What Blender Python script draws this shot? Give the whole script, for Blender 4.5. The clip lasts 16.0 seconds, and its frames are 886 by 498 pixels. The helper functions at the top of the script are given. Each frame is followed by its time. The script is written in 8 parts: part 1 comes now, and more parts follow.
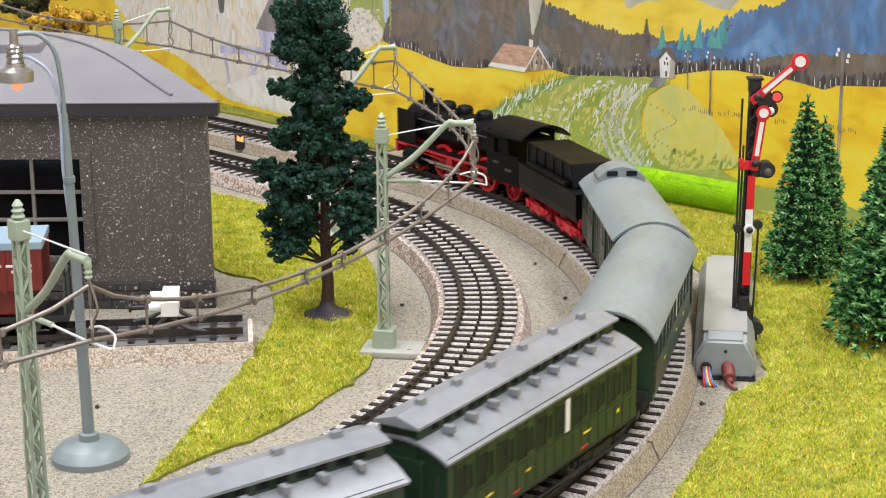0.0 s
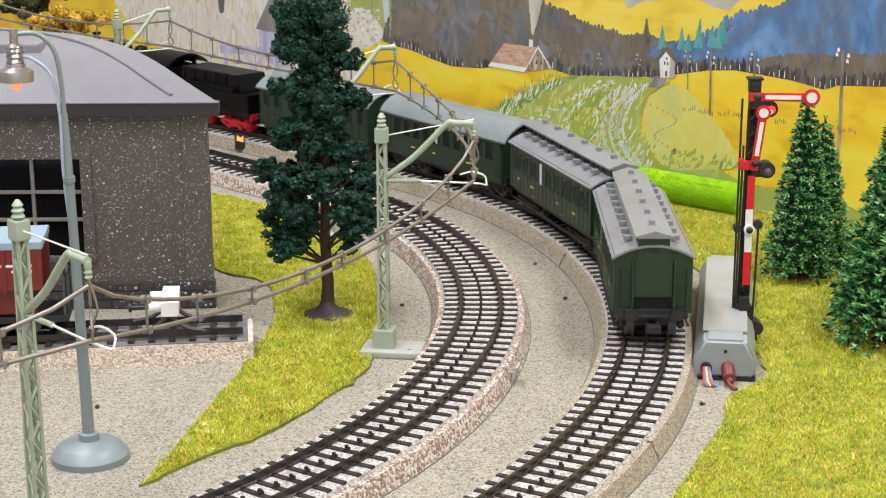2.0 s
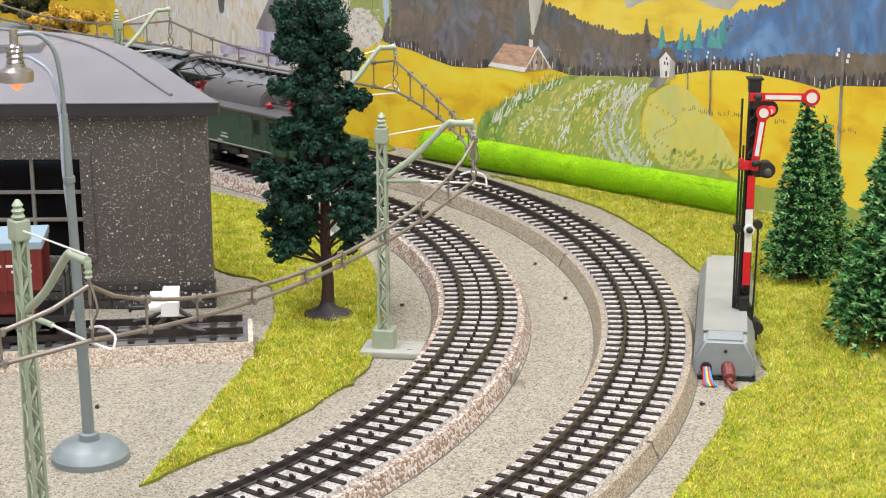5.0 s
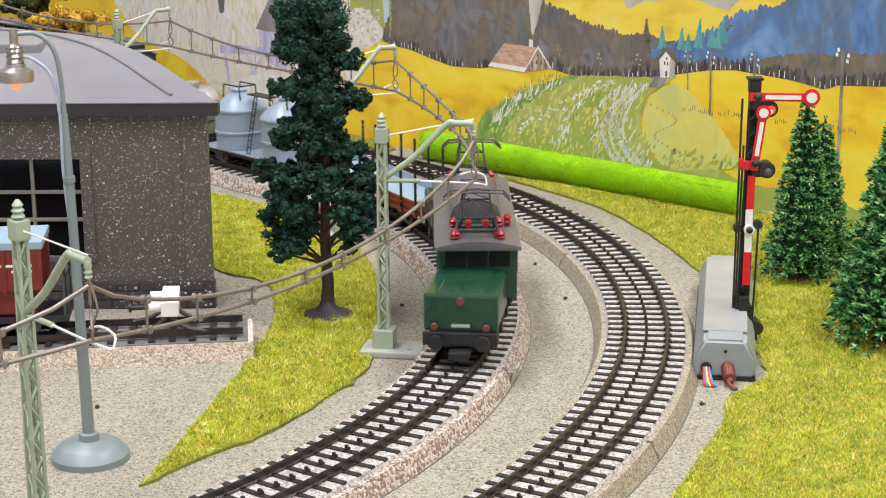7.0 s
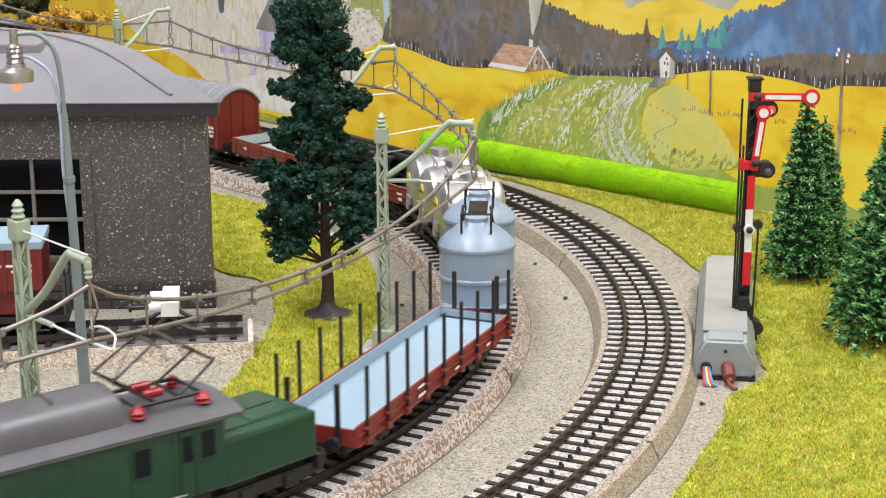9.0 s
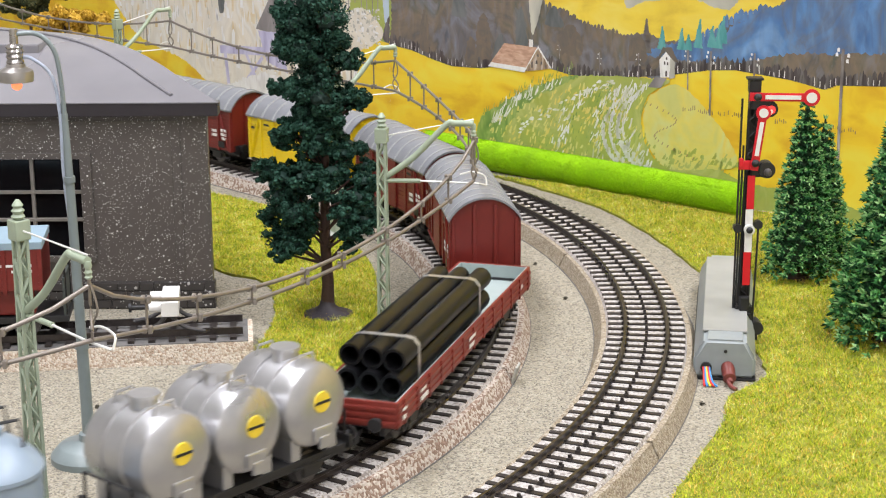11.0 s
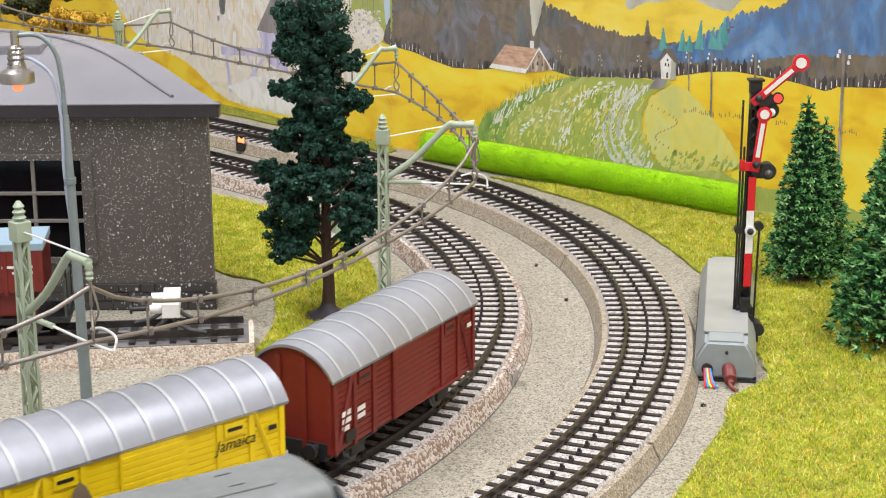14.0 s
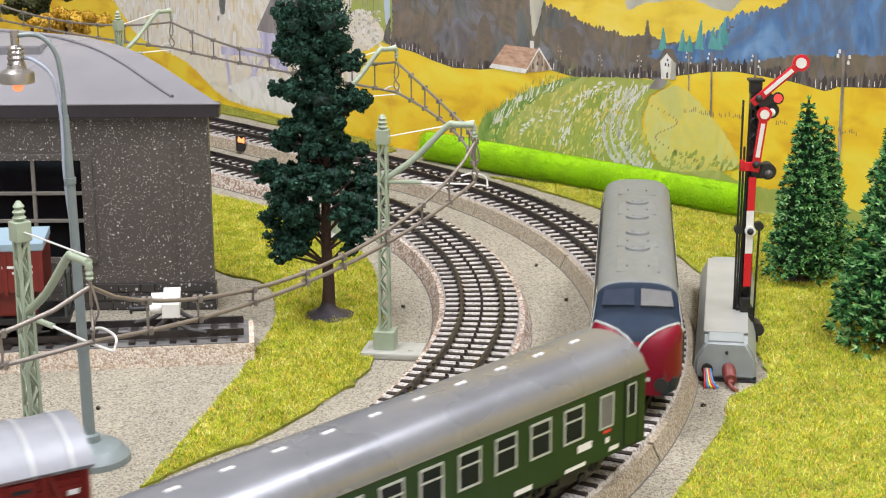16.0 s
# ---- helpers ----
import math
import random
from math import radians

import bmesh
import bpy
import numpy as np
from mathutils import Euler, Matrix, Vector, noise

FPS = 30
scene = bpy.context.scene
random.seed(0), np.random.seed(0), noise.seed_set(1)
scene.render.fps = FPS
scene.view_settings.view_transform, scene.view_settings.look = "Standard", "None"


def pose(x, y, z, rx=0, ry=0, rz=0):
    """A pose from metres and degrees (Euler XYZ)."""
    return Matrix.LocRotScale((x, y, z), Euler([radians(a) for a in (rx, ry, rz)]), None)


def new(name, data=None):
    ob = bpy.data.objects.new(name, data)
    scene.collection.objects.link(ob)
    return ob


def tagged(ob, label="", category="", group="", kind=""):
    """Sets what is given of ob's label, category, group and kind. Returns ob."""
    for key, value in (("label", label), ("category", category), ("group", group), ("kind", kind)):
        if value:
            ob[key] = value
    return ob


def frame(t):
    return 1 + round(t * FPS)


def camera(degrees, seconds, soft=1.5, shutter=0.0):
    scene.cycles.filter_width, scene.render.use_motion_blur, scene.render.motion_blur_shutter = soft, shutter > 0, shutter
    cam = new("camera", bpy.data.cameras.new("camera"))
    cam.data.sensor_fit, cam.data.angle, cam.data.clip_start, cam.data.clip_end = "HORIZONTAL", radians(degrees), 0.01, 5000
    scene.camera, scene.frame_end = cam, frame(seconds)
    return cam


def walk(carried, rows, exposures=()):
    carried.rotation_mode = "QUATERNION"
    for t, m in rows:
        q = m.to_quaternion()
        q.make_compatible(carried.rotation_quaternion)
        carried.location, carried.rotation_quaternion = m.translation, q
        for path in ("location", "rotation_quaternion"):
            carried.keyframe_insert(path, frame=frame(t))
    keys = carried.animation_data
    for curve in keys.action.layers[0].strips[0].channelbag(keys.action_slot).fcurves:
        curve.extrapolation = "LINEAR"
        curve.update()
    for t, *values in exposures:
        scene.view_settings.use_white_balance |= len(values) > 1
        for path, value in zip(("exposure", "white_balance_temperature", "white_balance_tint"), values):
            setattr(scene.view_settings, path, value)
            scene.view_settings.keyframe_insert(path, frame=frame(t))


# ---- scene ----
# Model railway, H0 scale. Baseboard at z = 0, rail top at z = 0.011.
EYE_Z, TILT, ROLL = 0.2194, 14.78, -0.287
cam = camera(29.3, 16.0, soft=1.15, shutter=0.3)


def aim(yaw=0.0, up=0.0):
    return pose(0, 0, EYE_Z, 90 - TILT + up, 0, yaw) @ pose(0, 0, 0, 0, 0, ROLL)


# the tripod is knocked once, shortly after 11 s
walk(cam, [(0, aim()), (11.1, aim()), (11.5, aim(-0.075, 0.035)), (11.95, aim(0.032, 0.046)), (16, aim(0.032, 0.046))])

# ---- light: a closed room with ceiling luminaires ----
world = bpy.data.worlds.new("room_air")
world.use_nodes = True
world.node_tree.nodes["Background"].inputs[0].default_value = (1.0, 0.97, 0.92, 1)
world.node_tree.nodes["Background"].inputs[1].default_value = 0.05
scene.world = world
scene.view_settings.exposure = 0.0


def ceiling_lamp(x, y, z, sx, sy, watts, warm=(0.965, 0.965, 1.03)):
    data = bpy.data.lights.new("ceiling_lamp", "AREA")
    data.shape, data.size, data.size_y, data.energy, data.color = "RECTANGLE", sx, sy, watts, warm
    ob = new("ceiling_lamp", data)
    ob.matrix_world = pose(x, y, z)
    return ob


ceiling_lamp(-0.55, 0.45, 1.6, 0.3, 1.7, 37)
ceiling_lamp(0.75, 0.45, 1.6, 0.3, 1.7, 35)
ceiling_lamp(0.1, -0.9, 1.6, 1.7, 0.3, 17)
# ---- materials ----
def mat(name, color, rough=0.5, metal=0.0, scale=400.0, vary=0.15, bump=0.0, bump_scale=None, spec=0.5, coat=0.0, island=0.0, each=0.0, glow=None):
    """A painted or moulded surface: colour with variation at two scales, roughness wear and fine relief."""
    m = bpy.data.materials.new(name)
    m.use_nodes = True
    nt = m.node_tree
    b = nt.nodes["Principled BSDF"]
    co = nt.nodes.new("ShaderNodeTexCoord")
    n1 = nt.nodes.new("ShaderNodeTexNoise")
    n1.inputs["Scale"].default_value, n1.inputs["Detail"].default_value = scale, 6
    n2 = nt.nodes.new("ShaderNodeTexNoise")
    n2.inputs["Scale"].default_value, n2.inputs["Detail"].default_value = scale * 0.12, 3
    for n in (n1, n2):
        nt.links.new(co.outputs["Object"], n.inputs["Vector"])
    add = nt.nodes.new("ShaderNodeMath")
    add.operation = "ADD"
    nt.links.new(n1.outputs["Fac"], add.inputs[0])
    nt.links.new(n2.outputs["Fac"], add.inputs[1])
    last = add.outputs[0]
    lo, hi = 0.72, 1.28
    if island or each:
        src = nt.nodes.new("ShaderNodeNewGeometry") if island else nt.nodes.new("ShaderNodeObjectInfo")
        mul = nt.nodes.new("ShaderNodeMath")
        mul.operation = "MULTIPLY_ADD"
        mul.inputs[1].default_value = island or each
        nt.links.new(src.outputs["Random Per Island"] if island else src.outputs["Random"], mul.inputs[0])
        nt.links.new(last, mul.inputs[2])
        last = mul.outputs[0]
        hi += island or each
    ramp = nt.nodes.new("ShaderNodeMapRange")
    ramp.inputs[1].default_value, ramp.inputs[2].default_value = lo, hi
    nt.links.new(last, ramp.inputs[0])
    mix = nt.nodes.new("ShaderNodeMix")
    mix.data_type = "RGBA"
    mix.inputs[6].default_value = (*[c * (1 - vary) for c in color], 1)
    mix.inputs[7].default_value = (*[min(1, c * (1 + vary)) for c in color], 1)
    nt.links.new(ramp.outputs[0], mix.inputs[0])
    nt.links.new(mix.outputs[2], b.inputs["Base Color"])
    r = nt.nodes.new("ShaderNodeMapRange")
    r.inputs[1].default_value, r.inputs[2].default_value = 0.3, 0.7
    r.inputs[3].default_value, r.inputs[4].default_value = max(0.02, rough - 0.08), min(1, rough + 0.08)
    nt.links.new(n2.outputs["Fac"], r.inputs[0])
    nt.links.new(r.outputs[0], b.inputs["Roughness"])
    b.inputs["Metallic"].default_value = metal
    b.inputs["Specular IOR Level"].default_value = spec
    b.inputs["Coat Weight"].default_value = coat
    if bump:
        n3 = nt.nodes.new("ShaderNodeTexNoise")
        n3.inputs["Scale"].default_value, n3.inputs["Detail"].default_value = bump_scale or scale * 2, 4
        nt.links.new(co.outputs["Object"], n3.inputs["Vector"])
        bp = nt.nodes.new("ShaderNodeBump")
        bp.inputs["Strength"].default_value, bp.inputs["Distance"].default_value = min(1, bump * 1000), bump
        nt.links.new(n3.outputs["Fac"], bp.inputs["Height"])
        nt.links.new(bp.outputs["Normal"], b.inputs["Normal"])
    if glow:
        b.inputs["Emission Color"].default_value = (*glow[0], 1)
        b.inputs["Emission Strength"].default_value = glow[1]
    return m


def speckled(name, base, stones, scale, rough=0.9, bump=0.0006, sharp=0.12, lift=0.0):
    """Granular scatter: base colour with cells of other colours (stones: list of colours)."""
    m = mat(name, base, rough, 0, scale * 0.35, 0.18)
    nt = m.node_tree
    b = nt.nodes["Principled BSDF"]
    co = nt.nodes.new("ShaderNodeTexCoord")
    v = nt.nodes.new("ShaderNodeTexVoronoi")
    v.inputs["Scale"].default_value = scale
    nt.links.new(co.outputs["Object"], v.inputs["Vector"])
    sep = nt.nodes.new("ShaderNodeSeparateColor")
    nt.links.new(v.outputs["Color"], sep.inputs[0])
    ramp = nt.nodes.new("ShaderNodeValToRGB")
    ramp.color_ramp.interpolation = "CONSTANT"
    el = ramp.color_ramp.elements
    el[0].position, el[0].color = 0, (*stones[0], 1)
    el[1].position, el[1].color = 1.0 / len(stones), (*stones[1 % len(stones)], 1)
    for k in range(2, len(stones)):
        e = el.new(k / len(stones))
        e.color = (*stones[k], 1)
    nt.links.new(sep.outputs[0], ramp.inputs[0])
    old = b.inputs["Base Color"].links[0].from_socket
    mix = nt.nodes.new("ShaderNodeMix")
    mix.data_type = "RGBA"
    mix.inputs[0].default_value = 0.6
    nt.links.new(old, mix.inputs[6])
    nt.links.new(ramp.outputs[0], mix.inputs[7])
    nt.links.new(mix.outputs[2], b.inputs["Base Color"])
    bp = nt.nodes.new("ShaderNodeBump")
    bp.inputs["Strength"].default_value, bp.inputs["Distance"].default_value, bp.invert = 0.8, bump, True
    nt.links.new(v.outputs["Distance"], bp.inputs["Height"])
    nt.links.new(bp.outputs["Normal"], b.inputs["Normal"])
    return m


M = {}
M["gravel"] = speckled("fine_gravel", (0.29, 0.262, 0.2), [(0.36, 0.33, 0.26), (0.2, 0.18, 0.145), (0.46, 0.43, 0.35), (0.28, 0.245, 0.18), (0.075, 0.068, 0.058), (0.33, 0.31, 0.25), (0.4, 0.36, 0.27)], 1450)
M["turf"] = mat("grass_mat", (0.2, 0.21, 0.02), 0.95, 0, 260, 0.35, 0.0006, 900)
M["cork"] = speckled("ballast_cork", (0.29, 0.24, 0.17), [(0.38, 0.33, 0.24), (0.2, 0.15, 0.1), (0.5, 0.45, 0.37), (0.3, 0.25, 0.17)], 1500)
M["cork_red"] = speckled("ballast_cork_speckled", (0.34, 0.27, 0.21), [(0.68, 0.63, 0.56), (0.17, 0.085, 0.055), (0.56, 0.5, 0.43), (0.24, 0.14, 0.1)], 1000)
M["ballast"] = speckled("white_ballast", (0.38, 0.355, 0.33), [(0.58, 0.55, 0.52), (0.42, 0.385, 0.35), (0.2, 0.17, 0.15), (0.5, 0.47, 0.45)], 1100)
M["sleeper"] = mat("sleeper_plastic", (0.022, 0.017, 0.015), 0.55, 0, 900, 0.25, 0.0001)
M["rail"] = mat("rail_steel", (0.065, 0.055, 0.052), 0.32, 0.7, 500, 0.3)
M["white"] = mat("white_paint", (0.75, 0.74, 0.72), 0.5, 0, 300, 0.06)
M["plaster"] = mat("room_plaster", (0.72, 0.7, 0.67), 0.9, 0, 6, 0.05)
M["black"] = mat("black_plastic", (0.014, 0.014, 0.015), 0.5, 0, 500, 0.3)
def P(name, color, rough=0.45, metal=0.0, vary=0.12, scale=250.0, **kw):
    M[name] = mat(name, color, rough, metal, scale, vary, **kw)
    return M[name]


P("green_coach", (0.016, 0.035, 0.019), 0.36)
P("green_bright", (0.016, 0.042, 0.012), 0.4, spec=0.25)
P("green_loco", (0.011, 0.052, 0.027), 0.3, coat=0.1)
P("roof_clere", (0.21, 0.22, 0.235), 0.38)
P("roof_plain", (0.2, 0.23, 0.235), 0.42)
P("roof_silver", (0.27, 0.28, 0.305), 0.46, 0.3, 0.08)
P("roof_rib", (0.42, 0.43, 0.44), 0.46, 0.2, 0.06)
P("roof_coach", (0.25, 0.26, 0.285), 0.3, 0.55, 0.05)
P("roof_shed", (0.21, 0.205, 0.22), 0.26, vary=0.1, scale=28)
P("roof_edge", (0.03, 0.025, 0.03), 0.4)
P("brown", (0.17, 0.017, 0.013), 0.42)
P("brown_flat", (0.19, 0.026, 0.018), 0.42)
P("yellow", (0.85, 0.62, 0.01), 0.35, vary=0.05)
P("red_gear", (0.55, 0.01, 0.02), 0.38)
P("red_signal", (0.6, 0.008, 0.02), 0.35, vary=0.05)
P("red_diesel", (0.165, 0.004, 0.016), 0.34, spec=0.2)
P("slate", (0.019, 0.03, 0.05), 0.45, spec=0.1)
P("diesel_roof", (0.165, 0.175, 0.17), 0.45, spec=0.3)
P("frame_grey", (0.05, 0.06, 0.055), 0.45)
P("light_blue", (0.27, 0.37, 0.44), 0.45, vary=0.05)
P("silo_grey", (0.26, 0.33, 0.41), 0.35, vary=0.05)
P("floor_grey", (0.33, 0.39, 0.38), 0.5, vary=0.06)
P("insulator_red", (0.3, 0.014, 0.02), 0.32)
P("silver", (0.5, 0.5, 0.51), 0.33, 0.75, vary=0.06)
P("gun", (0.09, 0.085, 0.085), 0.35, 0.3)
P("pipe", (0.006, 0.006, 0.007), 0.36, spec=0.3)
P("soot", (0.003, 0.003, 0.004), 0.45, spec=0.15)
P("mast_green", (0.33, 0.39, 0.29), 0.45, vary=0.08)
P("lamp_grey", (0.2, 0.24, 0.245), 0.36, vary=0.08)
P("box_grey", (0.27, 0.3, 0.305), 0.4, vary=0.07)
P("box_grey_warm", (0.3, 0.305, 0.285), 0.45, vary=0.12, scale=60)
P("wire", (0.26, 0.23, 0.2), 0.4, 0.5)
P("wire_white", (0.75, 0.75, 0.72), 0.35, 0.2)
P("bark", (0.06, 0.032, 0.026), 0.8, bump=0.0006, scale=500)
P("root", (0.035, 0.028, 0.035), 0.6, bump=0.0006)
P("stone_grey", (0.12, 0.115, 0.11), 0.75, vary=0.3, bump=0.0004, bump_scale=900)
P("mirror_dark", (0.006, 0.006, 0.007), 0.15, spec=0.2)
P("glass_dark", (0.012, 0.015, 0.017), 0.2, spec=0.12)
P("glass_slate", (0.036, 0.045, 0.07), 0.5, spec=0.08)
P("glass_frosted_glare", (0.15, 0.15, 0.15), 0.35, spec=0.3)
P("frame_alu", (0.5, 0.52, 0.5), 0.35, 0.3)
P("lens_white", (0.8, 0.8, 0.75), 0.15)
P("glow_red", (0.6, 0.02, 0.02), 0.3, glow=((1, 0.06, 0.05), 1.2))
P("glow_amber", (1, 0.5, 0.2), 0.3, glow=((1, 0.16, 0.04), 1.6))
P("bulb", (0.6, 0.3, 0.2), 0.2, glow=((1, 0.2, 0.07), 1.5))
P("shade_metal", (0.42, 0.4, 0.38), 0.34, 0.8)
P("bar_brown", (0.2, 0.185, 0.165), 0.45)
P("steel_bright", (0.42, 0.4, 0.38), 0.28, 0.85)
P("cable_red", (0.6, 0.03, 0.03), 0.4)
P("cable_blue", (0.04, 0.25, 0.6), 0.4)
P("cable_yellow", (0.8, 0.6, 0.05), 0.4)
P("plug_brown", (0.16, 0.035, 0.028), 0.4)
P("concrete", (0.36, 0.36, 0.32), 0.6)
P("hedge", (0.29, 0.56, 0.0), 0.95, vary=0.18, scale=700, bump=0.0008, bump_scale=1500)
P("wood_brown", (0.2, 0.15, 0.1), 0.6)
P("crown_shade_fill", (0.008, 0.03, 0.022), 0.8, vary=0.45, island=0.6)


def fibre(name, colors, rough=0.8):
    """Loose fibres: every island takes its own colour from the list."""
    m = bpy.data.materials.new(name)
    m.use_nodes = True
    nt = m.node_tree
    b = nt.nodes["Principled BSDF"]
    b.inputs["Roughness"].default_value = rough
    b.inputs["Specular IOR Level"].default_value = 0.2
    g = nt.nodes.new("ShaderNodeNewGeometry")
    r = nt.nodes.new("ShaderNodeValToRGB")
    r.color_ramp.elements[0].color = (*colors[0], 1)
    r.color_ramp.elements[1].color = (*colors[-1], 1)
    for k, c in enumerate(colors[1:-1]):
        e = r.color_ramp.elements.new((k + 1) / (len(colors) - 1))
        e.color = (*c, 1)
    co = nt.nodes.new("ShaderNodeTexCoord")
    n = nt.nodes.new("ShaderNodeTexNoise")
    n.inputs["Scale"].default_value = 110
    nt.links.new(co.outputs["Object"], n.inputs["Vector"])
    mr = nt.nodes.new("ShaderNodeMath")
    mr.operation = "MULTIPLY_ADD"
    mr.inputs[1].default_value, mr.inputs[2].default_value = 1.0, -0.55
    nt.links.new(n.outputs["Fac"], mr.inputs[0])
    ad = nt.nodes.new("ShaderNodeMath")
    ad.use_clamp = True
    nt.links.new(mr.outputs[0], ad.inputs[0])
    nt.links.new(g.outputs["Random Per Island"], ad.inputs[1])
    nt.links.new(ad.outputs[0], r.inputs[0])
    nt.links.new(r.outputs["Color"], b.inputs["Base Color"])
    return m


M["grass"] = fibre("grass_fibre_mix", [(0.14, 0.22, 0.012), (0.31, 0.4, 0.016), (0.44, 0.52, 0.024), (0.54, 0.58, 0.04), (0.65, 0.6, 0.06), (0.75, 0.4, 0.08), (0.8, 0.84, 0.3)])
M["grass_far"] = fibre("grass_fibre_olive", [(0.14, 0.14, 0.02), (0.26, 0.25, 0.03), (0.33, 0.32, 0.03), (0.4, 0.36, 0.05)])
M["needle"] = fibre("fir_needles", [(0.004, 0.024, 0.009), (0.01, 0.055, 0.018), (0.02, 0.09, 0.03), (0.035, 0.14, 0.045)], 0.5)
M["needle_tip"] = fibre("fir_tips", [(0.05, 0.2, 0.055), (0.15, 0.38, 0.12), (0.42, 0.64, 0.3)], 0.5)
M["foliage"] = fibre("pine_foliage", [(0.006, 0.022, 0.014), (0.014, 0.048, 0.032), (0.024, 0.075, 0.05), (0.04, 0.11, 0.075)], 0.7)
M["hedge_fibre"] = fibre("hedge_fibre", [(0.23, 0.45, 0.0), (0.3, 0.54, 0.0), (0.36, 0.6, 0.01)], 0.8)
M["foliage_gold"] = fibre("gold_foliage", [(0.36, 0.2, 0.01), (0.6, 0.36, 0.04), (0.75, 0.5, 0.1)], 0.8)
M["foliage_olive"] = fibre("olive_foliage", [(0.03, 0.04, 0.02), (0.07, 0.08, 0.03), (0.12, 0.11, 0.05)], 0.8)


def sparkle(name, base, dots, scale):
    """Dark moulded plastic with fine white paint spatter."""
    m = mat(name, base, 0.42, 0, 120, 0.12, 0.00008, 700)
    nt = m.node_tree
    b = nt.nodes["Principled BSDF"]
    co = nt.nodes.new("ShaderNodeTexCoord")
    old = b.inputs["Base Color"].links[0].from_socket
    for sc, rad, amount in ((scale * 0.9, 0.23, 0.14), (scale * 0.42, 0.17, 0.17), (scale * 1.8, 0.28, 0.2)):
        v = nt.nodes.new("ShaderNodeTexVoronoi")
        v.inputs["Scale"].default_value = sc
        nt.links.new(co.outputs["Object"], v.inputs["Vector"])
        lt = nt.nodes.new("ShaderNodeMath")
        lt.operation = "LESS_THAN"
        lt.inputs[1].default_value = rad
        nt.links.new(v.outputs["Distance"], lt.inputs[0])
        sep = nt.nodes.new("ShaderNodeSeparateColor")
        nt.links.new(v.outputs["Color"], sep.inputs[0])
        l2 = nt.nodes.new("ShaderNodeMath")
        l2.operation = "LESS_THAN"
        l2.inputs[1].default_value = amount
        nt.links.new(sep.outputs[0], l2.inputs[0])
        mu = nt.nodes.new("ShaderNodeMath")
        mu.operation = "MULTIPLY"
        nt.links.new(lt.outputs[0], mu.inputs[0])
        nt.links.new(l2.outputs[0], mu.inputs[1])
        mix = nt.nodes.new("ShaderNodeMix")
        mix.data_type = "RGBA"
        mix.inputs[7].default_value = (*dots, 1)
        nt.links.new(mu.outputs[0], mix.inputs[0])
        nt.links.new(old, mix.inputs[6])
        old = mix.outputs[2]
    nt.links.new(old, b.inputs["Base Color"])
    return m


M["shed_wall"] = sparkle("shed_wall", (0.1, 0.087, 0.078), (0.85, 0.85, 0.83), 1050)
M["shed_plinth"] = sparkle("shed_plinth", (0.05, 0.045, 0.043), (0.5, 0.5, 0.48), 500)


def paint(name, c0, c1, c2, scale=60, stretch=(1, 1, 0.35), rough=0.45):
    """Brushed landscape paint: streaks of three colours."""
    m = bpy.data.materials.new(name)
    m.use_nodes = True
    nt = m.node_tree
    b = nt.nodes["Principled BSDF"]
    b.inputs["Roughness"].default_value = rough
    co = nt.nodes.new("ShaderNodeTexCoord")
    mp = nt.nodes.new("ShaderNodeMapping")
    mp.inputs["Scale"].default_value = stretch
    n = nt.nodes.new("ShaderNodeTexNoise")
    n.inputs["Scale"].default_value, n.inputs["Detail"].default_value, n.inputs["Distortion"].default_value = scale, 6, 0.6
    nt.links.new(co.outputs["Object"], mp.inputs[0])
    nt.links.new(mp.outputs[0], n.inputs["Vector"])
    r = nt.nodes.new("ShaderNodeValToRGB")
    r.color_ramp.elements[0].position, r.color_ramp.elements[0].color = 0.34, (*c0, 1)
    r.color_ramp.elements[1].position, r.color_ramp.elements[1].color = 0.68, (*c2, 1)
    e = r.color_ramp.elements.new(0.5)
    e.color = (*c1, 1)
    nt.links.new(n.outputs["Fac"], r.inputs[0])
    nt.links.new(r.outputs["Color"], b.inputs["Base Color"])
    return m


def mottled(name, colors, big, small, stretch=(1, 1, 0.4), rough=0.45):
    """Brushed paint whose pigment drifts through a list of colours, with fine vertical brush marks."""
    m = paint(name, *[colors[0], colors[len(colors) // 2], colors[-1]], small, stretch, rough)
    nt = m.node_tree
    b = nt.nodes["Principled BSDF"]
    fine = b.inputs["Base Color"].links[0].from_socket
    co = nt.nodes.new("ShaderNodeTexCoord")
    mp = nt.nodes.new("ShaderNodeMapping")
    mp.inputs["Scale"].default_value = (1, 1, 0.7)
    n = nt.nodes.new("ShaderNodeTexNoise")
    n.inputs["Scale"].default_value, n.inputs["Detail"].default_value, n.inputs["Distortion"].default_value = big, 5, 1.2
    nt.links.new(co.outputs["Object"], mp.inputs[0])
    nt.links.new(mp.outputs[0], n.inputs["Vector"])
    r = nt.nodes.new("ShaderNodeValToRGB")
    el = r.color_ramp.elements
    el[0].position, el[0].color = 0.3, (*colors[0], 1)
    el[1].position, el[1].color = 0.7, (*colors[-1], 1)
    for k, c in enumerate(colors[1:-1]):
        el.new(0.3 + 0.4 * (k + 1) / (len(colors) - 1)).color = (*c, 1)
    nt.links.new(n.outputs["Fac"], r.inputs[0])
    mix = nt.nodes.new("ShaderNodeMix")
    mix.data_type = "RGBA"
    mix.inputs[0].default_value = 0.35
    nt.links.new(r.outputs["Color"], mix.inputs[6])
    nt.links.new(fine, mix.inputs[7])
    nt.links.new(mix.outputs[2], b.inputs["Base Color"])
    return m


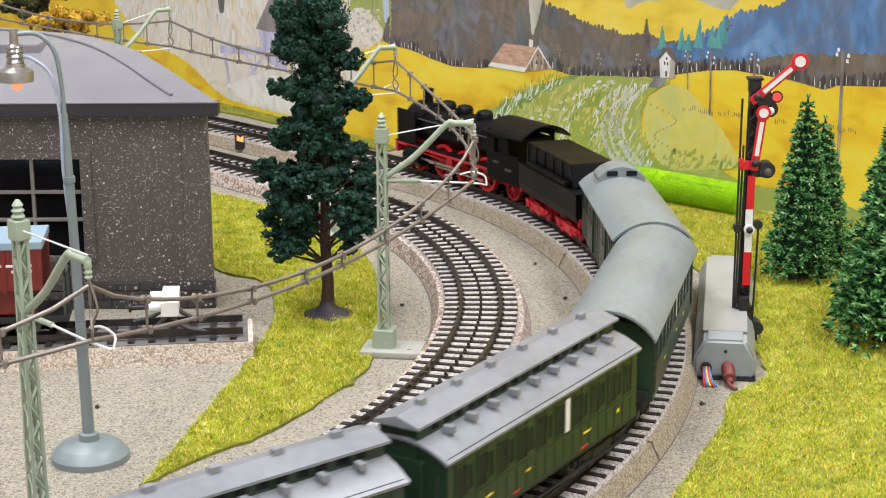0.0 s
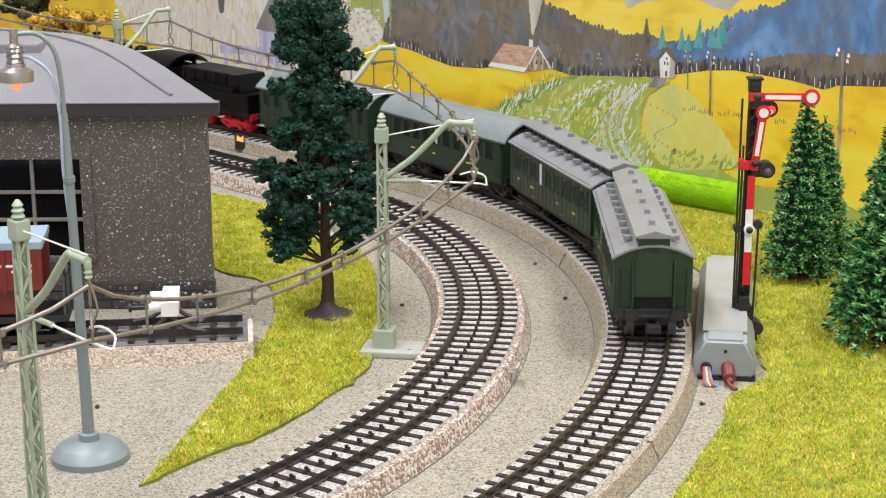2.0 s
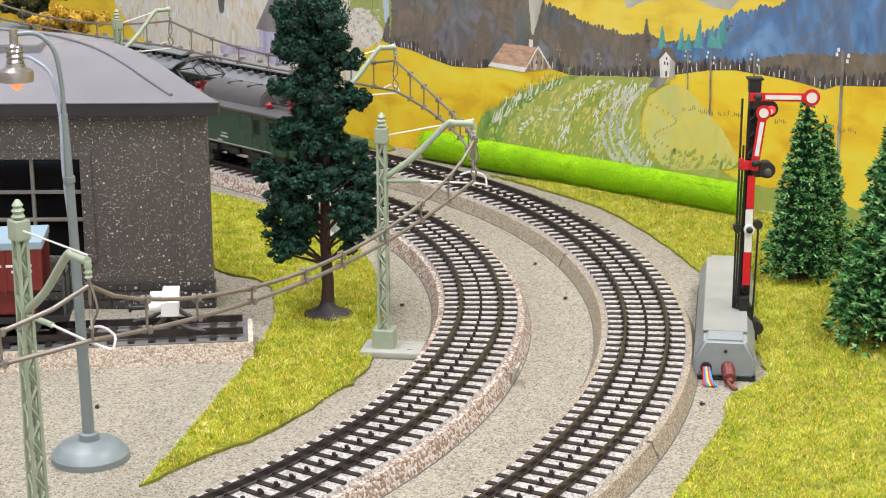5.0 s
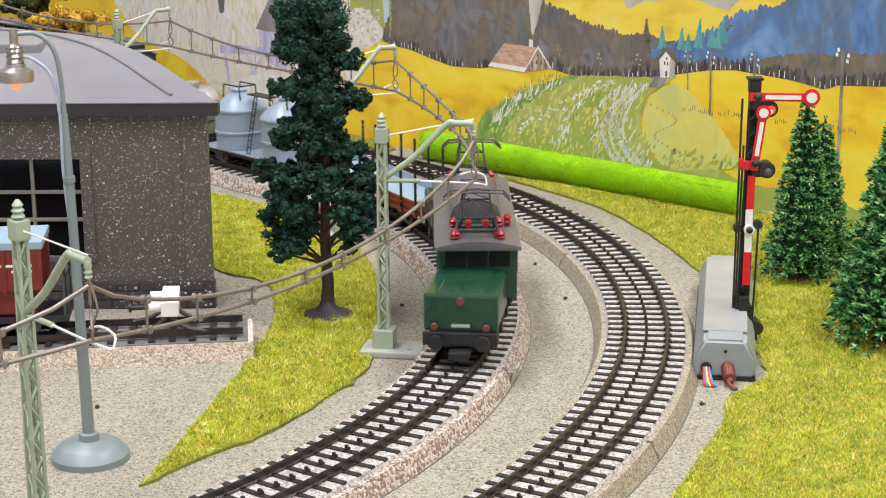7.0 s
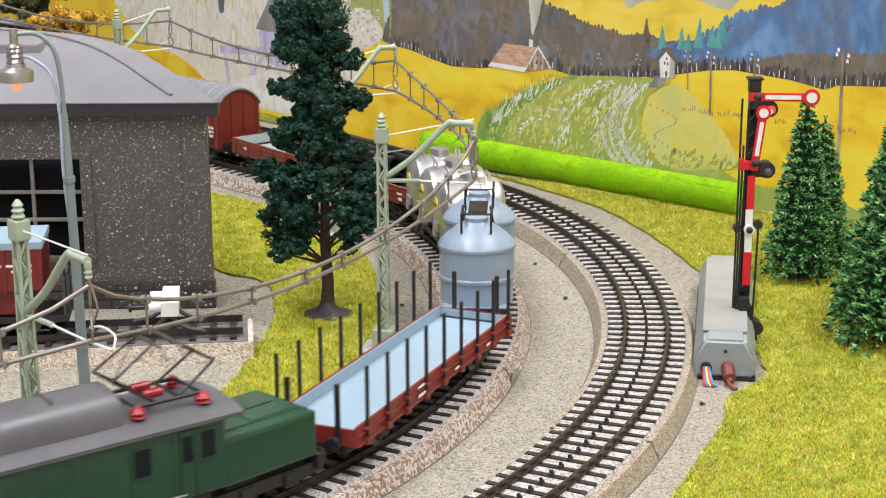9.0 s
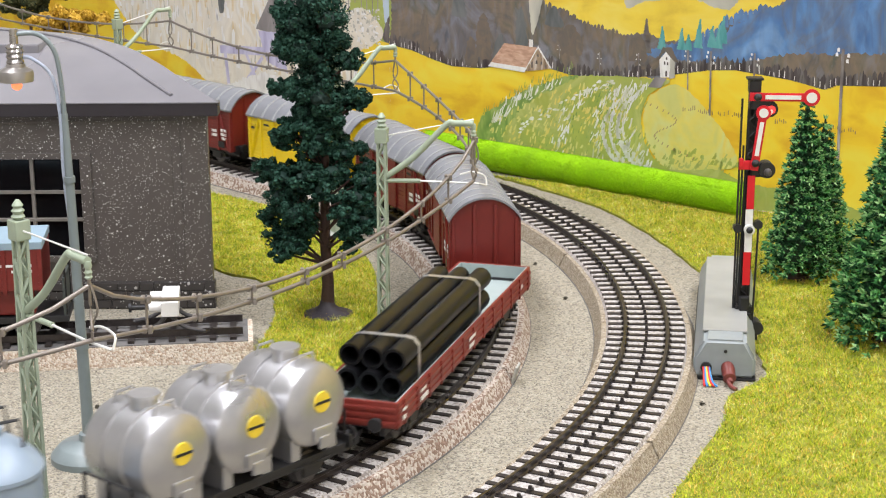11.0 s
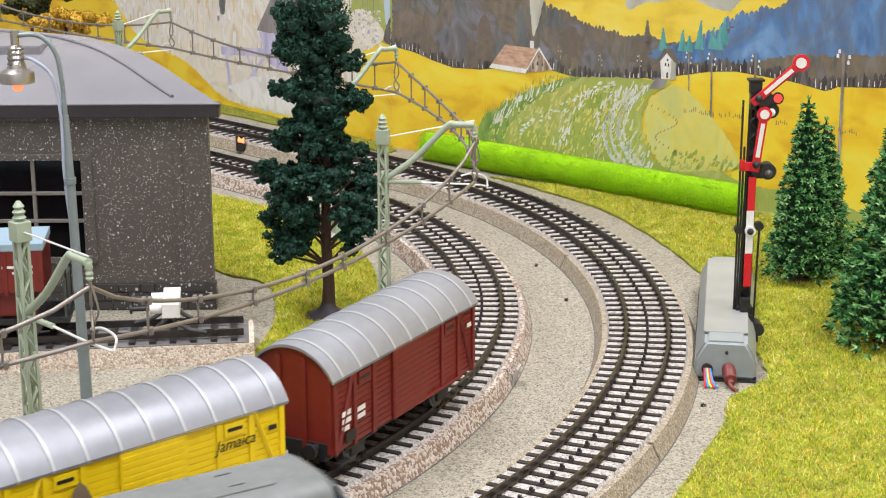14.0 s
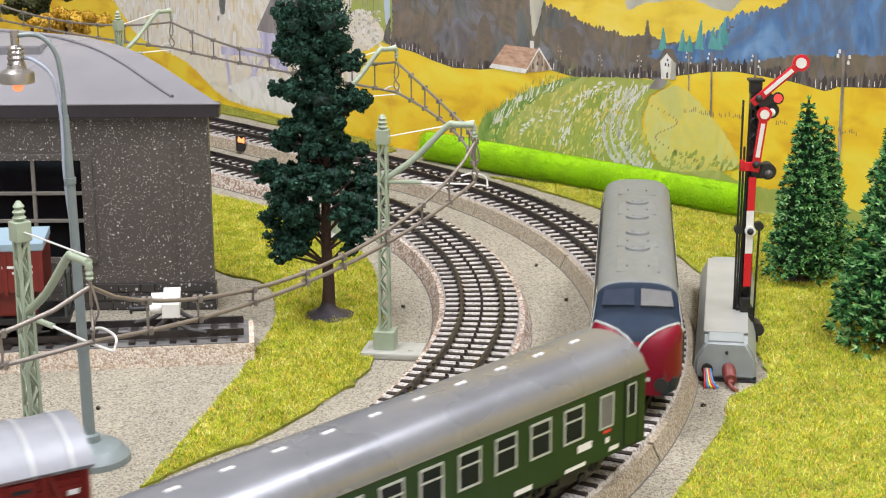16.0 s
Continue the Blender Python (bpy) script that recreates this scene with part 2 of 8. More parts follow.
M["p_yellow"] = paint("field_yellow", (0.713, 0.414, 0.023), (0.850, 0.598, 0.034), (0.850, 0.690, 0.069), 25, (1, 1, 2))
M["p_hill"] = paint("hill_yellow", (0.690, 0.483, 0.057), (0.828, 0.621, 0.069), (0.850, 0.690, 0.138), 30, (1, 1, 2))
M["p_forest"] = mottled("forest_slate", [(0.1, 0.1, 0.12), (0.2, 0.21, 0.25), (0.13, 0.115, 0.1), (0.22, 0.17, 0.12), (0.1, 0.11, 0.085), (0.24, 0.26, 0.32)], 38, 150)
M["p_dark"] = paint("forest_edge", (0.057, 0.046, 0.046), (0.115, 0.098, 0.098), (0.230, 0.218, 0.207), 300, (1, 1, 0.1))
M["p_blue"] = mottled("forest_blue", [(0.05, 0.11, 0.26), (0.1, 0.25, 0.54), (0.13, 0.17, 0.25), (0.08, 0.22, 0.5), (0.2, 0.36, 0.62)], 30, 130)
M["p_teal"] = paint("teal_firs", (0.069, 0.287, 0.287), (0.115, 0.368, 0.368), (0.184, 0.460, 0.437), 200)
M["p_meadow"] = mottled("meadow", [(0.28, 0.36, 0.06), (0.44, 0.48, 0.1), (0.36, 0.42, 0.1), (0.55, 0.56, 0.2), (0.4, 0.42, 0.08)], 34, 160, (1, 1, 0.8))
M["p_meadow_dark"] = paint("meadow_edge", (0.138, 0.253, 0.057), (0.253, 0.368, 0.092), (0.414, 0.483, 0.161), 160, (1, 1, 0.4))
M["p_pale"] = mottled("meadow_pale", [(0.56, 0.54, 0.16), (0.74, 0.6, 0.09), (0.62, 0.62, 0.24), (0.78, 0.56, 0.06), (0.7, 0.66, 0.24)], 26, 120, (1, 1, 0.8))
M["p_road"] = paint("track_white", (0.517, 0.529, 0.345), (0.759, 0.759, 0.690), (0.850, 0.850, 0.850), 180, (1, 1, 0.5))
M["p_roof"] = paint("cottage_roof", (0.437, 0.253, 0.172), (0.575, 0.356, 0.253), (0.667, 0.460, 0.345), 150, (1, 1, 3))
M["p_wall"] = paint("cottage_wall", (0.230, 0.149, 0.092), (0.402, 0.299, 0.207), (0.690, 0.632, 0.575), 300)
M["p_white"] = paint("white_daub", (0.690, 0.667, 0.644), (0.805, 0.793, 0.770), (0.850, 0.850, 0.850), 200)
M["p_post"] = paint("pole_grey", (0.16, 0.14, 0.14), (0.26, 0.23, 0.22), (0.45, 0.42, 0.4), 200)
M["p_cliff"] = mottled("cliff_cream", [(0.62, 0.55, 0.42), (0.85, 0.8, 0.7), (0.72, 0.68, 0.6), (0.85, 0.84, 0.8), (0.7, 0.58, 0.36)], 30, 110, (1, 1, 0.3))
M["p_cliff2"] = paint("cliff_ochre", (0.575, 0.437, 0.207), (0.713, 0.575, 0.345), (0.759, 0.690, 0.517), 90, (1, 1, 0.35))
M["p_grey"] = paint("slate_roof", (0.172, 0.161, 0.161), (0.253, 0.230, 0.230), (0.345, 0.322, 0.322), 90)
M["p_lav"] = paint("lavender_steel", (0.414, 0.391, 0.575), (0.529, 0.506, 0.690), (0.667, 0.644, 0.782), 120)
M["p_sky"] = paint("sky_blue", (0.345, 0.460, 0.598), (0.483, 0.598, 0.713), (0.632, 0.713, 0.782), 30)
M["p_greywash"] = paint("grey_wash", (0.414, 0.402, 0.345), (0.529, 0.517, 0.437), (0.644, 0.621, 0.506), 60)
M["p_autumn"] = paint("autumn_bush", (0.230, 0.149, 0.092), (0.322, 0.218, 0.115), (0.345, 0.276, 0.138), 120, (1, 1, 0.5))
M["cork_pale"] = speckled("ballast_facing", (0.55, 0.46, 0.36), [(0.75, 0.69, 0.6), (0.38, 0.26, 0.18), (0.68, 0.6, 0.5), (0.5, 0.4, 0.3)], 1200)
P("glass_slate_wire", (0.4, 0.45, 0.55), 0.35)
P("gun_roof", (0.105, 0.102, 0.107), 0.42)
P("fir_shade_fill", (0.008, 0.03, 0.008), 0.8)
M["p_bush"] = mottled("dim_bush", [(0.12, 0.11, 0.11), (0.2, 0.15, 0.11), (0.15, 0.13, 0.11), (0.24, 0.18, 0.12)], 90, 220)
M["p_pine"] = paint("dim_pine", (0.1, 0.11, 0.11), (0.14, 0.15, 0.15), (0.18, 0.19, 0.19), 150, (1, 1, 0.4))
P("debris", (0.05, 0.045, 0.03), 0.9)
# ---- building helpers ----
def part(name, bm, material, parent=None, label=""):
    """Links a bmesh as one mesh object, under a thing or a part."""
    me = bpy.data.meshes.new(name)
    bm.normal_update()
    bm.to_mesh(me)
    bm.free()
    for m in material if isinstance(material, (list, tuple)) else (material,):
        me.materials.append(m)
    ob = new(name, me)
    if parent:
        ob.parent = parent
    return tagged(ob, label)


def thing(name, label, category, group="", m=None):
    ob = new(name)
    ob.empty_display_size = 0.01
    if m:
        ob.matrix_world = m
    return tagged(ob, label, category, group)


def smooth(ob, angle=40):
    for poly in ob.data.polygons:
        poly.use_smooth = True
    ob.data.set_sharp_from_angle(angle=radians(angle))
    return ob


def box(bm, x0, x1, y0, y1, z0, z1, bev=0.0, m=None, mi=0):
    r = bmesh.ops.create_cube(bm, size=1)
    vs = r["verts"]
    for v in vs:
        v.co = ((x0 + x1) / 2 + v.co.x * (x1 - x0), (y0 + y1) / 2 + v.co.y * (y1 - y0), (z0 + z1) / 2 + v.co.z * (z1 - z0))
    fs = list({f for v in vs for f in v.link_faces})
    if bev:
        es = list({e for v in vs for e in v.link_edges})
        out = bmesh.ops.bevel(bm, geom=es, offset=bev, segments=2, affect="EDGES", profile=0.6)
        fs = list({f for f in out["faces"]} | {f for f in fs if f.is_valid})
        vs = list({v for f in fs for v in f.verts})
    for f in fs:
        f.material_index = mi
    if m:
        bmesh.ops.transform(bm, matrix=m, verts=vs)
    return vs


def cyl(bm, a, b, r0, r1=None, seg=12, mi=0, caps=True):
    """A cylinder or cone from a to b."""
    a, b = Vector(a), Vector(b)
    d = b - a
    r1 = r0 if r1 is None else r1
    q = d.to_track_quat("Z", "Y").to_matrix().to_4x4()
    m = Matrix.Translation((a + b) / 2) @ q
    res = bmesh.ops.create_cone(bm, cap_ends=caps, segments=seg, radius1=r0, radius2=r1, depth=d.length, matrix=m)
    for f in {f for v in res["verts"] for f in v.link_faces}:
        f.material_index = mi
    return res["verts"]


def ball(bm, c, r, seg=12, sx=1, sy=1, sz=1):
    return bmesh.ops.create_uvsphere(bm, u_segments=seg, v_segments=max(6, seg * 2 // 3), radius=r, matrix=Matrix.Translation(c) @ Matrix.Diagonal((sx, sy, sz, 1)))["verts"]


def lathe(bm, prof, seg=20, m=None, mi=0):
    """Turns the profile [(radius, z), ...] about z."""
    rings = []
    for r, z in prof:
        rings.append([bm.verts.new((r * math.cos(2 * math.pi * k / seg), r * math.sin(2 * math.pi * k / seg), z)) for k in range(seg)])
    fs = []
    for a, b in zip(rings, rings[1:]):
        for k in range(seg):
            fs.append(bm.faces.new((a[k], a[(k + 1) % seg], b[(k + 1) % seg], b[k])))
    fs.append(bm.faces.new(rings[0][::-1]))
    fs.append(bm.faces.new(rings[-1]))
    for f in fs:
        f.material_index = mi
    if m:
        bmesh.ops.transform(bm, matrix=m, verts=[v for r in rings for v in r])


def tube(bm, pts, r, seg=8, mi=0):
    """A round wire through points."""
    pts = [Vector(p) for p in pts]
    rings = []
    up = Vector((0, 0, 1))
    for i, p in enumerate(pts):
        d = (pts[min(i + 1, len(pts) - 1)] - pts[max(i - 1, 0)]).normalized()
        side = d.cross(up)
        if side.length < 0.05:
            side = d.cross(Vector((0, 1, 0)))
        side.normalize()
        top = side.cross(d)
        rings.append([bm.verts.new(p + r * (math.cos(2 * math.pi * k / seg) * side + math.sin(2 * math.pi * k / seg) * top)) for k in range(seg)])
    for a, b in zip(rings, rings[1:]):
        for k in range(seg):
            bm.faces.new((a[k], a[(k + 1) % seg], b[(k + 1) % seg], b[k])).material_index = mi
    bm.faces.new(rings[0][::-1]).material_index = mi
    bm.faces.new(rings[-1]).material_index = mi


def extrude(bm, prof, x0, x1, m=None, mi=0, cap=True):
    """Extrudes the closed outline [(y, z), ...] along x."""
    a = [bm.verts.new((x0, y, z)) for y, z in prof]
    b = [bm.verts.new((x1, y, z)) for y, z in prof]
    n = len(prof)
    fs = [bm.faces.new((a[k], a[(k + 1) % n], b[(k + 1) % n], b[k])) for k in range(n)]
    if cap:
        fs += [bm.faces.new(a[::-1]), bm.faces.new(b)]
    bmesh.ops.recalc_face_normals(bm, faces=fs)
    for f in fs:
        f.material_index = mi
    if m:
        bmesh.ops.transform(bm, matrix=m, verts=a + b)
    return fs


def spline(pts, n=8):
    """Catmull-Rom through points of any dimension."""
    P = [np.array(p, float) for p in pts]
    P = [2 * P[0] - P[1]] + P + [2 * P[-1] - P[-2]]
    out = []
    for i in range(1, len(P) - 2):
        for k in range(n):
            t = k / n
            a, b, c, d = P[i - 1:i + 3]
            out.append(0.5 * (2 * b + (c - a) * t + (2 * a - 5 * b + 4 * c - d) * t * t + (3 * b - a - 3 * c + d) * t ** 3))
    out.append(P[-2])
    return out


# ---- the two tracks: concentric curves that run out into straights ----
CX, CY = -0.3318, 0.7133
RADIUS = {"inner": 0.3483, "outer": 0.4181}
TH0, TH1 = radians(-75), radians(43)
RAIL_Z = 0.011


def along(track, s, side=0.0):
    """The place and heading on a track, s metres along it (0 at the curve's apex), side metres outwards."""
    R = RADIUS[track]
    th = min(max(s / R, TH0), TH1)
    rest = s - th * R
    c, sn = math.cos(th), math.sin(th)
    return Vector((CX + (R + side) * c - sn * rest, CY + (R + side) * sn + c * rest, 0)), th + math.pi / 2


def car_pose(track, s, half, z=RAIL_Z):
    a, b = along(track, s + half)[0], along(track, s - half)[0]
    mid = (a + b) / 2
    return Matrix.Translation((mid.x, mid.y, z)) @ Matrix.Rotation(math.atan2(a.y - b.y, a.x - b.x), 4, "Z")
# ---- structure: baseboard, room, backdrop ----
def sheet(name, pts, z, material, kind="structure", label="", category=""):
    bm = bmesh.new()
    bm.faces.new([bm.verts.new((x, y, z)) for x, y in pts])
    ob = part(name, bm, material)
    return tagged(ob, label, category, kind=kind)


sheet("ground", [(-2.6, -1.4), (2.2, -1.4), (2.2, 2.6), (-2.6, 2.6)], 0.0, M["gravel"], label="baseboard covered with fine beige gravel", category="ground")
for nm, (x0, x1, y0, y1, z0, z1) in {"wall_north": (-2.7, 2.3, 2.6, 2.7, -0.9, 1.65), "wall_south": (-2.7, 2.3, -1.5, -1.4, -0.9, 1.65), "wall_west": (-2.7, -2.6, -1.4, 2.6, -0.9, 1.65), "wall_east": (2.2, 2.3, -1.4, 2.6, -0.9, 1.65), "ceiling": (-2.7, 2.3, -1.5, 2.7, 1.65, 1.75)}.items():
    bm = bmesh.new()
    box(bm, x0, x1, y0, y1, z0, z1)
    tagged(part(nm, bm, M["plaster"]), "plain off-white painted room surface", "wall" if nm != "ceiling" else "ceiling", kind="structure")


def ribbon(bm, track, s0, s1, prof, step=0.004, mi=0):
    """Sweeps the closed outline [(side, z), ...] along a track."""
    n = max(2, int((s1 - s0) / step))
    rings = []
    for k in range(n + 1):
        s = s0 + (s1 - s0) * k / n
        ring = []
        for side, z in prof:
            p, _ = along(track, s, side)
            ring.append(bm.verts.new((p.x, p.y, z)))
        rings.append(ring)
    m = len(prof)
    fs = []
    for a, b in zip(rings, rings[1:]):
        for k in range(m):
            fs.append(bm.faces.new((a[k], a[(k + 1) % m], b[(k + 1) % m], b[k])))
    fs += [bm.faces.new(rings[0][::-1]), bm.faces.new(rings[-1])]
    for f in fs:
        f.material_index = mi


BED = [(-0.0215, 0.0), (-0.0185, 0.0064), (0.0185, 0.0064), (0.0215, 0.0)]
TRACKS = {}
for tr in ("inner", "outer"):
    root = tagged(new("railway_track"), "dark sleepers and steel rails on a cork bed", "track", kind="structure")
    TRACKS[tr] = root
    cuts = {"inner": [-1.9, -0.085, 0.16, 2.2], "outer": [-1.9, -0.165, -0.03, 0.087, 0.30, 2.2]}[tr]
    for i, (c0, c1) in enumerate(zip(cuts, cuts[1:])):
        bm = bmesh.new()
        ribbon(bm, tr, c0 + 0.0008, c1 - 0.0008, [(sd, z + 0.0002 * (i % 2)) for sd, z in BED])
        part("track_bed", bm, M["cork_red"] if tr == "inner" else M["cork"], root, "speckled cork bed section")
    # thin dark strips standing in for the shadow gap at the bed's foot
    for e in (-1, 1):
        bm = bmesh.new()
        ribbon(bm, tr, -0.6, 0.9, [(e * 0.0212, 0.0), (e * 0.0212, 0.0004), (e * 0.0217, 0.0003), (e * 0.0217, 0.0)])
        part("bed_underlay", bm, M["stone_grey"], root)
    bm = bmesh.new()
    ribbon(bm, tr, -1.9, 2.2, [(-0.0168, 0.0060), (-0.0156, 0.0079), (0.0156, 0.0079), (0.0168, 0.0060)])
    part("ballast", bm, M["ballast"], root, "pale stone ballast")
    for sd in (-0.0086, 0.0086):
        bm = bmesh.new()
        ribbon(bm, tr, -1.9, 2.2, [(sd - 0.001, 0.0084), (sd + 0.001, 0.0084), (sd + 0.0003, 0.0088), (sd + 0.0003, 0.0101), (sd + 0.00048, 0.0103), (sd + 0.00048, 0.011), (sd - 0.00048, 0.011), (sd - 0.00048, 0.0103), (sd - 0.0003, 0.0101), (sd - 0.0003, 0.0088)])
        part("rail", bm, M["rail"], root)
# ---- painted backdrop: two boards that meet in a fold ----
FOLD = Vector((-0.034, 1.10, 0))
DIR_R = Vector((0.746, -0.666, 0)).normalized()
DIR_L = Vector((-0.634, 0.773, 0)).normalized()


class Board:
    """A painted board; shapes lie on it in (along, up)."""

    def __init__(self, name, way, length, front, base, label):
        self.way, self.front = way, front
        self.root = tagged(new(name), label, "backdrop", kind="structure")
        self.root.matrix_world = Matrix((( way.x, -front.x, 0, FOLD.x), (way.y, -front.y, 0, FOLD.y), (0, 0, 1, 0), (0, 0, 0, 1)))
        self.layer = 0
        bm = bmesh.new()
        box(bm, 0.0, length, 0, 0.006, -0.002, 0.32)
        part("board", bm, base, self.root)

    def shape(self, name, pts, material, rough=0.0, step=0.0012, curve=True):
        """A dab of paint with a hand-made edge."""
        self.layer += 1
        y = -0.00001 * self.layer
        pts = [np.array(p) for p in pts]
        if curve:
            pts = spline(pts + [pts[0]], 5)[:-1]
        out = []
        for a, b in zip(pts, pts[1:] + pts[:1]):
            d = b - a
            ln = float(np.hypot(*d))
            n = max(1, int(ln / step)) if rough else 1
            for k in range(n):
                q = a + d * k / n
                if rough:
                    j = noise.noise((q[0] * 420, q[1] * 420, self.layer * 3.1)) + 0.6 * random.uniform(-1, 1)
                    q = q + np.array([-d[1], d[0]]) / (ln + 1e-9) * rough * j
                out.append(q)
        bm = bmesh.new()
        vs = [bm.verts.new((q[0], y, q[1])) for q in out]
        f = bm.faces.new(vs)
        f.normal_update()
        if f.normal.y > 0:
            f.normal_flip()
        bmesh.ops.triangulate(bm, faces=[f])
        return part(name, bm, material, self.root)

    def daubs(self, name, quads, material):
        """Many short brush strokes in one layer: (u, v, width, height, lean)."""
        self.layer += 1
        y = -0.00001 * self.layer
        bm = bmesh.new()
        for u, v, w, h, lean in quads:
            pts = [(u - w / 2, v), (u + w / 2, v), (u + w * 0.4 + lean, v + h * 0.8), (u + lean, v + h), (u - w * 0.45 + lean, v + h * 0.75)]
            bm.faces.new([bm.verts.new((a, y, b)) for a, b in pts])
        return tagged(part(name, bm, material, self.root), kind="stuff")


def pairs(*v):
    return [(v[k], v[k + 1]) for k in range(0, len(v), 2)]


rb = Board("backdrop_east", DIR_R, 1.4, Vector((-0.666, -0.746, 0)).normalized(), M["p_yellow"], "painted board with yellow fields and blue forest hills")
rb.shape("painted_forest", pairs(-0.0, 0.068, 0.020, 0.066, 0.037, 0.062, 0.054, 0.059, 0.077, 0.060, 0.100, 0.064, 0.127, 0.066, 0.148, 0.063, 0.169, 0.062, 0.193, 0.067, 0.209, 0.066, 0.224, 0.071, 0.243, 0.075, 0.261, 0.077, 0.276, 0.076, 0.297, 0.075, 0.317, 0.072, 0.324, 0.075, 0.352, 0.078, 0.42, 0.082, 0.42, 0.17, 0.0, 0.15), M["p_forest"], 0.0009, curve=False)
rb.shape("painted_blue_wood", pairs(0.197, 0.079, 0.216, 0.086, 0.249, 0.093, 0.260, 0.101, 0.283, 0.110, 0.301, 0.120, 0.371, 0.132, 0.42, 0.13, 0.42, 0.1, 0.373, 0.096, 0.329, 0.091, 0.296, 0.088, 0.261, 0.080, 0.224, 0.078), M["p_blue"], 0.0012)
rb.shape("painted_hill", pairs(0.118, 0.16, 0.123, 0.103, 0.143, 0.098, 0.164, 0.092, 0.181, 0.089, 0.193, 0.088, 0.202, 0.092, 0.216, 0.088, 0.235, 0.090, 0.248, 0.095, 0.256, 0.103, 0.270, 0.107, 0.283, 0.111, 0.300, 0.122, 0.31, 0.16), M["p_hill"], 0.0009, curve=False)
rb.shape("painted_grey_hill", pairs(0.188, 0.16, 0.186, 0.108, 0.2, 0.109, 0.23, 0.113, 0.25, 0.109, 0.262, 0.114, 0.29, 0.16), M["p_greywash"], 0.0006)
rb.shape("painted_yellow_gap", pairs(0.052, 0.125, 0.057, 0.104, 0.066, 0.102, 0.076, 0.105, 0.08, 0.125), M["p_hill"], 0.0005)
random.seed(4)
edge = lambda u: float(np.interp(u, [0, 0.02, 0.037, 0.054, 0.077, 0.1, 0.127, 0.148, 0.169, 0.193, 0.224, 0.243, 0.261, 0.297, 0.317, 0.324, 0.36], [0.068, 0.066, 0.062, 0.059, 0.06, 0.064, 0.066, 0.063, 0.062, 0.066, 0.071, 0.075, 0.077, 0.075, 0.072, 0.075, 0.078]))
rb.daubs("painted_forest_edge", [(u, edge(u) - 0.001, random.uniform(0.0015, 0.0035), random.uniform(0.004, 0.0085), random.uniform(-0.0006, 0.0006)) for u in np.arange(0.001, 0.37, 0.0016)], M["p_dark"])
rb.daubs("painted_trunks", [(u, edge(u) - 0.0005, random.uniform(0.0003, 0.0007), random.uniform(0.002, 0.005), random.uniform(-0.0004, 0.0004)) for u in np.arange(0.001, 0.37, 0.0031) if random.random() < 0.7], M["p_white"])
top = lambda u: float(np.interp(u, [0.123, 0.143, 0.164, 0.181, 0.193, 0.216, 0.235, 0.248, 0.256, 0.283], [0.103, 0.098, 0.092, 0.089, 0.088, 0.088, 0.09, 0.095, 0.103, 0.111]))
rb.daubs("painted_tree_tops", [(u, top(u) - 0.003, random.uniform(0.002, 0.0045), random.uniform(0.003, 0.0065), 0) for u in np.arange(0.124, 0.196, 0.0026)], M["p_forest"])
rb.daubs("painted_blue_tops", [(u, top(u) - 0.003, random.uniform(0.002, 0.004), random.uniform(0.004, 0.008), 0) for u in np.arange(0.24, 0.29, 0.003)], M["p_blue"])
for u, v, h in ((0.213, 0.083, 0.013), (0.226, 0.084, 0.012), (0.2305, 0.084, 0.009), (0.2375, 0.086, 0.016), (0.246, 0.087, 0.012), (0.2505, 0.087, 0.013), (0.253, 0.09, 0.015)):
    rb.daubs("painted_fir", [(u + random.uniform(-0.0003, 0.0003), v + h * k / 6, 0.0062 * (1 - k / 6.5), h / 5, random.uniform(-0.0005, 0.0005)) for k in range(6)], M["p_teal"])
rb.daubs("painted_dark_fir", [(0.202, 0.08 + 0.003 * k, 0.008 * (1 - k / 6.5), 0.005, 0) for k in range(6)], M["p_forest"])
for u, v, w, h in ((0.031, 0.066, 0.008, 0.026), (0.08, 0.066, 0.012, 0.028), (0.07, 0.06, 0.01, 0.018), (0.196, 0.075, 0.012, 0.016), (0.148, 0.074, 0.016, 0.018)):
    rb.shape("painted_bush", pairs(u - w / 2, v, u + w / 2, v, u + w * 0.45, v + h * 0.6, u, v + h, u - w * 0.45, v + h * 0.6), M["p_bush"], 0.0012)
for u, v, w, h in ((0.094, 0.062, 0.014, 0.02), (0.11, 0.076, 0.01, 0.024), (0.06, 0.09, 0.012, 0.02), (0.135, 0.09, 0.014, 0.012)):
    rb.shape("painted_pine", pairs(u - w / 2, v, u + w / 2, v, u + w * 0.3, v + h * 0.6, u, v + h, u - w * 0.35, v + h * 0.6), M["p_pine"], 0.0007)
rb.shape("painted_meadow", pairs(0.074, -0.002, 0.077, 0.026, 0.096, 0.038, 0.122, 0.052, 0.154, 0.062, 0.209, 0.066, 0.219, 0.065, 0.205, 0.056, 0.200, 0.042, 0.204, 0.026, 0.217, 0.016, 0.245, 0.02, 0.275, 0.014, 0.33, 0.012, 0.33, -0.002), M["p_meadow"], 0.0005)
rb.shape("painted_meadow_edge", pairs(0.074, 0.0, 0.077, 0.026, 0.096, 0.039, 0.122, 0.053, 0.154, 0.0625, 0.14, 0.054, 0.118, 0.043, 0.1, 0.026, 0.09, 0.0), M["p_meadow_dark"], 0.0012)
rb.shape("painted_pale_field", pairs(0.205, 0.056, 0.224, 0.064, 0.244, 0.052, 0.262, 0.033, 0.264, 0.022, 0.245, 0.018, 0.219, 0.015, 0.206, 0.026, 0.2015, 0.042), M["p_pale"], 0.0005)
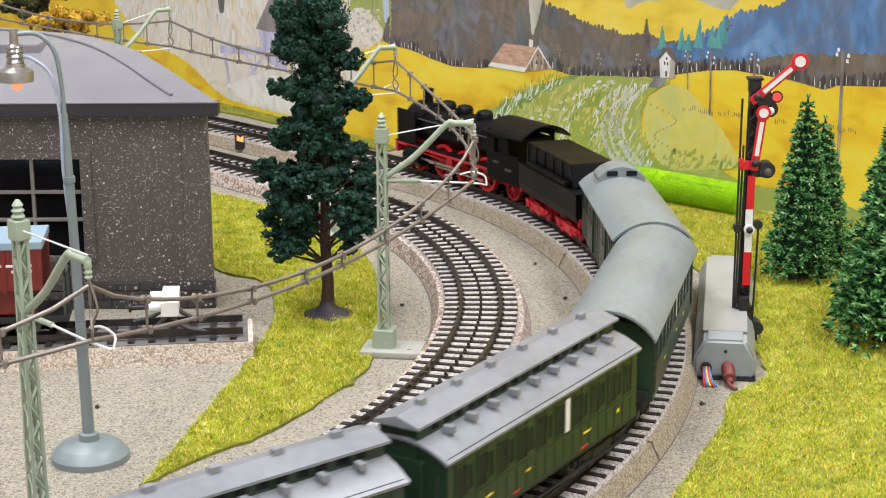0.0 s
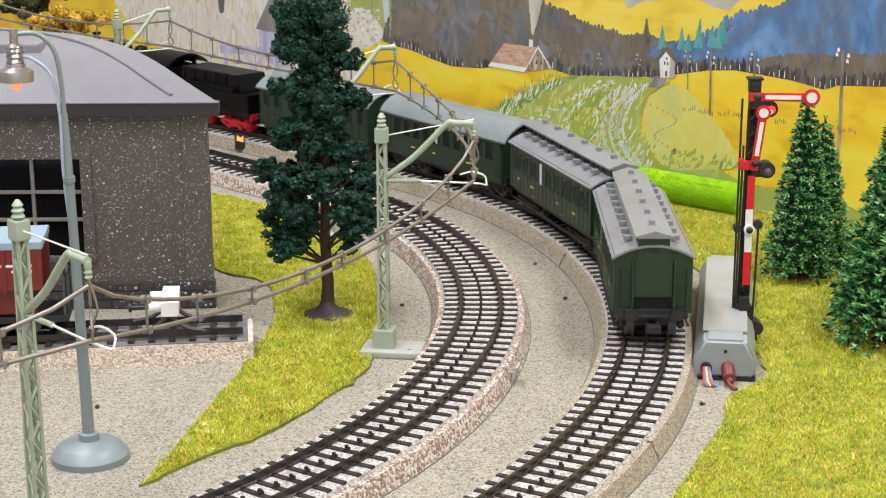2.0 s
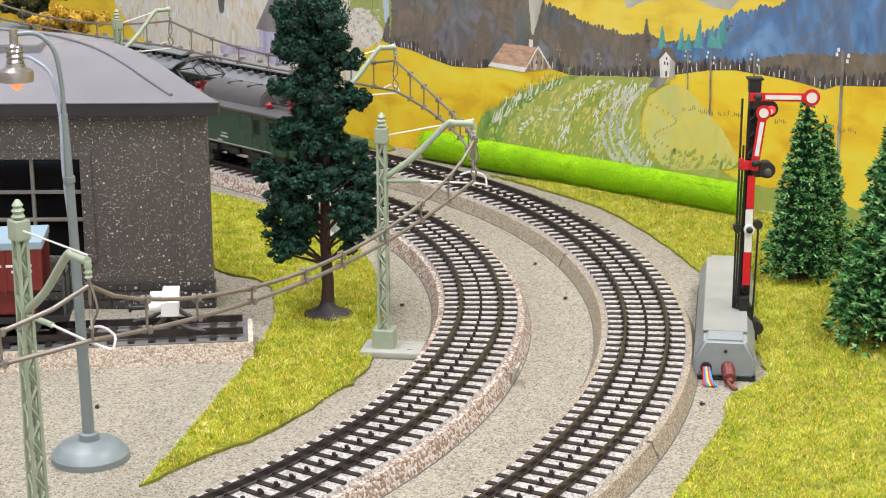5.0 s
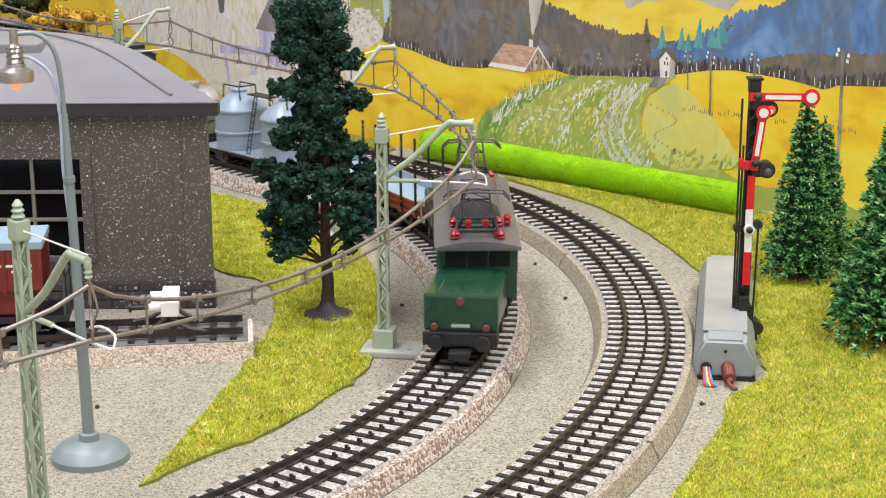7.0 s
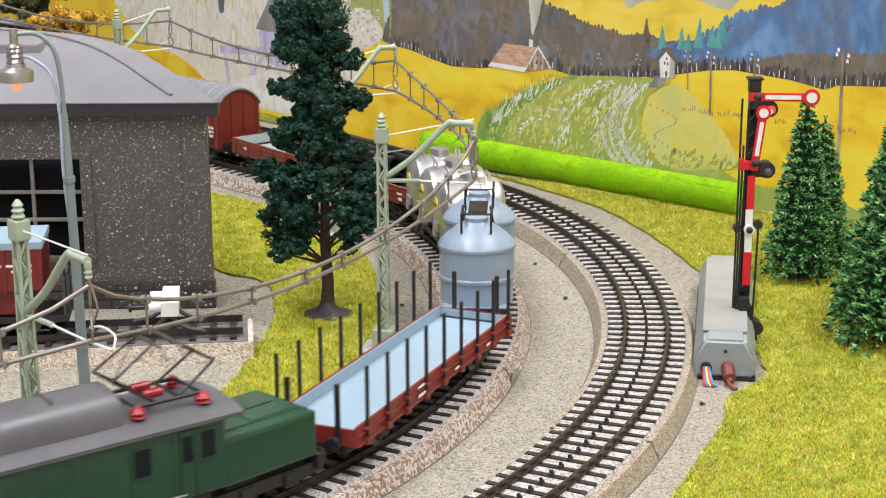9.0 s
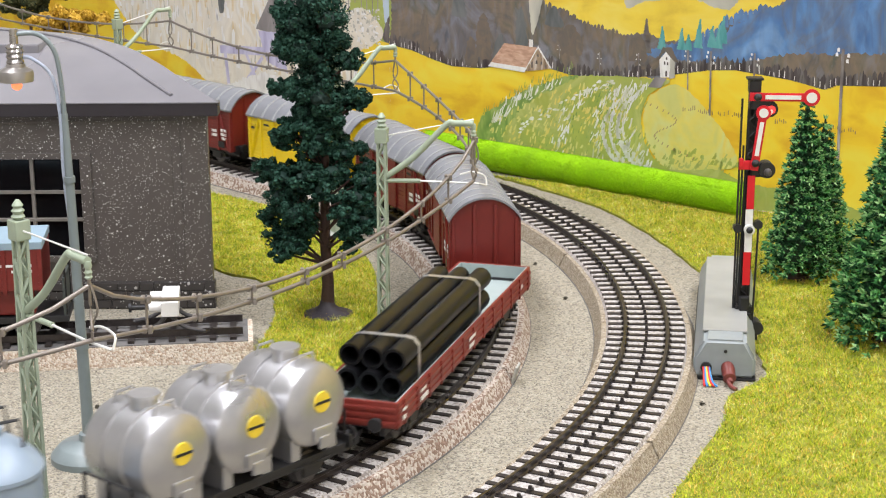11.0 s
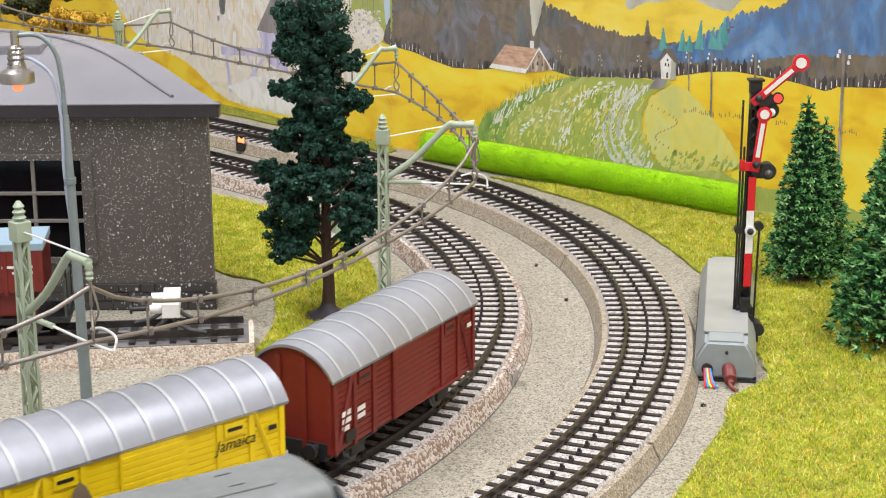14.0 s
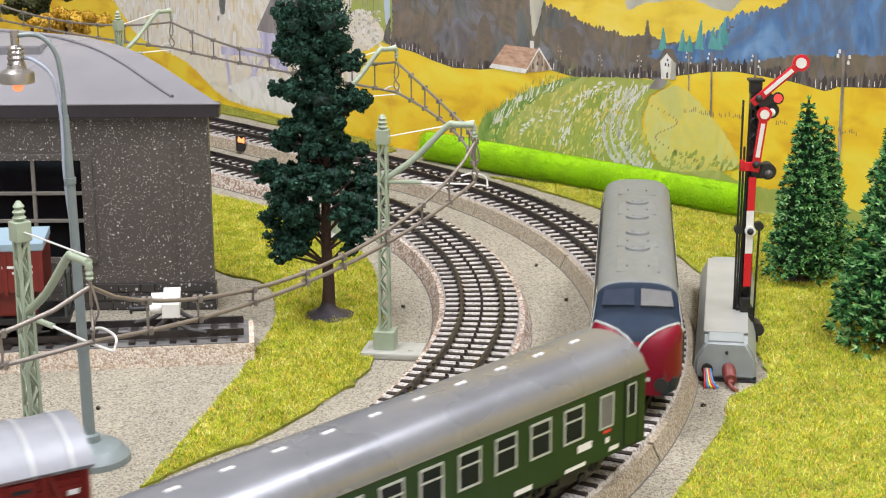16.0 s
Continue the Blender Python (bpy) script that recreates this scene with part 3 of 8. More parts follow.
rb.daubs("painted_field_green", [(0.205 + 0.06 * q + random.gauss(0, 0.006), 0.008 + 0.018 * random.random() ** 1.5, random.uniform(0.0008, 0.0026), random.uniform(0.001, 0.004), random.uniform(0.0, 0.002)) for q in [random.random() for _ in range(170)]], M["p_meadow"])
lane = spline([(0.201, 0.062), (0.186, 0.048), (0.18, 0.034), (0.186, 0.02), (0.2, 0.008)], 14)
strokes = []
for off, wd in ((-0.008, 0.0024), (-0.003, 0.0016), (0.0035, 0.003), (0.008, 0.0012)):
    for q in lane:
        if random.random() < 0.85:
            k = (0.066 - q[1]) / 0.06
            strokes.append((q[0] + off * (0.35 + k) + random.uniform(-0.0005, 0.0005), q[1] - 0.001, wd * (0.4 + k), random.uniform(0.0014, 0.0034), random.uniform(-0.0006, 0.0012)))
for q in spline([(0.178, 0.0605), (0.158, 0.052), (0.132, 0.038), (0.108, 0.022)], 16):
    if random.random() < 0.8:
        strokes.append((q[0] + random.uniform(-0.003, 0.003), q[1] + random.uniform(-0.002, 0.002), random.uniform(0.0012, 0.0035), random.uniform(0.001, 0.0026), 0.0012))
for way, wide, most in (([(0.166, 0.056), (0.152, 0.043), (0.144, 0.03), (0.138, 0.012)], 0.003, 46), ([(0.142, 0.056), (0.118, 0.047), (0.1, 0.037), (0.086, 0.024)], 0.002, 60), ([(0.19, 0.058), (0.172, 0.046), (0.166, 0.03), (0.17, 0.01)], 0.0022, 40), ([(0.19, 0.06), (0.184, 0.04), (0.192, 0.022), (0.21, 0.006)], 0.005, 90)):
    lane = spline(way, 40)
    for _ in range(most):
        q = lane[random.randrange(len(lane))]
        strokes.append((q[0] + random.gauss(0, wide), q[1] + random.gauss(0, 0.001), random.uniform(0.0006, 0.0014), random.uniform(0.002, 0.006), random.uniform(0.0004, 0.0026)))
light = [(random.uniform(0.085, 0.2), random.uniform(0.004, 0.056), random.uniform(0.0006, 0.002), random.uniform(0.0015, 0.005), random.uniform(0.0003, 0.002)) for _ in range(420)]
inner_edge = lambda u: float(np.interp(u, [0.074, 0.096, 0.122, 0.154, 0.2], [0.02, 0.036, 0.05, 0.06, 0.062]))
rb.daubs("painted_light_grass", [q for q in light if q[1] < inner_edge(q[0]) - 0.004], M["p_pale"])
rb.daubs("painted_deep_grass", [(u + 0.003, v - 0.002, w * 0.5, h, l) for u, v, w, h, l in light[::3] if v < inner_edge(u) - 0.006], M["p_meadow_dark"])
rb.daubs("painted_lane", strokes, M["p_road"])
ruts = []
for x0, x1 in ((0.12, 0.1), (0.135, 0.115), (0.148, 0.13), (0.158, 0.146), (0.166, 0.16), (0.175, 0.17)):
    for k in range(26):
        v = 0.058 - 0.052 * k / 26
        if random.random() < 0.6:
            ruts.append((x1 + (0.178 - x1) * ((v - 0.005) / 0.054) ** 1.5 + random.uniform(-0.0008, 0.0008), v, random.uniform(0.0004, 0.001), random.uniform(0.001, 0.0026), 0.0006))
rb.daubs("painted_ruts", ruts, M["p_meadow_dark"])
rb.daubs("painted_grass_tufts", [(u, 0.026 + (u - 0.077) * 0.52 + random.uniform(-0.004, 0.003) + 0.004 * math.sin((u - 0.077) * 45), 0.0005, random.uniform(0.002, 0.005), 0.0005) for u in np.arange(0.078, 0.15, 0.0009)], M["p_meadow_dark"])
rb.daubs("painted_ochre_strokes", [(0.206 + 0.012 * math.sin(k * 0.3) + 0.001 * k, 0.05 - 0.0012 * k, 0.0008, 0.0016, 0.0008) for k in range(24)] + [(u, 0.05 + random.uniform(-0.001, 0.001), 0.0006, random.uniform(0.001, 0.003), 0) for u in np.arange(0.226, 0.34, 0.0013) if random.random() < 0.6], M["p_autumn"])
rb.shape("painted_cottage_roof", pairs(0.084, 0.061, 0.097, 0.0765, 0.1235, 0.076, 0.113, 0.060), M["p_roof"], 0, curve=False)
rb.shape("painted_cottage_eave", pairs(0.084, 0.061, 0.0865, 0.0638, 0.1145, 0.063, 0.113, 0.060), M["p_white"], 0, curve=False)
rb.shape("painted_cottage_gable", pairs(0.1125, 0.0605, 0.1235, 0.077, 0.1335, 0.0645, 0.127, 0.063), M["p_wall"], 0, curve=False)
rb.shape("painted_cottage_chimney", pairs(0.1165, 0.076, 0.1195, 0.076, 0.1195, 0.0805, 0.1165, 0.0805), M["p_white"], 0, curve=False)
rb.shape("painted_smoke", pairs(0.115, 0.116, 0.128, 0.116, 0.126, 0.103, 0.1225, 0.091, 0.1195, 0.083, 0.1175, 0.091), M["p_greywash"], 0.0006)
rb.shape("painted_hut", pairs(0.2115, 0.077, 0.216, 0.082, 0.221, 0.077, 0.222, 0.068, 0.2125, 0.067), M["p_white"], 0, curve=False)
rb.shape("painted_hut_side", pairs(0.2185, 0.0668, 0.2225, 0.0678, 0.222, 0.077, 0.2192, 0.079), M["p_greywash"], 0.0002, curve=False)
rb.shape("painted_hut_roof", pairs(0.209, 0.076, 0.214, 0.0845, 0.2195, 0.085, 0.2245, 0.077, 0.222, 0.077, 0.216, 0.082), M["p_bush"], 0.0003, curve=False)
rb.daubs("painted_hut_windows", [(0.2152, 0.0745, 0.0012, 0.0022, 0), (0.2172, 0.0745, 0.001, 0.002, 0), (0.2165, 0.0775, 0.0012, 0.0016, 0), (0.2165, 0.068, 0.0014, 0.0035, 0)], M["p_dark"])
rb.daubs("painted_gable_windows", [(0.1225, 0.066, 0.0016, 0.0026, 0), (0.1262, 0.066, 0.0014, 0.0022, 0), (0.1235, 0.0705, 0.0012, 0.0018, 0), (0.119, 0.0635, 0.0012, 0.004, 0), (0.1295, 0.0645, 0.001, 0.0016, 0)], M["p_dark"])
rb.shape("painted_gable_rim", pairs(0.1125, 0.0605, 0.1235, 0.0772, 0.1340, 0.0645, 0.1330, 0.0643, 0.1235, 0.0757, 0.1133, 0.0605), M["p_white"], 0.0002, curve=False)
rb.shape("painted_steps", pairs(0.204, 0.0605, 0.209, 0.067, 0.217, 0.067, 0.213, 0.061), M["p_grey"], 0, curve=False)
for u, v0, v1, w in ((0.140, 0.071, 0.080, 0.0005), (0.170, 0.065, 0.0775, 0.0006), (0.1977, 0.065, 0.0795, 0.0007), (0.2313, 0.062, 0.0845, 0.0009), (0.2465, 0.049, 0.085, 0.0012), (0.2745, 0.03, 0.0865, 0.0012), (0.3275, 0.012, 0.0935, 0.0017)):
    rb.shape("painted_pole", pairs(u - w / 2, v0, u + w / 2, v0, u + w / 2 - 0.0006, v1, u - w / 2 - 0.0006, v1), M["p_post"], 0, curve=False)
    rb.daubs("painted_insulators", [(u - 0.0006 + dx * w / 0.0012, v1 - dv, w * 1.0, w * 1.3, 0) for dx, dv in ((-0.0024, 0.004), (0.0024, 0.004), (-0.0018, 0.0015), (0.002, 0.007))], M["p_white"])

lb = Board("backdrop_north", DIR_L, 2.2, Vector((-0.773, -0.634, 0)).normalized(), M["p_cliff"], "painted board with a pale rock face")
strk = []
for k in range(900):
    u, v = random.uniform(0.01, 0.45), random.uniform(0.03, 0.14)
    strk.append((u, v, random.uniform(0.001, 0.0045), random.uniform(0.003, 0.013), random.uniform(-0.0015, 0.0015)))
lb.daubs("painted_rock_ochre", strk[:260], M["p_cliff2"])
lb.daubs("painted_rock_white", strk[260:700], M["p_white"])
lb.daubs("painted_rock_grey", [(u, v, w * 0.35, h, l) for u, v, w, h, l in strk[700:]], M["p_greywash"])
lb.shape("painted_slope", pairs(0.60, 0.09, 0.449, 0.062, 0.377, 0.068, 0.329, 0.040, 0.256, 0.027, 0.202, 0.006, 0.113, 0.004, 0.058, 0.002, 0.059, -0.001, 0.7, -0.001), M["p_yellow"], 0.001)
lb.shape("painted_field", pairs(0.0, 0.0, 0.0, 0.071, 0.012, 0.068, 0.031, 0.060, 0.038, 0.036, 0.058, 0.014, 0.07, 0.0), M["p_yellow"], 0.0008, curve=False)
lb.shape("painted_meadow", pairs(0.06, 0.06, 0.056, 0.075, 0.043, 0.09, 0.02, 0.12, 0.0, 0.12, 0.0, 0.072, 0.02, 0.07), M["p_meadow"], 0.001)
lb.shape("painted_rock_bank", pairs(0.062, 0.05, 0.055, 0.078, 0.03, 0.088, 0.012, 0.08, 0.008, 0.071, 0.03, 0.06), M["p_cliff"], 0.0008)
lb.daubs("painted_bank_marks", [(random.uniform(0.008, 0.06), random.uniform(0.06, 0.086), random.uniform(0.0006, 0.003), random.uniform(0.0008, 0.003), random.uniform(-0.001, 0.001)) for _ in range(90)], M["p_greywash"])
lb.daubs("painted_bank_light", [(random.uniform(0.01, 0.06), random.uniform(0.06, 0.088), random.uniform(0.001, 0.004), random.uniform(0.0008, 0.002), random.uniform(-0.001, 0.001)) for _ in range(70)], M["p_white"])
lb.daubs("painted_birches", [(u, 0.088 + random.uniform(-0.003, 0.003), 0.0009, random.uniform(0.02, 0.03), 0) for u in (0.012, 0.018, 0.024, 0.03, 0.037, 0.044, 0.05)], M["p_grey"])
lb.shape("painted_sky_strip", pairs(0.0, 0.16, 0.0, 0.07, 0.004, 0.074, 0.01, 0.118, 0.012, 0.16), M["p_sky"], 0.0003, curve=False)
lb.shape("painted_dark_bush", pairs(0.0, 0.067, 0.0, 0.085, 0.004, 0.08, 0.007, 0.07), M["p_dark"], 0.0006)
lb.shape("painted_house_roof", pairs(0.158, 0.062, 0.129, 0.098, 0.09, 0.099, 0.124, 0.060), M["p_grey"], 0, curve=False)
lb.shape("painted_house_wall", pairs(0.155, 0.061, 0.128, 0.062, 0.118, 0.034, 0.145, 0.04), M["p_lav"], 0.0004, curve=False)
for a, b, w in (((0.207, 0.042), (0.143, 0.047), 0.006), ((0.2, 0.04), (0.196, 0.012), 0.004), ((0.15, 0.042), (0.182, 0.014), 0.003), ((0.172, 0.043), (0.15, 0.012), 0.003)):
    a, b = np.array(a), np.array(b)
    n = np.array([-(b - a)[1], (b - a)[0]])
    n = n / np.hypot(*n) * w / 2
    lb.shape("painted_girder", [a + n, b + n, b - n, a - n], M["p_lav"], 0, curve=False)
lb.shape("painted_pier", pairs(0.2, 0.07, 0.206, 0.07, 0.208, 0.088, 0.198, 0.088), M["p_pine"], 0.0006)
lb.shape("painted_white_rock", pairs(0.201, 0.016, 0.147, 0.031, 0.112, 0.023, 0.112, 0.007, 0.171, 0.006), M["p_white"], 0.002)
# ---- scenery ----
class Soup:
    """Loose small faces gathered into one mesh."""

    def __init__(self):
        self.v, self.f = [], []

    def tri(self, a, b, c):
        n = len(self.v)
        self.v += [a, b, c]
        self.f.append((n, n + 1, n + 2))

    def quad(self, a, b, c, d):
        n = len(self.v)
        self.v += [a, b, c, d]
        self.f.append((n, n + 1, n + 2, n + 3))

    def done(self, name, material, parent=None, kind="", label="", category=""):
        me = bpy.data.meshes.new(name)
        me.from_pydata([tuple(p) for p in self.v], [], self.f)
        me.materials.append(material)
        ob = new(name, me)
        if parent:
            ob.parent = parent
        return tagged(ob, label, category, kind=kind)


def inside(x, y, poly):
    """Which of the points x, y (arrays) lie in the outline."""
    c = np.zeros(len(x), bool)
    for (x0, y0), (x1, y1) in zip(poly, poly[1:] + poly[:1]):
        if y0 != y1:
            c ^= ((y0 > y) != (y1 > y)) & (x < (x1 - x0) * (y - y0) / (y1 - y0) + x0)
    return c


def grass(poly, density, material, label):
    pts = [tuple(q) for q in spline(poly + [poly[0]], 5)[:-1]]
    bm = bmesh.new()
    top = [bm.verts.new((x + random.gauss(0, 0.0006), y + random.gauss(0, 0.0006), 0.0012)) for x, y in pts]
    low = [bm.verts.new((v.co.x, v.co.y, 0.0)) for v in top]
    n = len(top)
    bm.faces.new(top)
    for k in range(n):
        bm.faces.new((low[k], low[(k + 1) % n], top[(k + 1) % n], top[k]))
    bmesh.ops.recalc_face_normals(bm, faces=bm.faces[:])
    tagged(part("lawn", bm, M["turf"]), label + " sheet", "grass", kind="structure")
    xs, ys = [p[0] for p in pts], [p[1] for p in pts]
    rng = np.random.default_rng(len(pts))
    want = int(density * (max(xs) - min(xs)) * (max(ys) - min(ys)))
    x, y = rng.uniform(min(xs), max(xs), want), rng.uniform(min(ys), max(ys), want)
    keep = inside(x, y, pts)
    x, y = x[keep], y[keep]
    n = len(x)
    a = rng.uniform(0, 2 * math.pi, n)
    h = rng.uniform(0.0007, 0.0024, n) * (0.75 + 0.3 * np.sin(x * 410 + 2 * np.sin(y * 230)) * np.sin(y * 370))
    w = rng.uniform(0.00012, 0.00024, n)
    v = np.zeros((n, 3, 3))
    v[:, 0] = np.c_[x - np.cos(a) * w, y - np.sin(a) * w, np.full(n, 0.001)]
    v[:, 1] = np.c_[x + np.cos(a) * w, y + np.sin(a) * w, np.full(n, 0.001)]
    v[:, 2] = np.c_[x + rng.normal(0, 0.0011, n), y + rng.normal(0, 0.0011, n), 0.0012 + h]
    me = bpy.data.meshes.new("grass")
    me.from_pydata(v.reshape(-1, 3).tolist(), [], np.arange(3 * n).reshape(-1, 3).tolist())
    me.materials.append(material)
    tagged(new("grass", me), label, "grass", kind="stuff")


random.seed(11)
grass(pairs(-0.1005, 0.523, -0.0808, 0.5515, -0.0623, 0.573, -0.0422, 0.612, -0.0345, 0.63, -0.030, 0.65, -0.027, 0.70, -0.0307, 0.761, -0.041, 0.822, -0.07, 0.885, -0.1013, 0.928, -0.1347, 0.9575, -0.16, 0.972, -0.16, 0.92, -0.115, 0.80, -0.085, 0.77, -0.0755, 0.7296, -0.0744, 0.70, -0.0792, 0.654, -0.0842, 0.62, -0.09, 0.583, -0.0955, 0.55), 3600000, M["grass"], "yellow-green static grass mat")
grass(pairs(0.028, 1.003, 0.041, 0.9881, 0.07, 0.9457, 0.0869, 0.9174, 0.1037, 0.8719, 0.1162, 0.8194, 0.1234, 0.7825, 0.1265, 0.74, 0.128, 0.66, 0.1265, 0.63, 0.1088, 0.607, 0.0998, 0.5747, 0.0768, 0.518, 0.063, 0.48, 0.06, 0.45, 0.34, 0.45, 0.34, 0.76, 0.2, 0.885), 2600000, M["grass"], "yellow-green static grass mat with orange flecks")
grass(pairs(-0.03, 1.085, -0.05, 1.128, -0.1, 1.19, -0.16, 1.268, -0.3, 1.43, -0.33, 1.40, -0.16, 1.225, -0.1, 1.155, -0.045, 1.085), 700000, M["grass_far"], "narrow olive grass strip along the backdrop")

# hedge: a soft foam roll along the board
hd = thing("hedge", "bright lime green foam hedge roll", "hedge")
h0, h1 = Vector((-0.012, 1.062, 0.0)), Vector((0.166, 0.8966, 0.0))
bm = bmesh.new()
hw = (h1 - h0).normalized()
hn = Vector((hw.y, -hw.x, 0))
rings = []
for k in range(121):
    c = h0 + (h1 - h0) * k / 120
    ring = []
    for j in range(18):
        a = 2 * math.pi * j / 18
        r = 0.0092 * (1 + 0.05 * noise.noise((k * 0.35, j * 0.6, 2))) * (0.55 if k in (0, 120) else 0.85 if k in (1, 119) else 1)
        ring.append(bm.verts.new(c + hn * math.cos(a) * r * 0.95 + Vector((0, 0, 0.0085 + math.sin(a) * r))))
    rings.append(ring)
for a, b in zip(rings, rings[1:]):
    for j in range(18):
        bm.faces.new((a[j], a[(j + 1) % 18], b[(j + 1) % 18], b[j]))
bm.faces.new(rings[0]), bm.faces.new(rings[-1][::-1])
bmesh.ops.recalc_face_normals(bm, faces=bm.faces[:])
smooth(part("foam_roll", bm, M["hedge"], hd), 80)
sp = Soup()
for _ in range(34000):
    c = h0 + (h1 - h0) * random.random()
    a = random.uniform(-0.6, math.pi + 0.6)
    n = hn * math.cos(a) + Vector((0, 0, math.sin(a)))
    q = c + n * 0.0088 + Vector((0, 0, 0.0085))
    t = (hw * random.gauss(0, 1) + n.cross(hw) * random.gauss(0, 1)).normalized() * 0.00022
    sp.tri(q - t, q + t, q + n * random.uniform(0.0003, 0.0011) + t * random.gauss(0, 1))
sp.done("flock", M["hedge_fibre"], hd, "stuff")


def leaf_ball(sp, c, r, n, leaf, squash=0.85):
    """A clump: small leaves over an uneven ball."""
    c = Vector(c)
    for _ in range(n):
        d = Vector((random.gauss(0, 1), random.gauss(0, 1), random.gauss(0, 1))).normalized()
        q = c + Vector((d.x, d.y, d.z * squash)) * r * random.uniform(0.72, 1.08) * (1 + 0.25 * noise.noise(d * 2.2 + c * 90))
        t = d.cross(Vector((random.gauss(0, 1), random.gauss(0, 1), random.gauss(0, 1)))).normalized()
        b = (d.cross(t) + d * random.gauss(0, 0.6)).normalized()
        w, h = leaf * random.uniform(0.6, 1.3), leaf * random.uniform(0.6, 1.3)
        sp.quad(q - t * w * 0.5, q + b * h * 0.5, q + t * w * 0.5, q - b * h * 0.4)


# tall dark pine on the lawn
random.seed(21)
TX, TY = -0.051, 0.716
pine = thing("pine_tree", "tall dark bluish-green foam-leaved tree on lawn", "tree", m=pose(TX, TY, 0.0))
bm = bmesh.new()
pts = [(0, 0, 0.003), (0.0004, 0, 0.015), (-0.0004, 0, 0.035), (0.0003, 0, 0.07), (-0.001, 0, 0.12), (-0.001, 0, 0.155)]
for (a, b), (r0, r1) in zip(zip(pts, pts[1:]), ((0.0032, 0.0026), (0.0026, 0.0023), (0.0023, 0.0018), (0.0018, 0.0012), (0.0012, 0.0005))):
    cyl(bm, a, b, r0, r1, 12)
smooth(part("trunk", bm, M["bark"], pine))
bm = bmesh.new()
prof = [(0.0118, 0.0), (0.0108, 0.0016), (0.006, 0.003), (0.0035, 0.0055), (0.0029, 0.0075)]
lathe(bm, prof, 22)
for v in bm.verts:
    k = 1 + 0.22 * noise.noise((v.co.x * 300, v.co.y * 300, 1))
    v.co.x, v.co.y = v.co.x * k, v.co.y * k
smooth(part("root_plate", bm, M["root"], pine, "dark moulded root foot"), 60)
sp = Soup()
limbs = bmesh.new()
core = bmesh.new()
# flattened clumps of the crown, in millimetres: across, up, half width, half height
CLUMPS = []
for row in (((-5, 140, 11, 12), (-11, 130, 9, 9), (3, 130, 9, 10), (-16, 134, 5, 5), (6, 121, 6, 6), (-8, 120, 10, 8), (-16, 119, 5, 5), (-2, 115, 9, 6), (12, 114, 6, 4)),
            ((-19, 102, 5, 3.4), (-11, 102, 6, 5), (-2, 107, 9, 6), (0, 98, 10, 8), (13, 97, 7, 5), (17, 96, 4, 3), (-7, 93, 6, 5), (4, 91, 6, 6)),
            ((-16, 84, 5, 4), (-7, 86, 8, 6), (0, 82, 8, 6), (-18, 79, 6, 4), (-5, 78, 9, 5), (9, 75, 7, 4), (16, 75, 3.4, 2.4)),
            ((-26, 66, 7, 5.6), (-18, 64, 7, 5), (-7, 66, 9, 6), (4, 68, 8, 5), (17, 64, 6, 4), (0, 60, 7, 5), (13, 58, 8, 5), (19, 60, 4, 5)),
            ((-18, 55, 9, 6), (-23, 47, 7, 6), (-12, 50, 8, 6), (9, 50, 8, 5), (17, 47, 6, 6), (-21, 37, 6, 6), (-13, 35, 7, 6), (-8, 42, 5, 5), (12, 42, 7, 6), (11, 35, 4, 3), (-19, 31, 5, 4))):
    CLUMPS += row
for lx, lz, rw, rh in CLUMPS:
    wide = float(np.interp(lz, [28, 55, 75, 110, 165], [26, 29, 21, 18, 8]))
    room = math.sqrt(max(4.0, wide * wide - lx * lx))
    for dep in ((-1, 1) if abs(lx) < 20 else (0.2,)):
        c = Vector((lx, dep * room * random.uniform(0.2, 0.75), lz + random.gauss(0, 0.6))) * 0.001
        for _ in range(26):
            d = Vector((random.gauss(0, 1), random.gauss(0, 1), random.gauss(0, 1))).normalized() * random.uniform(0.55, 0.95)
            q = c + Vector((d.x * rw, d.y * rw, d.z * rh)) * 0.001
            leaf_ball(sp, q, min(rw, rh) * random.uniform(0.22, 0.42) * 0.001, 60, 0.0013, 0.9)
        # dark ball added inside each clump to block light through the crown
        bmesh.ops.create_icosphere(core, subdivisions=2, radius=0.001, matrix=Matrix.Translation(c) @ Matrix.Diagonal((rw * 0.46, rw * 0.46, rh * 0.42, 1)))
        cyl(limbs, (0, 0, max(0.024, c.z - 0.012)), c, 0.0008, 0.0003, 6)
for v in core.verts:
    v.co += Vector((noise.noise(v.co * 600), noise.noise(v.co * 600 + Vector((9, 0, 0))), noise.noise(v.co * 600 + Vector((0, 9, 0))))) * 0.0012
part("limbwork", limbs, M["bark"], pine)
part("crown_core", core, M["crown_shade_fill"], pine)
sp.done("crown", M["foliage"], pine, "stuff")


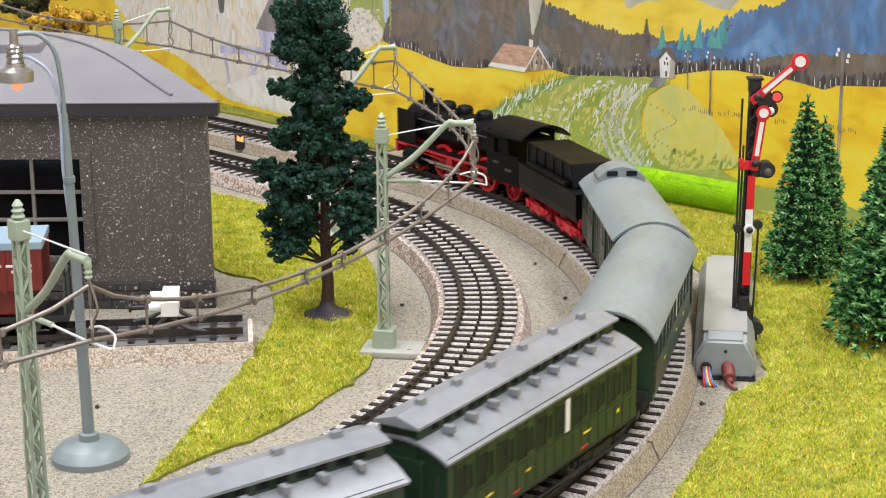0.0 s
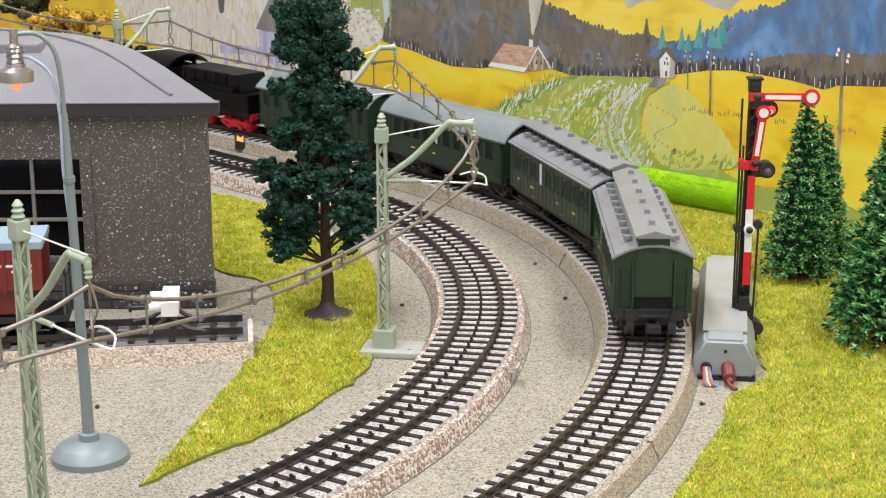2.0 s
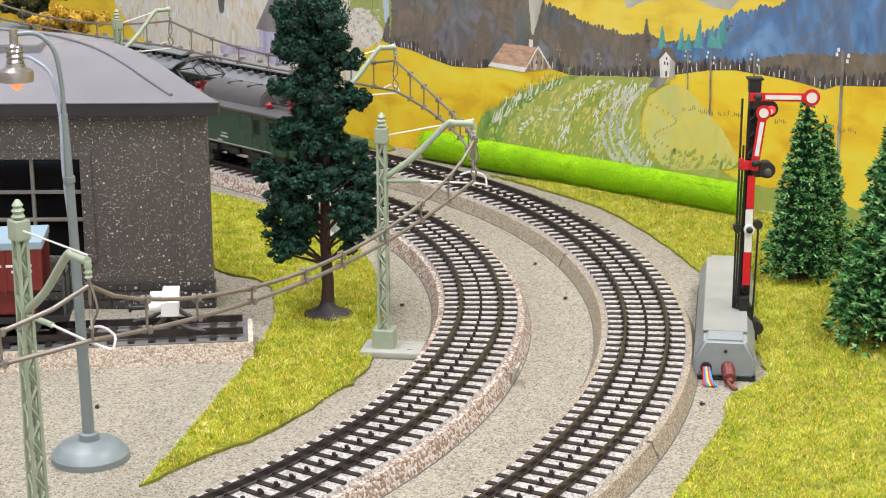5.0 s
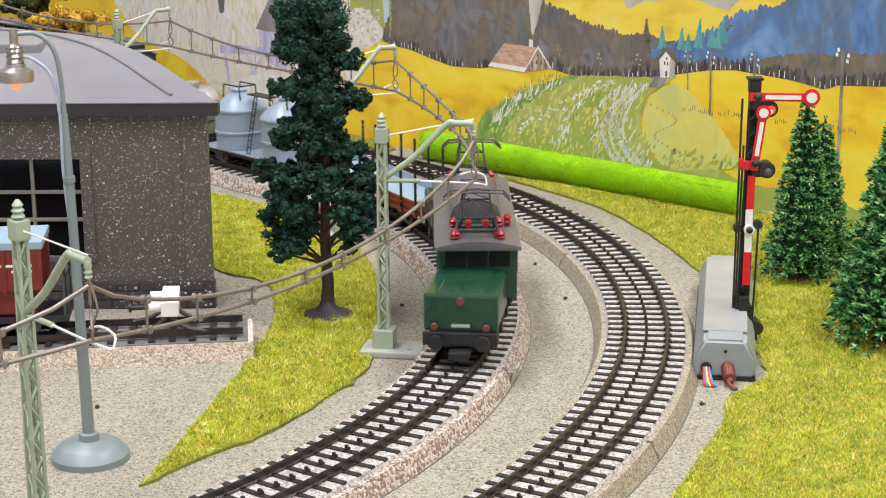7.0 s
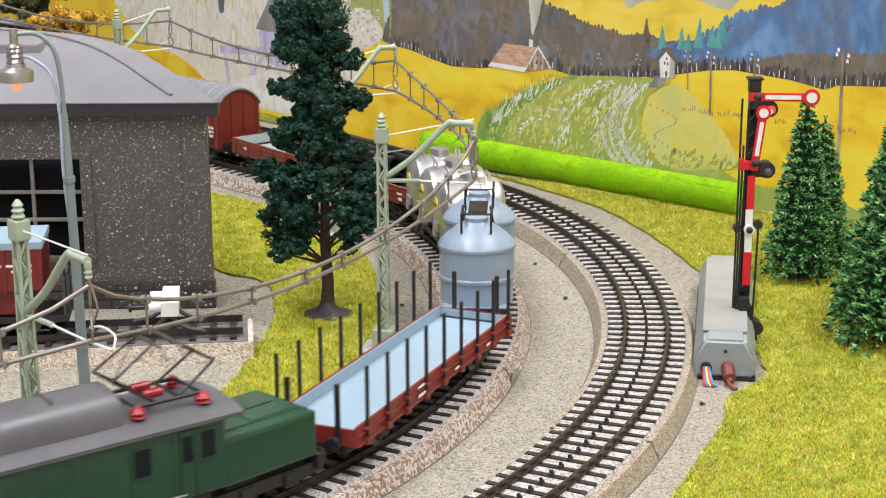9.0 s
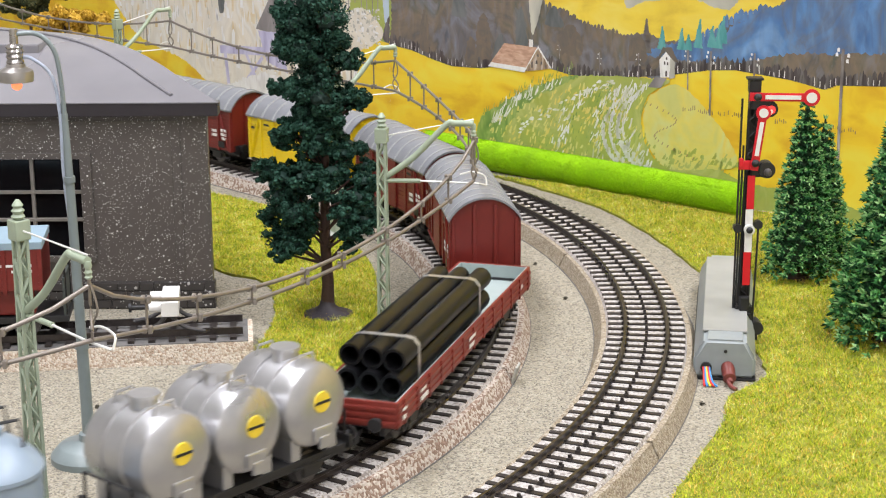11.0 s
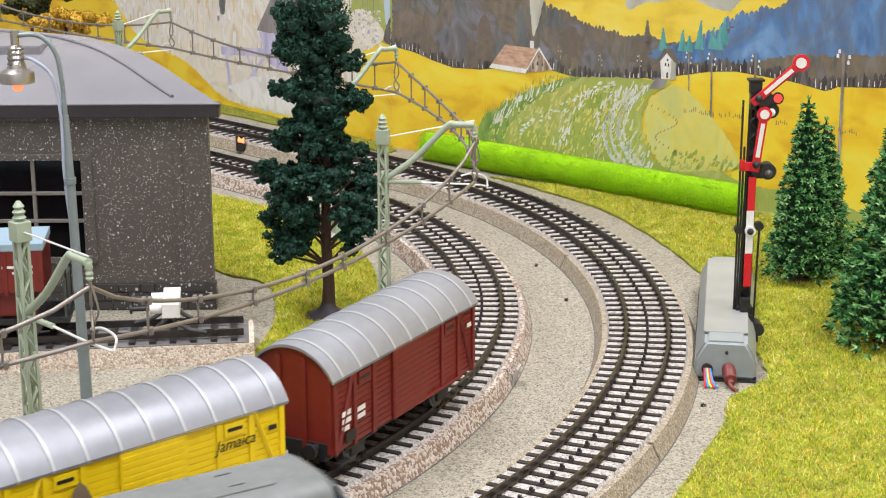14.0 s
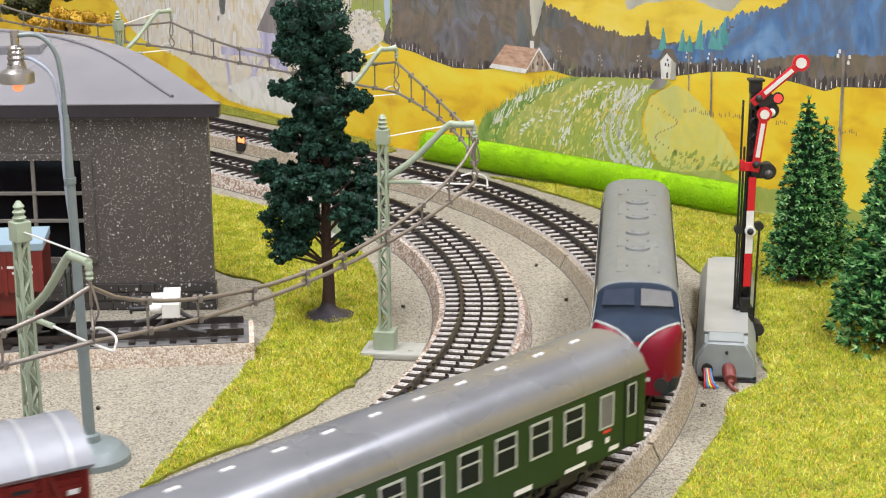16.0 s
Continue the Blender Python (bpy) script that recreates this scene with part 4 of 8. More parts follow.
def fir(x, y, H, R, seed):
    """A moulded fir: whorls of drooping branches with pale tips."""
    random.seed(seed)
    t = thing("fir_tree", "deep green moulded fir with pale branch tips", "tree", "firs by the backdrop", pose(x, y, 0, rz=seed * 37))
    bm = bmesh.new()
    lathe(bm, [(R * 0.12, 0), (R * 0.1, 0.003), (R * 0.07, 0.006), (R * 0.05, H * 0.5), (R * 0.02, H * 0.96)], 10)
    part("trunk", bm, M["bark"], t)
    # added dark cone: stands in for the inner shade and closes see-through gaps
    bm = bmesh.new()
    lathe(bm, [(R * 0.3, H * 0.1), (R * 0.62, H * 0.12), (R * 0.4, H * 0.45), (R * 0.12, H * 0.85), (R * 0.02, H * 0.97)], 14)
    part("inner_cone", bm, M["fir_shade_fill"], t)
    bm = bmesh.new()
    lathe(bm, [(R * 0.42, 0.001), (R * 0.34, 0.0024), (R * 0.15, 0.0034), (R * 0.1, 0.006)], 16)
    for v in bm.verts:
        v.co *= 1 + 0.25 * noise.noise(v.co * 260)
    smooth(part("soil_foot", bm, M["bark"], t), 60)
    dark, tip = Soup(), Soup()

    def spike(soup, a, b, w):
        """A short pointed needle bundle with three sides."""
        d = (b - a).normalized()
        u = d.cross(Vector((0.3, 0.2, 1))).normalized()
        v = d.cross(u)
        base = [a + d * (b - a).length * 0.3 + (u * math.cos(k * 2.094) + v * math.sin(k * 2.094)) * w for k in range(3)]
        n = len(soup.v)
        soup.v += base + [b, a]
        soup.f += [(n, n + 1, n + 3), (n + 1, n + 2, n + 3), (n + 2, n, n + 3), (n + 1, n, n + 4), (n + 2, n + 1, n + 4), (n, n + 2, n + 4)]

    rows = int(H / 0.0041)
    size = R ** 0.5 * 0.031
    for i in range(rows):
        f = i / (rows - 1)
        z0 = H * (0.13 + 0.85 * f)
        Rr = R * ((1 - f) ** 0.82 * random.uniform(0.93, 1.05) + 0.05)
        n = max(4, int(2 * math.pi * Rr / (size * 0.82)))
        a0 = random.uniform(0, 6.28)
        for k in range(n):
            a = a0 + 2 * math.pi * k / n + random.gauss(0, 0.12)
            out = Vector((math.cos(a), math.sin(a), 0))
            side = Vector((-out.y, out.x, 0))
            ln = Rr * random.uniform(0.86, 1.1)
            droop = -0.34 + random.gauss(0, 0.06)
            root, end = Vector((0, 0, z0)), out * ln + Vector((0, 0, z0 + ln * droop))
            for g in (1.0, 0.8, 0.58):
                if ln * g < size * 0.3:
                    continue
                c = root.lerp(end, g)
                for j in range(8 if g > 0.9 else 6):
                    q = 2 * math.pi * j / 8 + random.gauss(0, 0.3)
                    way = (out * random.uniform(0.35, 1.1) + side * math.cos(q) + Vector((0, 0, 0.75 * math.sin(q) + 0.1))).normalized()
                    # pale outer tips; downward spikes mostly stay dark, shade put into the colour
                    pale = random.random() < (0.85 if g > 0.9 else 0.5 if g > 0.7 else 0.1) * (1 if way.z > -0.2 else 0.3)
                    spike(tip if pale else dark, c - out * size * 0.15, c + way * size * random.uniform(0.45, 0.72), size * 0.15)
    for k in range(7):
        way = Vector((math.cos(k * 2.4) * 0.5, math.sin(k * 2.4) * 0.5, 0.6 + 0.1 * k)).normalized()
        spike(tip, Vector((0, 0, H * 0.965)), Vector((0, 0, H * 0.965)) + way * size * 0.7, size * 0.13)
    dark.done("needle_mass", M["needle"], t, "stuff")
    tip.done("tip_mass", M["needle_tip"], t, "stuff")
    return t


fir(0.168, 0.770, 0.090, 0.0162, 1)
fir(0.180, 0.785, 0.077, 0.0158, 2)
fir(0.1905, 0.675, 0.119, 0.0275, 3)


def bush(name, c, sx, sy, sz, material, label, n, seed):
    random.seed(seed)
    t = thing(name, label, "bush", m=pose(c[0], c[1], 0))
    sp = Soup()
    bm = bmesh.new()
    for _ in range(n):
        q = Vector((random.gauss(0, 0.42) * sx, random.gauss(0, 0.42) * sy, c[2] + random.gauss(0, 0.4) * sz))
        r = min(sx, sz) * random.uniform(0.3, 0.5)
        leaf_ball(sp, q, r, 300, 0.0022)
    cyl(bm, (0, 0, 0), (0, 0, c[2]), 0.002, 0.001, 8)
    part("stem", bm, M["bark"], t)
    sp.done("crown", material, t, "stuff")


bush("golden_bush", (-0.28, 1.26, 0.064), 0.027, 0.014, 0.011, M["foliage_gold"], "golden autumn bush with fluffy foliage", 42, 5)
bush("olive_bush", (-0.315, 1.30, 0.076), 0.022, 0.014, 0.012, M["foliage_olive"], "dark olive bush behind the shed", 34, 6)

# ---- engine shed: wedge plan, arched roof ----
shed = thing("engine_shed", "brown-grey engine shed with arched metallic roof", "building")
WX, WY, WT = -0.1030, 0.7305, 0.0885
SL = -math.tan(radians(40))
XL = -0.46
bm = bmesh.new()
box(bm, -0.1585, WX, WY, WY + 0.004, 0.012, WT)
box(bm, XL, -0.1585, WY, WY + 0.004, 0.0695, WT)
box(bm, XL, -0.1585, WY, WY + 0.004, 0.012, 0.0235)
box(bm, XL, -0.2385, WY, WY + 0.004, 0.0235, 0.0695)
bmesh.ops.remove_doubles(bm, verts=bm.verts[:], dist=0.00001)
part("front_wall", bm, M["shed_wall"], shed)
bm = bmesh.new()
vs = [bm.verts.new(p) for p in ((WX, WY + 0.004, 0), (WX + SL * 0.17, WY + 0.174, 0), (WX + SL * 0.17, WY + 0.174, 0.1), (WX + SL * 0.08, WY + 0.084, 0.108), (WX, WY + 0.004, WT))]
f = bm.faces.new(vs)
r = bmesh.ops.extrude_face_region(bm, geom=[f])
bmesh.ops.translate(bm, verts=[v for v in r["geom"] if isinstance(v, bmesh.types.BMVert)], vec=(-0.004, -0.002, 0))
bmesh.ops.recalc_face_normals(bm, faces=bm.faces[:])
part("side_wall", bm, M["shed_wall"], shed)
bm = bmesh.new()
box(bm, XL, WX + 0.0008, WY - 0.0012, WY + 0.004, 0.0, 0.0125)
part("plinth", bm, M["shed_plinth"], shed, "dark rough stone plinth")
bm = bmesh.new()
random.seed(8)
for row in range(3):
    x = XL + random.uniform(0, 0.006)
    while x < WX - 0.004:
        w = random.uniform(0.006, 0.012)
        box(bm, x, min(x + w - 0.0006, WX), WY - 0.0019 - random.uniform(0, 0.0004), WY - 0.001, 0.0006 + row * 0.004, 0.0042 + row * 0.004, 0.0003)
        x += w
tagged(part("stonework", bm, M["shed_plinth"], shed), kind="stuff")
bm = bmesh.new()
box(bm, XL, WX - 0.012, WY - 0.0007, WY, WT - 0.0045, WT - 0.003, 0.0002)
box(bm, WX - 0.0125, WX - 0.012, WY - 0.0005, WY, 0.0125, WT - 0.0045)
box(bm, WX - 0.0165, WX - 0.016, WY - 0.0004, WY, 0.0125, WT - 0.0045)
part("wall_rib", bm, M["shed_wall"], shed)
bm = bmesh.new()
box(bm, XL, WX + 0.0056, WY - 0.005, WY + 0.0035, WT - 0.0005, 0.0937, 0.0004)
part("eave", bm, M["roof_edge"], shed, "black glossy eave board")
bm = bmesh.new()
box(bm, XL, WX + 0.0064, WY - 0.0054, WY - 0.003, 0.0937, 0.0943, 0.0002)
part("eave_trim", bm, M["roof_shed"], shed)
prof = spline([(-0.005, 0.0940), (0.014, 0.0998), (0.032, 0.1056), (0.050, 0.1096), (0.070, 0.1112), (0.091, 0.1112), (0.123, 0.109), (0.162, 0.1064)], 6)
bm = bmesh.new()
rows = []
for dy, z in prof:
    xr = WX + 0.0062 + SL * (dy + 0.005)
    rows.append([bm.verts.new((xx, WY + dy, z + dz)) for xx, dz in ((xr, -0.0018), (xr, 0), (xr - 0.02, 0), (XL, 0))])
for a, b in zip(rows, rows[1:]):
    for k in range(3):
        bm.faces.new((a[k], a[k + 1], b[k + 1], b[k]))
bmesh.ops.recalc_face_normals(bm, faces=bm.faces[:])
smooth(part("roof", bm, M["roof_shed"], shed, "lilac-grey arched sheet roof"), 50)
bm = bmesh.new()
tube(bm, [(WX + 0.0062 + SL * (dy + 0.005) - 0.016, WY + dy, z + 0.0004) for dy, z in prof[2:]], 0.0008, 8)
smooth(part("roof_seam", bm, M["roof_shed"], shed), 80)
bm = bmesh.new()
box(bm, -0.222, -0.185, WY + 0.045, WY + 0.07, 0.1075, 0.1128, 0.0008)
part("roof_hatch", bm, M["roof_shed"], shed)
# the window: frame, bars and dark panes
win = part("window", (lambda b: (box(b, -0.2385, -0.1585, WY + 0.0022, WY + 0.003, 0.0235, 0.0695), b)[1])(bmesh.new()), M["mirror_dark"], shed, "dark panes")
bm = bmesh.new()
for x0, x1, z0, z1 in ((-0.2405, -0.1545, 0.0685, 0.0712), (-0.2405, -0.1545, 0.0218, 0.0245), (-0.1595, -0.1545, 0.0245, 0.0685), (-0.2405, -0.2375, 0.0245, 0.0685)):
    box(bm, x0, x1, WY - 0.0014, WY + 0.0005, z0, z1, 0.0003)
part("window_frame", bm, M["shed_wall"], win)
for x in (-0.1810, -0.2085):
    bm = bmesh.new()
    box(bm, x - 0.0008, x + 0.0008, WY - 0.0002, WY + 0.0016, 0.0245, 0.0685, 0.0002)
    part("glazing_bar", bm, M["bar_brown"], win)
for z in (0.0410, 0.0535):
    bm = bmesh.new()
    box(bm, -0.2375, -0.1595, WY - 0.0004, WY + 0.0014, z - 0.0007, z + 0.0007, 0.0002)
    part("glazing_bar", bm, M["bar_brown"], win)

# ---- stub siding before the shed, with its buffer stop and wagon ----
stub_a, stub_b = Vector((-0.0790, 0.6705, 0)), Vector((-0.1787, 0.6585, 0))
SM = Matrix.Translation(stub_a) @ Matrix.Rotation(math.atan2((stub_b - stub_a).y, (stub_b - stub_a).x), 4, "Z")
siding = tagged(new("siding_track"), "short siding on a pale ballast-faced bed", "track", kind="structure")
siding.matrix_world = SM
bm = bmesh.new()
extrude(bm, [(-0.017, 0.0), (-0.0155, 0.0082), (0.0155, 0.0082), (0.017, 0.0)], 0.0, 0.42)
part("track_bed", bm, M["cork_pale"], siding)
bm = bmesh.new()
box(bm, 0.002, 0.42, -0.0152, 0.0152, 0.0080, 0.0086)
part("ballast", bm, M["stone_grey"], siding, "dark grey ballast between the sleepers")
for sd in (-0.0086, 0.0086):
    bm = bmesh.new()
    box(bm, 0.004, 0.42, sd - 0.0006, sd + 0.0006, 0.0096, 0.0125)
    part("rail", bm, M["rail"], siding)
tie = bmesh.new()
box(tie, -0.0013, 0.0013, -0.0135, 0.0135, 0.008, 0.0098)
tie_ob = part("sleeper", tie, M["sleeper"], siding)
tie_ob.matrix_basis = pose(0.008, 0, 0)
for k in range(1, 50):
    o = tie_ob.copy()
    scene.collection.objects.link(o)
    o.matrix_basis = pose(0.008 + k * 0.0082, 0, 0)
stop = thing("buffer_stop", "white rail-built buffer stop with two plungers", "buffer stop", m=SM @ pose(0.033, 0, 0.0125))
for sd in (-0.0086, 0.0086):
    bm = bmesh.new()
    tube(bm, spline([(0.016, sd, -0.001), (0.008, sd, 0.0008), (0.0025, sd, 0.005), (0.001, sd, 0.0095)], 6), 0.0009, 8)
    tube(bm, spline([(-0.014, sd, -0.001), (-0.006, sd, 0.0008), (-0.001, sd, 0.005), (0.001, sd, 0.0095)], 6), 0.0009, 8)
    smooth(part("bent_rail", bm, M["gun"], stop))
bm = bmesh.new()
box(bm, -0.0035, 0.0035, -0.0125, 0.0125, 0.0065, 0.0125, 0.0003)
part("buffer_beam", bm, M["white"], stop)
for sd in (-0.0075, 0.0075):
    bm = bmesh.new()
    cyl(bm, (0.003, sd, 0.0095), (0.0085, sd, 0.0095), 0.0022, 0.0022, 16)
    pl = smooth(part("plunger_sleeve", bm, M["white"], stop))
    bm = bmesh.new()
    cyl(bm, (0.008, sd, 0.0095), (0.0155, sd, 0.0095), 0.0010, 0.0010, 12)
    cyl(bm, (0.0155, sd, 0.0095), (0.0165, sd, 0.0095), 0.0019, 0.0019, 14)
    part("plunger", bm, M["black"], pl)

# ---- street lamp with twin arms ----
lamp = thing("street_lamp", "grey twin-arm street lamp with a lit bulb", "lamp", m=pose(-0.1225, 0.5494, 0))
bm = bmesh.new()
lathe(bm, [(0.0134, 0), (0.0134, 0.0022), (0.0128, 0.0030), (0.0108, 0.0052), (0.0100, 0.0058), (0.0045, 0.0068), (0.0036, 0.0072), (0.0034, 0.0095), (0.0026, 0.0099)], 40)
smooth(part("foot", bm, M["lamp_grey"], lamp), 35)
bm = bmesh.new()
lean = lambda z: (-0.0015 * z / 0.12, 0, z)
cyl(bm, lean(0.006), lean(0.040), 0.0021, 0.0020, 16)
cyl(bm, lean(0.040), lean(0.042), 0.0024, 0.0024, 16)
cyl(bm, lean(0.042), lean(0.098), 0.0018, 0.0015, 16)
cyl(bm, lean(0.098), lean(0.1), 0.0019, 0.0019, 16)
cyl(bm, lean(0.1), lean(0.121), 0.0014, 0.0010, 16)
smooth(part("post", bm, M["lamp_grey"], lamp))
bm = bmesh.new()
tube(bm, spline([(-0.0015, 0, 0.119), (-0.0022, 0, 0.134), (-0.0040, 0, 0.1425), (-0.0090, 0, 0.1472), (-0.0170, 0, 0.1472)], 8), 0.0008, 10)
smooth(part("upper_arm", bm, M["lamp_grey"], lamp))
bm = bmesh.new()
tube(bm, spline([(-0.0012, 0, 0.075), (-0.0030, 0, 0.1), (-0.0030, 0, 0.12), (-0.0050, 0, 0.1335), (-0.0110, 0, 0.1392), (-0.0150, 0, 0.1398)], 8), 0.0006, 10)
smooth(part("feed_wire", bm, M["glass_slate_wire"], lamp, "pale blue feed wire"))
head = part("lamp_socket", (lambda b: (lathe(b, [(0.0026, 0.1375), (0.003, 0.1382), (0.0025, 0.1392), (0.003, 0.14), (0.0025, 0.1409), (0.003, 0.1417), (0.0025, 0.1425), (0.0029, 0.1432), (0.0024, 0.1438), (0.0014, 0.1442), (0.0014, 0.149)], 18, pose(-0.0165, 0, 0)), b)[1])(bmesh.new()), M["steel_bright"], lamp, "ribbed brass screw socket")
smooth(head)
bm = bmesh.new()
lathe(bm, [(0.0055, 0.1318), (0.0057, 0.1342), (0.0054, 0.1354), (0.0040, 0.1362), (0.0032, 0.1366), (0.0030, 0.1376), (0.0026, 0.1376), (0.0028, 0.1362), (0.0048, 0.1351), (0.0052, 0.1340), (0.0051, 0.1318)], 24, pose(-0.0165, 0, 0))
smooth(part("shade", bm, M["shade_metal"], head))
bm = bmesh.new()
ball(bm, (-0.0165, 0, 0.1306), 0.0018, 14)
smooth(part("light_bulb", bm, M["bulb"], head, "glowing warm bulb"))


# ---- catenary masts and wires over the inner track ----
def mast(base, reach, height, plate):
    """A lattice mast at base whose arm reaches to the point reach over the track."""
    base, reach = Vector((*base, 0)), Vector((*reach, 0))
    way = reach - base
    L = way.length
    m = Matrix.Translation(base) @ Matrix.Rotation(math.atan2(way.y, way.x), 4, "Z")
    t = thing("catenary_mast", "grey-green lattice catenary mast with tubular arm", "mast", "catenary masts", m)
    if plate:
        bm = bmesh.new()
        box(bm, -0.009, 0.016, -0.0085, 0.0085, 0.0, 0.0028, 0.0008)
        cyl(bm, (0.011, -0.003, 0.0024), (0.011, -0.003, 0.0031), 0.0011, 0.0011, 12)
        part("foot_plate", bm, M["concrete"], t)
    bm = bmesh.new()
    box(bm, -0.0044, 0.0044, -0.0044, 0.0044, 0.0022, 0.0105, 0.0004)
    part("base_block", bm, M["mast_green"], t)
    w0, w1, z0, z1 = 0.0019, 0.0014, 0.0105, height - 0.012
    for sx in (-1, 1):
        for sy in (-1, 1):
            bm = bmesh.new()
            cyl(bm, (sx * w0, sy * w0, z0), (sx * w1, sy * w1, z1), 0.0007, 0.00065, 4)
            part("chord_post", bm, M["mast_green"], t)
    bm = bmesh.new()
    n = 15
    for k in range(n):
        za, zb = z0 + (z1 - z0) * k / n, z0 + (z1 - z0) * (k + 1) / n
        wa, wb = w0 + (w1 - w0) * k / n, w0 + (w1 - w0) * (k + 1) / n
        sg = 1 if k % 2 else -1
        for s in (-1, 1):
            cyl(bm, (sg * wa, s * wa, za), (-sg * wb, s * wb, zb), 0.00055, 0.00055, 4)
            cyl(bm, (s * wa, sg * wa, za), (s * wb, -sg * wb, zb), 0.00055, 0.00055, 4)
    part("lattice", bm, M["mast_green"], t)
    bm = bmesh.new()
    box(bm, -0.0025, 0.0025, -0.0025, 0.0025, z1, z1 + 0.006, 0.0003)
    top = part("head_block", bm, M["mast_green"], t)
    bm = bmesh.new()
    lathe(bm, [(0.0012, z1 + 0.006), (0.0021, z1 + 0.007), (0.0014, z1 + 0.0078), (0.002, z1 + 0.0088), (0.0012, z1 + 0.0096), (0.0017, z1 + 0.0104), (0.0006, height)], 14)
    smooth(part("insulator", bm, M["mast_green"], top))
    zc = 0.0965
    bm = bmesh.new()
    tube(bm, spline([(0.0, 0, 0.073), (L * 0.35, 0, 0.0825), (L * 0.7, 0, zc - 0.0008), (L * 0.8, 0, zc), (L, 0, zc)], 6), 0.0013, 10)
    arm = smooth(part("arm", bm, M["mast_green"], t))
    bm = bmesh.new()
    lathe(bm, [(0.0007, zc - 0.0052), (0.0012, zc - 0.0046), (0.0008, zc - 0.004), (0.0012, zc - 0.0032), (0.0008, zc - 0.0024), (0.0012, zc - 0.0014), (0.0008, zc)], 12, pose(L, 0, 0))
    smooth(part("drop_insulator", bm, M["mast_green"], arm))
    bm = bmesh.new()
    tube(bm, [(0.002, 0, z1 + 0.003), (L, 0, zc + 0.0018)], 0.00028, 6)
    part("stay_wire", bm, M["wire_white"], t)
    bm = bmesh.new()
    tube(bm, [(0.0, 0, 0.0725), (L * 0.42, 0, 0.0728)], 0.0009, 8)
    st = part("steady_tube", bm, M["mast_green"], t)
    bm = bmesh.new()
    tube(bm, [(L * 0.42, 0, 0.0728), (L * 0.95, 0, 0.0725), (L * 1.06, 0.001, 0.0722), (L * 1.13, 0.003, 0.0712)], 0.0004, 6)
    tube(bm, spline([(L * 1.13, 0.0035, 0.071), (L * 1.1, 0.005, 0.0745), (L * 0.97, 0.004, 0.0762), (L * 0.84, 0.003, 0.0752)], 6), 0.0004, 6)
    part("steady_wire", bm, M["wire_white"], st)
    bm = bmesh.new()
    tube(bm, spline([(L, 0, zc - 0.005), (L - 0.001, 0.0006, 0.082), (L + 0.0012, -0.0006, 0.077), (L, 0, 0.0735)], 5), 0.00045, 6)
    tube(bm, spline([(L, 0, zc - 0.005), (L + 0.0018, 0.0012, 0.083), (L - 0.001, 0.0012, 0.078), (L, 0, 0.0735)], 5), 0.00035, 6)
    part("dropper", bm, M["wire"], t)
    return t


def hang(s, side=0.0):
    p, _ = along("inner", s, side)
    return (p.x, p.y)


HANG = [-0.55, radians(-48) * 0.3483, radians(-8.9) * 0.3483, radians(28) * 0.3483, radians(43) * 0.3483 + 0.133, radians(43) * 0.3483 + 0.40]
mast(hang(HANG[1], -0.0385), hang(HANG[1]), 0.1075, True)
mast(hang(HANG[2], -0.037), hang(HANG[2]), 0.1, True)
mast(hang(HANG[3], -0.034), hang(HANG[3]), 0.1, True)
mast(hang(HANG[4], -0.038), hang(HANG[4]), 0.1, True)
for a, b in zip(HANG, HANG[1:]):
    w = thing("catenary_wire", "bent brown-grey catenary wire span", "wire", "catenary spans")
    A, B = Vector((*hang(a), 0)), Vector((*hang(b), 0))
    sag = 0.009 if a < -0.2 else 0.004

    def at(k):
        chord = A.lerp(B, k)
        arc = Vector((*hang(a + (b - a) * k), 0))
        return chord.lerp(arc, 0.7 if a > -0.1 else 0.15)

    def zs(k):
        q = 4 * k * (1 - k)
        return (0.0735 - 0.002 * q, 0.0895 - 0.0105 * q) if a > -0.1 else (0.0735 - sag * q, 0.0895 - (0.0125 + sag) * q ** 0.75)

    for which, nm, rr in ((0, "contact_wire", 0.0007), (1, "carrier_wire", 0.0007)):
        bm = bmesh.new()
        tube(bm, [Vector((at(k / 24).x, at(k / 24).y, zs(k / 24)[which])) for k in range(25)], rr, 6)
        smooth(part(nm, bm, M["wire"], w), 80)
    for k in (0.1, 0.2, 0.32, 0.45, 0.55, 0.68, 0.8, 0.9):
        bm = bmesh.new()
        q = at(k)
        c0, c1 = zs(k)
        tube(bm, [(q.x, q.y, c0), (q.x, q.y, c1)], 0.0004, 6)
        for c in (c0, c1):
            for e in (-0.0009, 0.0009):
                box(bm, q.x + e - 0.0006, q.x + e + 0.0006, q.y - 0.0011, q.y + 0.0011, c - 0.0011, c + 0.0011, 0.0002)
        part("dropper", bm, M["wire"], w)


# ---- semaphore signal ----
SX, SY = 0.1238, 0.672
SIG = pose(SX, SY, 0)
sig = thing("semaphore_signal", "two-arm semaphore signal, red and white, lattice mast", "signal", m=SIG)
bm = bmesh.new()
box(bm, -0.0035, 0.0035, -0.003, 0.003, 0.0, 0.018, 0.0004)
box(bm, -0.0028, 0.0028, -0.0044, -0.0028, 0.006, 0.015, 0.0003)
part("drive_block", bm, M["black"], sig)
bm = bmesh.new()
cyl(bm, (0.0055, -0.004, 0.0085), (0.0055, 0.004, 0.0085), 0.0028, 0.0028, 16)
box(bm, 0.002, 0.0062, -0.003, 0.003, 0.003, 0.009, 0.0004)
part("drive_crank", bm, M["black"], sig)
bm = bmesh.new()
box(bm, -0.0022, 0.0018, -0.0058, -0.0028, 0.0165, 0.0225, 0.0005)
part("coil_box", bm, M["black"], sig)
bm = bmesh.new()
